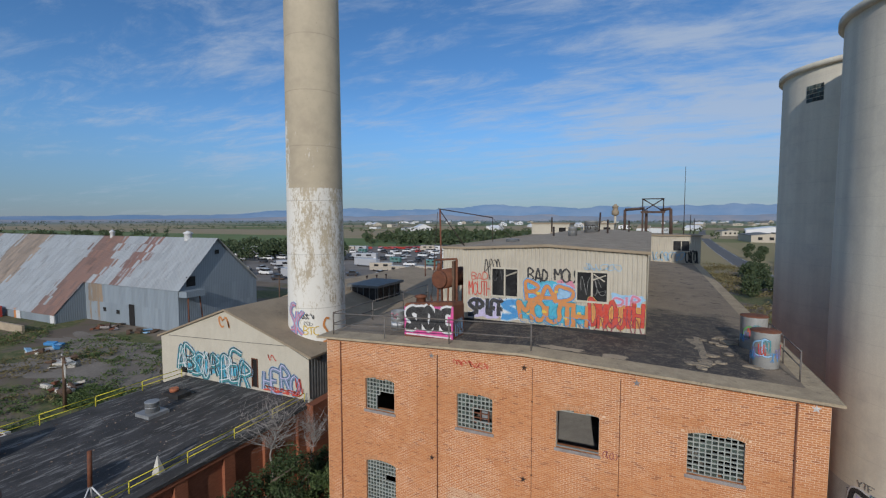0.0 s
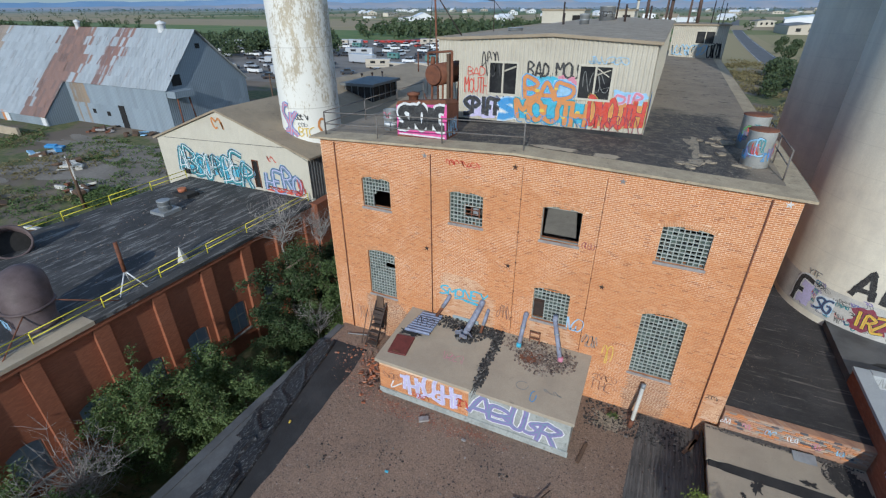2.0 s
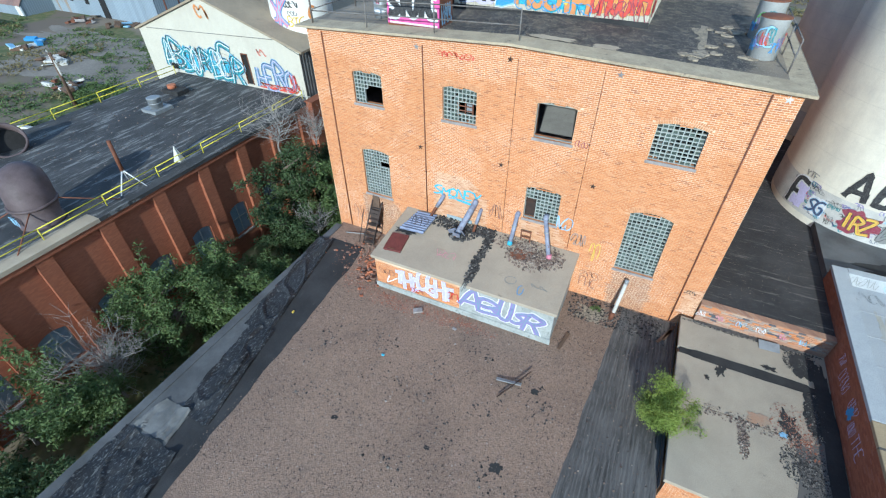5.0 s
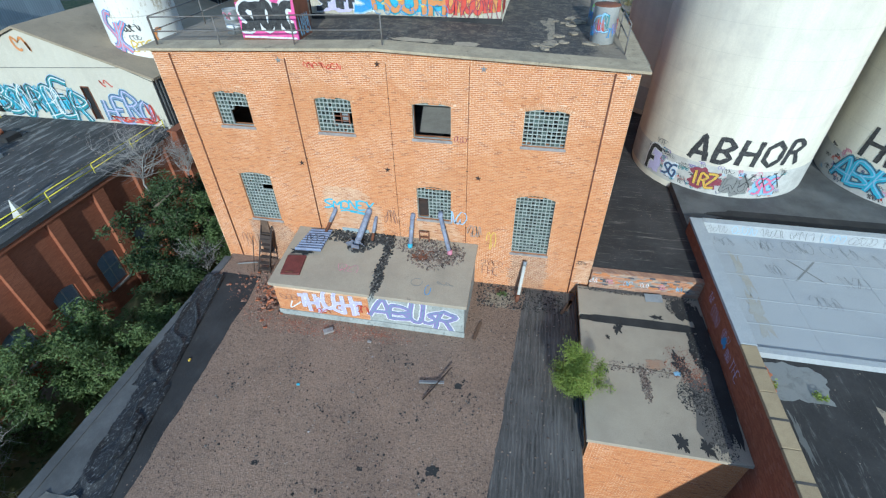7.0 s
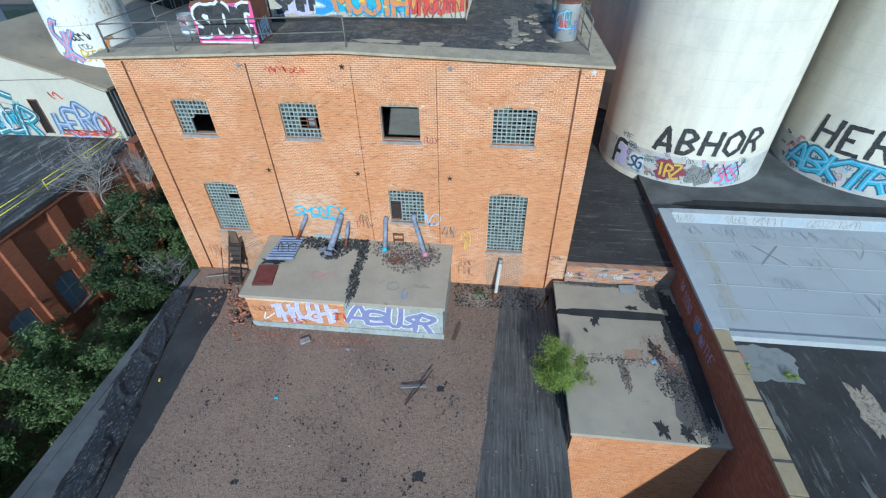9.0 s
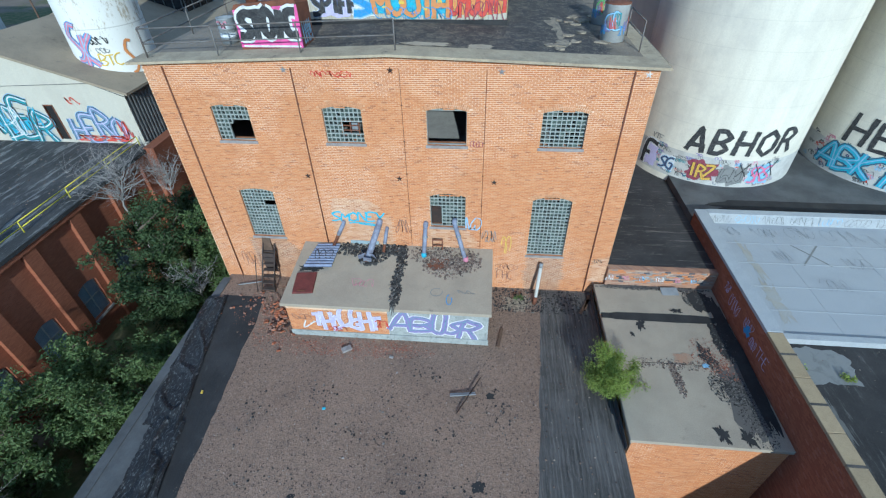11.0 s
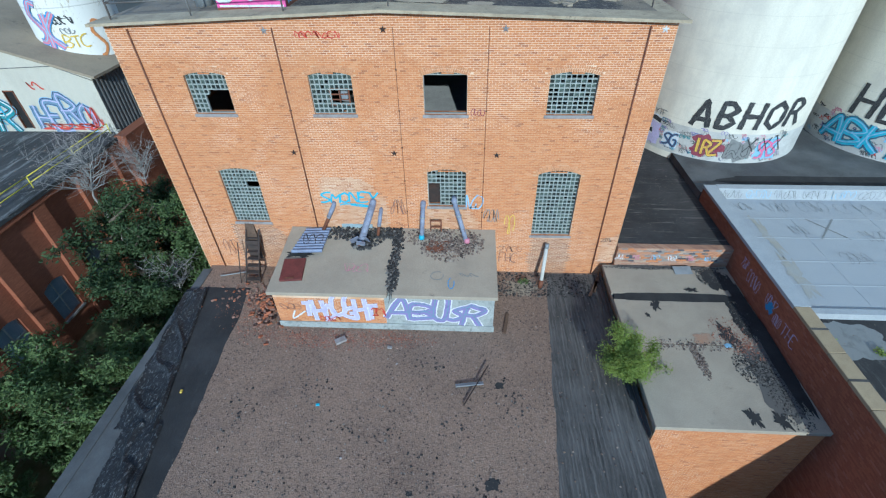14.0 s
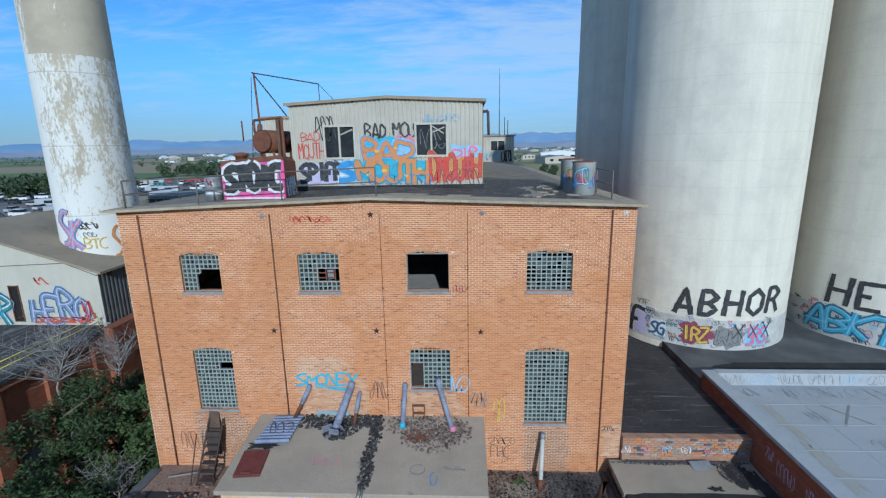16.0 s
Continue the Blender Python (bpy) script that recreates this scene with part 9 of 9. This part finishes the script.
for nm, cl in dict(car_white=(0.72, 0.72, 0.72), car_silver=(0.42, 0.43, 0.45), car_dark=(0.05, 0.055, 0.065), car_red=(0.42, 0.05, 0.04), car_tan=(0.48, 0.42, 0.34), car_green=(0.10, 0.22, 0.20)).items():
    k = Mat("body_" + nm, 0.3)
    M[nm] = k.done(k.mix(k.ramp(k.noise(1.5, 5, 0.6), 0.4, 0.8, 0, 0.3), cl, tuple(0.7 * c for c in cl)))
protos = [vehicle("travel_trailer", "white travel trailer parked in the far lot", 7.0, 2.4, 2.5, False, "car_white"),
          vehicle("motorhome", "cream motorhome parked in the far lot", 9.0, 2.5, 2.9, False, "car_tan"),
          vehicle("car", "dark car parked in the far lot", 4.5, 1.8, 1.4, True, "car_dark"),
          vehicle("car", "silver car parked in the far lot", 4.5, 1.8, 1.4, True, "car_silver"),
          vehicle("pickup", "white pickup parked in the far lot", 5.4, 2.0, 1.8, True, "car_white"),
          vehicle("car", "red car parked in the far lot", 4.5, 1.8, 1.4, True, "car_red"),
          vehicle("van", "green van parked in the far lot", 5.4, 2.0, 2.1, False, "car_green"),
          vehicle("box_trailer", "long grey box trailer parked in the far lot", 13.0, 2.6, 3.0, False, "car_silver"),
          vehicle("red_trailer", "long red flatbed trailer parked in the far lot", 12.0, 2.5, 1.2, False, "car_red")]
rv = random.Random(70)
first = {}
for row in range(10):
    d = 165 + row * 16
    a = -51.0
    while a < -24.0:
        p = protos[8] if row == 9 and a > -36 else rv.choice(protos[:1] * 2 + protos[1:5] + protos[2:5] * 4 + protos[3:8] + protos[4:5] * 2)
        x, y = 4 + d * math.sin(radians(a)), -15 + d * math.cos(radians(a))
        m = pose(x + rv.uniform(-2, 2), y + rv.uniform(-2.5, 2.5), GZ + 0.02, 0, 0, rv.choice((0, 0, 90, 20, 175)) + rv.uniform(-10, 10))
        if not (-60 < x < 20 and y < 125) and rv.random() > 0.25:
            if p.name not in first:
                first[p.name] = True
                p.matrix_basis = m
            else:
                copy_thing(p, m)
        a += math.degrees(rv.uniform(3.8, 7.5) / d)


def far_house(x, y, w, d, h, mat, roof, label, pitch=0.35, rz=0.0):
    e = empty("house", label, "building", "far buildings", (x, y, GZ), rz)
    bm = BM()
    T = pose(x, y, GZ, 0, 0, rz)
    prism(bm, [(-w / 2, -0.05), (w / 2, -0.05), (w / 2, h), (0, h + pitch * w / 2), (-w / 2, h)], -d / 2, d / 2)
    bmesh.ops.transform(bm, matrix=T, verts=bm.verts)
    part("wall", bm, mat, e)
    bm = BM()
    prism(bm, [(-w / 2 - 0.4, h - 0.1), (0, h + pitch * w / 2 + 0.06), (w / 2 + 0.4, h - 0.1), (w / 2 + 0.4, h + 0.2), (0, h + pitch * w / 2 + 0.4), (-w / 2 - 0.4, h + 0.2)], -d / 2 - 0.3, d / 2 + 0.3)
    bmesh.ops.transform(bm, matrix=T, verts=bm.verts)
    part("roof", bm, roof, e)
    for q in range(3):
        bm = BM()
        box(bm, -w / 2 + (q + 0.6) * w / 3.6, -w / 2 + (q + 1.0) * w / 3.6, -d / 2 - 0.06, -d / 2 + 0.02, h * 0.35, h * 0.75)
        bmesh.ops.transform(bm, matrix=T, verts=bm.verts)
        part("window", bm, "window_dark", e)
    return e


rh = random.Random(80)
far_house(118, 560, 46, 70, 9, "car_white", "car_white", "large white warehouse beside the far road", 0.12, -8)
far_house(95, 470, 30, 40, 6, "car_tan", "grey_sheet", "low tan building by the far road", 0.1, 5)
far_house(-38.5, 62, 9, 8, 4.0, "cream_wall", "sheet_wall", "small yellow-cream house with a blue roof edge", 0.2, 12)
far_house(-62, 78, 9, 8, 3.4, "cream_wall", "roof_brown", "small tan shed with a dark roof behind the works", 0.3, 30)
for i in range(80):
    x, y = polar(np.random.RandomState(900 + i), -34, 26, 620, 2600)
    far_house(x, y, rh.uniform(10, 34), rh.uniform(10, 26), rh.uniform(3.5, 8), rh.choice(["car_white", "car_tan", "cream_wall", "car_white"]), rh.choice(["grey_sheet", "car_white", "roof_brown"]), "small pale building of the far town", rh.choice((0.1, 0.4)), rh.uniform(0, 90))


def ridge(name, dist, base, amp, seed, mat, label, a0=-100, a1=60):
    bm = BM()
    prev = None
    n = 320
    for i in range(n + 1):
        a = radians(a0 + (a1 - a0) * i / n)
        x, y = dist * math.sin(a), dist * math.cos(a)
        f = 0.5 + 0.5 * noise.noise(Vector((a * 5, seed, 0))) + 0.30 * noise.noise(Vector((a * 17, seed, 1))) + 0.14 * noise.noise(Vector((a * 55, seed, 2))) + 0.06 * noise.noise(Vector((a * 150, seed, 3)))
        h = (base + amp * f) * (0.3 + 0.7 * min(1.0, max(0.0, (math.degrees(a) + 62) / 34)))
        col = [bm.verts.new((x, y, GZ - 5)), bm.verts.new((x * 1.02, y * 1.02, GZ + h * 0.5)), bm.verts.new((x * 1.05, y * 1.05, GZ + h))]
        if prev:
            for p in range(2):
                bm.faces.new((prev[p], col[p], col[p + 1], prev[p + 1])).smooth = True
        prev = col
    return single(name, bm, mat, label, "mountains", kind="structure")


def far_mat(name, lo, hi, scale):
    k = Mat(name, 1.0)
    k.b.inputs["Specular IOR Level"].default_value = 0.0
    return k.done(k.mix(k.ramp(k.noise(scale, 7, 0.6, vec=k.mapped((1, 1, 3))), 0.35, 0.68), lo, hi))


# aerial haze is painted into the pale blue base colours of both ridges
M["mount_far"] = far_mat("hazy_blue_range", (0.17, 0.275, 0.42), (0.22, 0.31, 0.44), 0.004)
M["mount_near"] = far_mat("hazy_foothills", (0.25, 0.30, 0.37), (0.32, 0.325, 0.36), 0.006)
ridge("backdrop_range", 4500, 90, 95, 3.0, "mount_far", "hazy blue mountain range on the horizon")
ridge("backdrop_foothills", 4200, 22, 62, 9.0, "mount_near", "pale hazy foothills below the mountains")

# ---- the facade's bricks, laid in running bond, 4 mm proud of their joints ----
def inside(pts, x, z):
    hit = False
    for (ax, az), (bx, bz) in zip(pts, pts[1:] + pts[:1]):
        if (az > z) != (bz > z) and x < ax + (z - az) / (bz - az) * (bx - ax):
            hit = not hit
    return hit


def lay_bricks(w=0.205, h=0.0677, joint=0.0115):
    """Place (x, z, half width, half height) of every whole or cut brick of the south facade."""
    rnd = random.Random(77)
    out, filled = [], [[] for _ in PATCHES]
    for j in range(-3, 150):
        z = (j + 0.5) * h
        stops = [(BX0, BX0)] + sorted((a, b) for a, b, lo, hi, rise in HOLES if lo - 0.11 < z < hi + rise * 0.4) + [(BX1, BX1)]
        for (_, xa), (xb, _) in zip(stops, stops[1:]):
            i = math.floor(xa / w) - 1
            while i * w < xb:
                a, b = max(xa, (i + 0.5 * (j % 2)) * w), min(xb, (i + 1 + 0.5 * (j % 2)) * w)
                i += 1
                x = (a + b) / 2
                if b - a < 0.04 or z > roof_z(x) + 0.05:
                    continue
                ring = False
                for ha, hb, lo, hi, rise in HOLES:
                    u = (x - (ha + hb) / 2) / ((hb - ha) / 2)
                    if abs(u) < 1.13 and -0.03 < z - hi - rise * (1 - u * u) < 0.215:
                        ring = True
                if not ring:
                    g = joint * rnd.uniform(0.48, 0.64)
                    home = next((q for q, p in zip(filled, PATCHES) if inside(p[0], x, z)), out)
                    home.append((x, z, (b - a) / 2 - g, h / 2 - g * rnd.uniform(0.9, 1.1)))
    return out, filled


def brick_shell(bricks, seed):
    """Vertices and faces of bricks with a face, four sides and slightly uneven fronts."""
    rnd = random.Random(seed)
    co, fs = [], []
    for x, z, a, b in bricks:
        n = len(co)
        y = -0.0038 + rnd.uniform(-0.0015, 0.0012)
        co += [(x - a, 0.002, z - b), (x + a, 0.002, z - b), (x + a, 0.002, z + b), (x - a, 0.002, z + b)]
        a, b = a - 0.002, b - 0.002
        co += [(x - a, y, z - b), (x + a, y, z - b), (x + a, y, z + b), (x - a, y, z + b)]
        fs += [tuple(n + i for i in q) for q in ((4, 5, 6, 7), (0, 1, 5, 4), (1, 2, 6, 5), (2, 3, 7, 6), (3, 0, 4, 7))]
    return co, fs


def shell_mesh(name, bricks, seed, mat="facade_brick"):
    me = bpy.data.meshes.new(name)
    co, fs = brick_shell(bricks, seed)
    me.from_pydata(co, [], fs)
    me.materials.append(M[mat])
    return me


LAID, FILLED = lay_bricks()
# whole bricks beside the last window under the eave are single pieces, the rest one body
near = [q for q in LAID if 3.95 < q[0] < 7.85 and 8.72 < q[1] < 9.74 and q[2] > 0.09][:300]
picked = set(near)
one = shell_mesh("brick", [(0, 0, 0.0965, 0.0278)], 3)
for x, z, a, b in near:
    ob = new("brick", one)
    ob.parent = wall_south
    ob.matrix_basis = pose(x, 0, z)
rest = new("brickwork", shell_mesh("brickwork", [q for q in LAID if q not in picked], 5))
rest.parent = wall_south
tagged(rest, kind="stuff")
for q, (pts, ob, mat) in zip(FILLED, PATCHES):
    fill = new("brickwork", shell_mesh("brickwork", q, 6, mat))
    fill.parent = ob
    tagged(fill, kind="stuff")


def bond(u0, u1, z0, z1, w=0.205, h=0.0677, seed=9):
    """Running bond over a rectangle, with closers cut at its ends."""
    rnd = random.Random(seed)
    out = []
    for j in range(int((z1 - z0) / h)):
        u = u0 - (w / 2 if j % 2 else 0.0)
        while u < u1 - 0.03:
            a, b = max(u, u0), min(u + w, u1)
            if b - a > 0.03:
                g = rnd.uniform(0.0048, 0.0066)
                out.append(((a + b) / 2, z0 + (j + 0.5) * h, (b - a) / 2 - g, h / 2 - g))
            u += w
    return out


def face_bricks(parent, mat, bricks, at, turn=0.0):
    ob = new("brickwork", shell_mesh("brickwork", bricks, 11, mat))
    ob.parent = parent
    ob.matrix_parent_inverse = parent.matrix_basis.inverted()
    ob.matrix_basis = pose(*at, 0, 0, turn)
    return tagged(ob, kind="stuff")


face_bricks(pit, "facade_brick", bond(-4.32, -0.26, 0.28, 1.55), (0, -3.36, 0))
face_bricks(lowb, "facade_brick", bond(8.36, 13.19, -5.4, 0.55), (0, -7.3, 0))
face_bricks(red, "brick_parapet", bond(-3.45, 26.0, -5.4, 2.2), (13.2, 0, 0), -90)
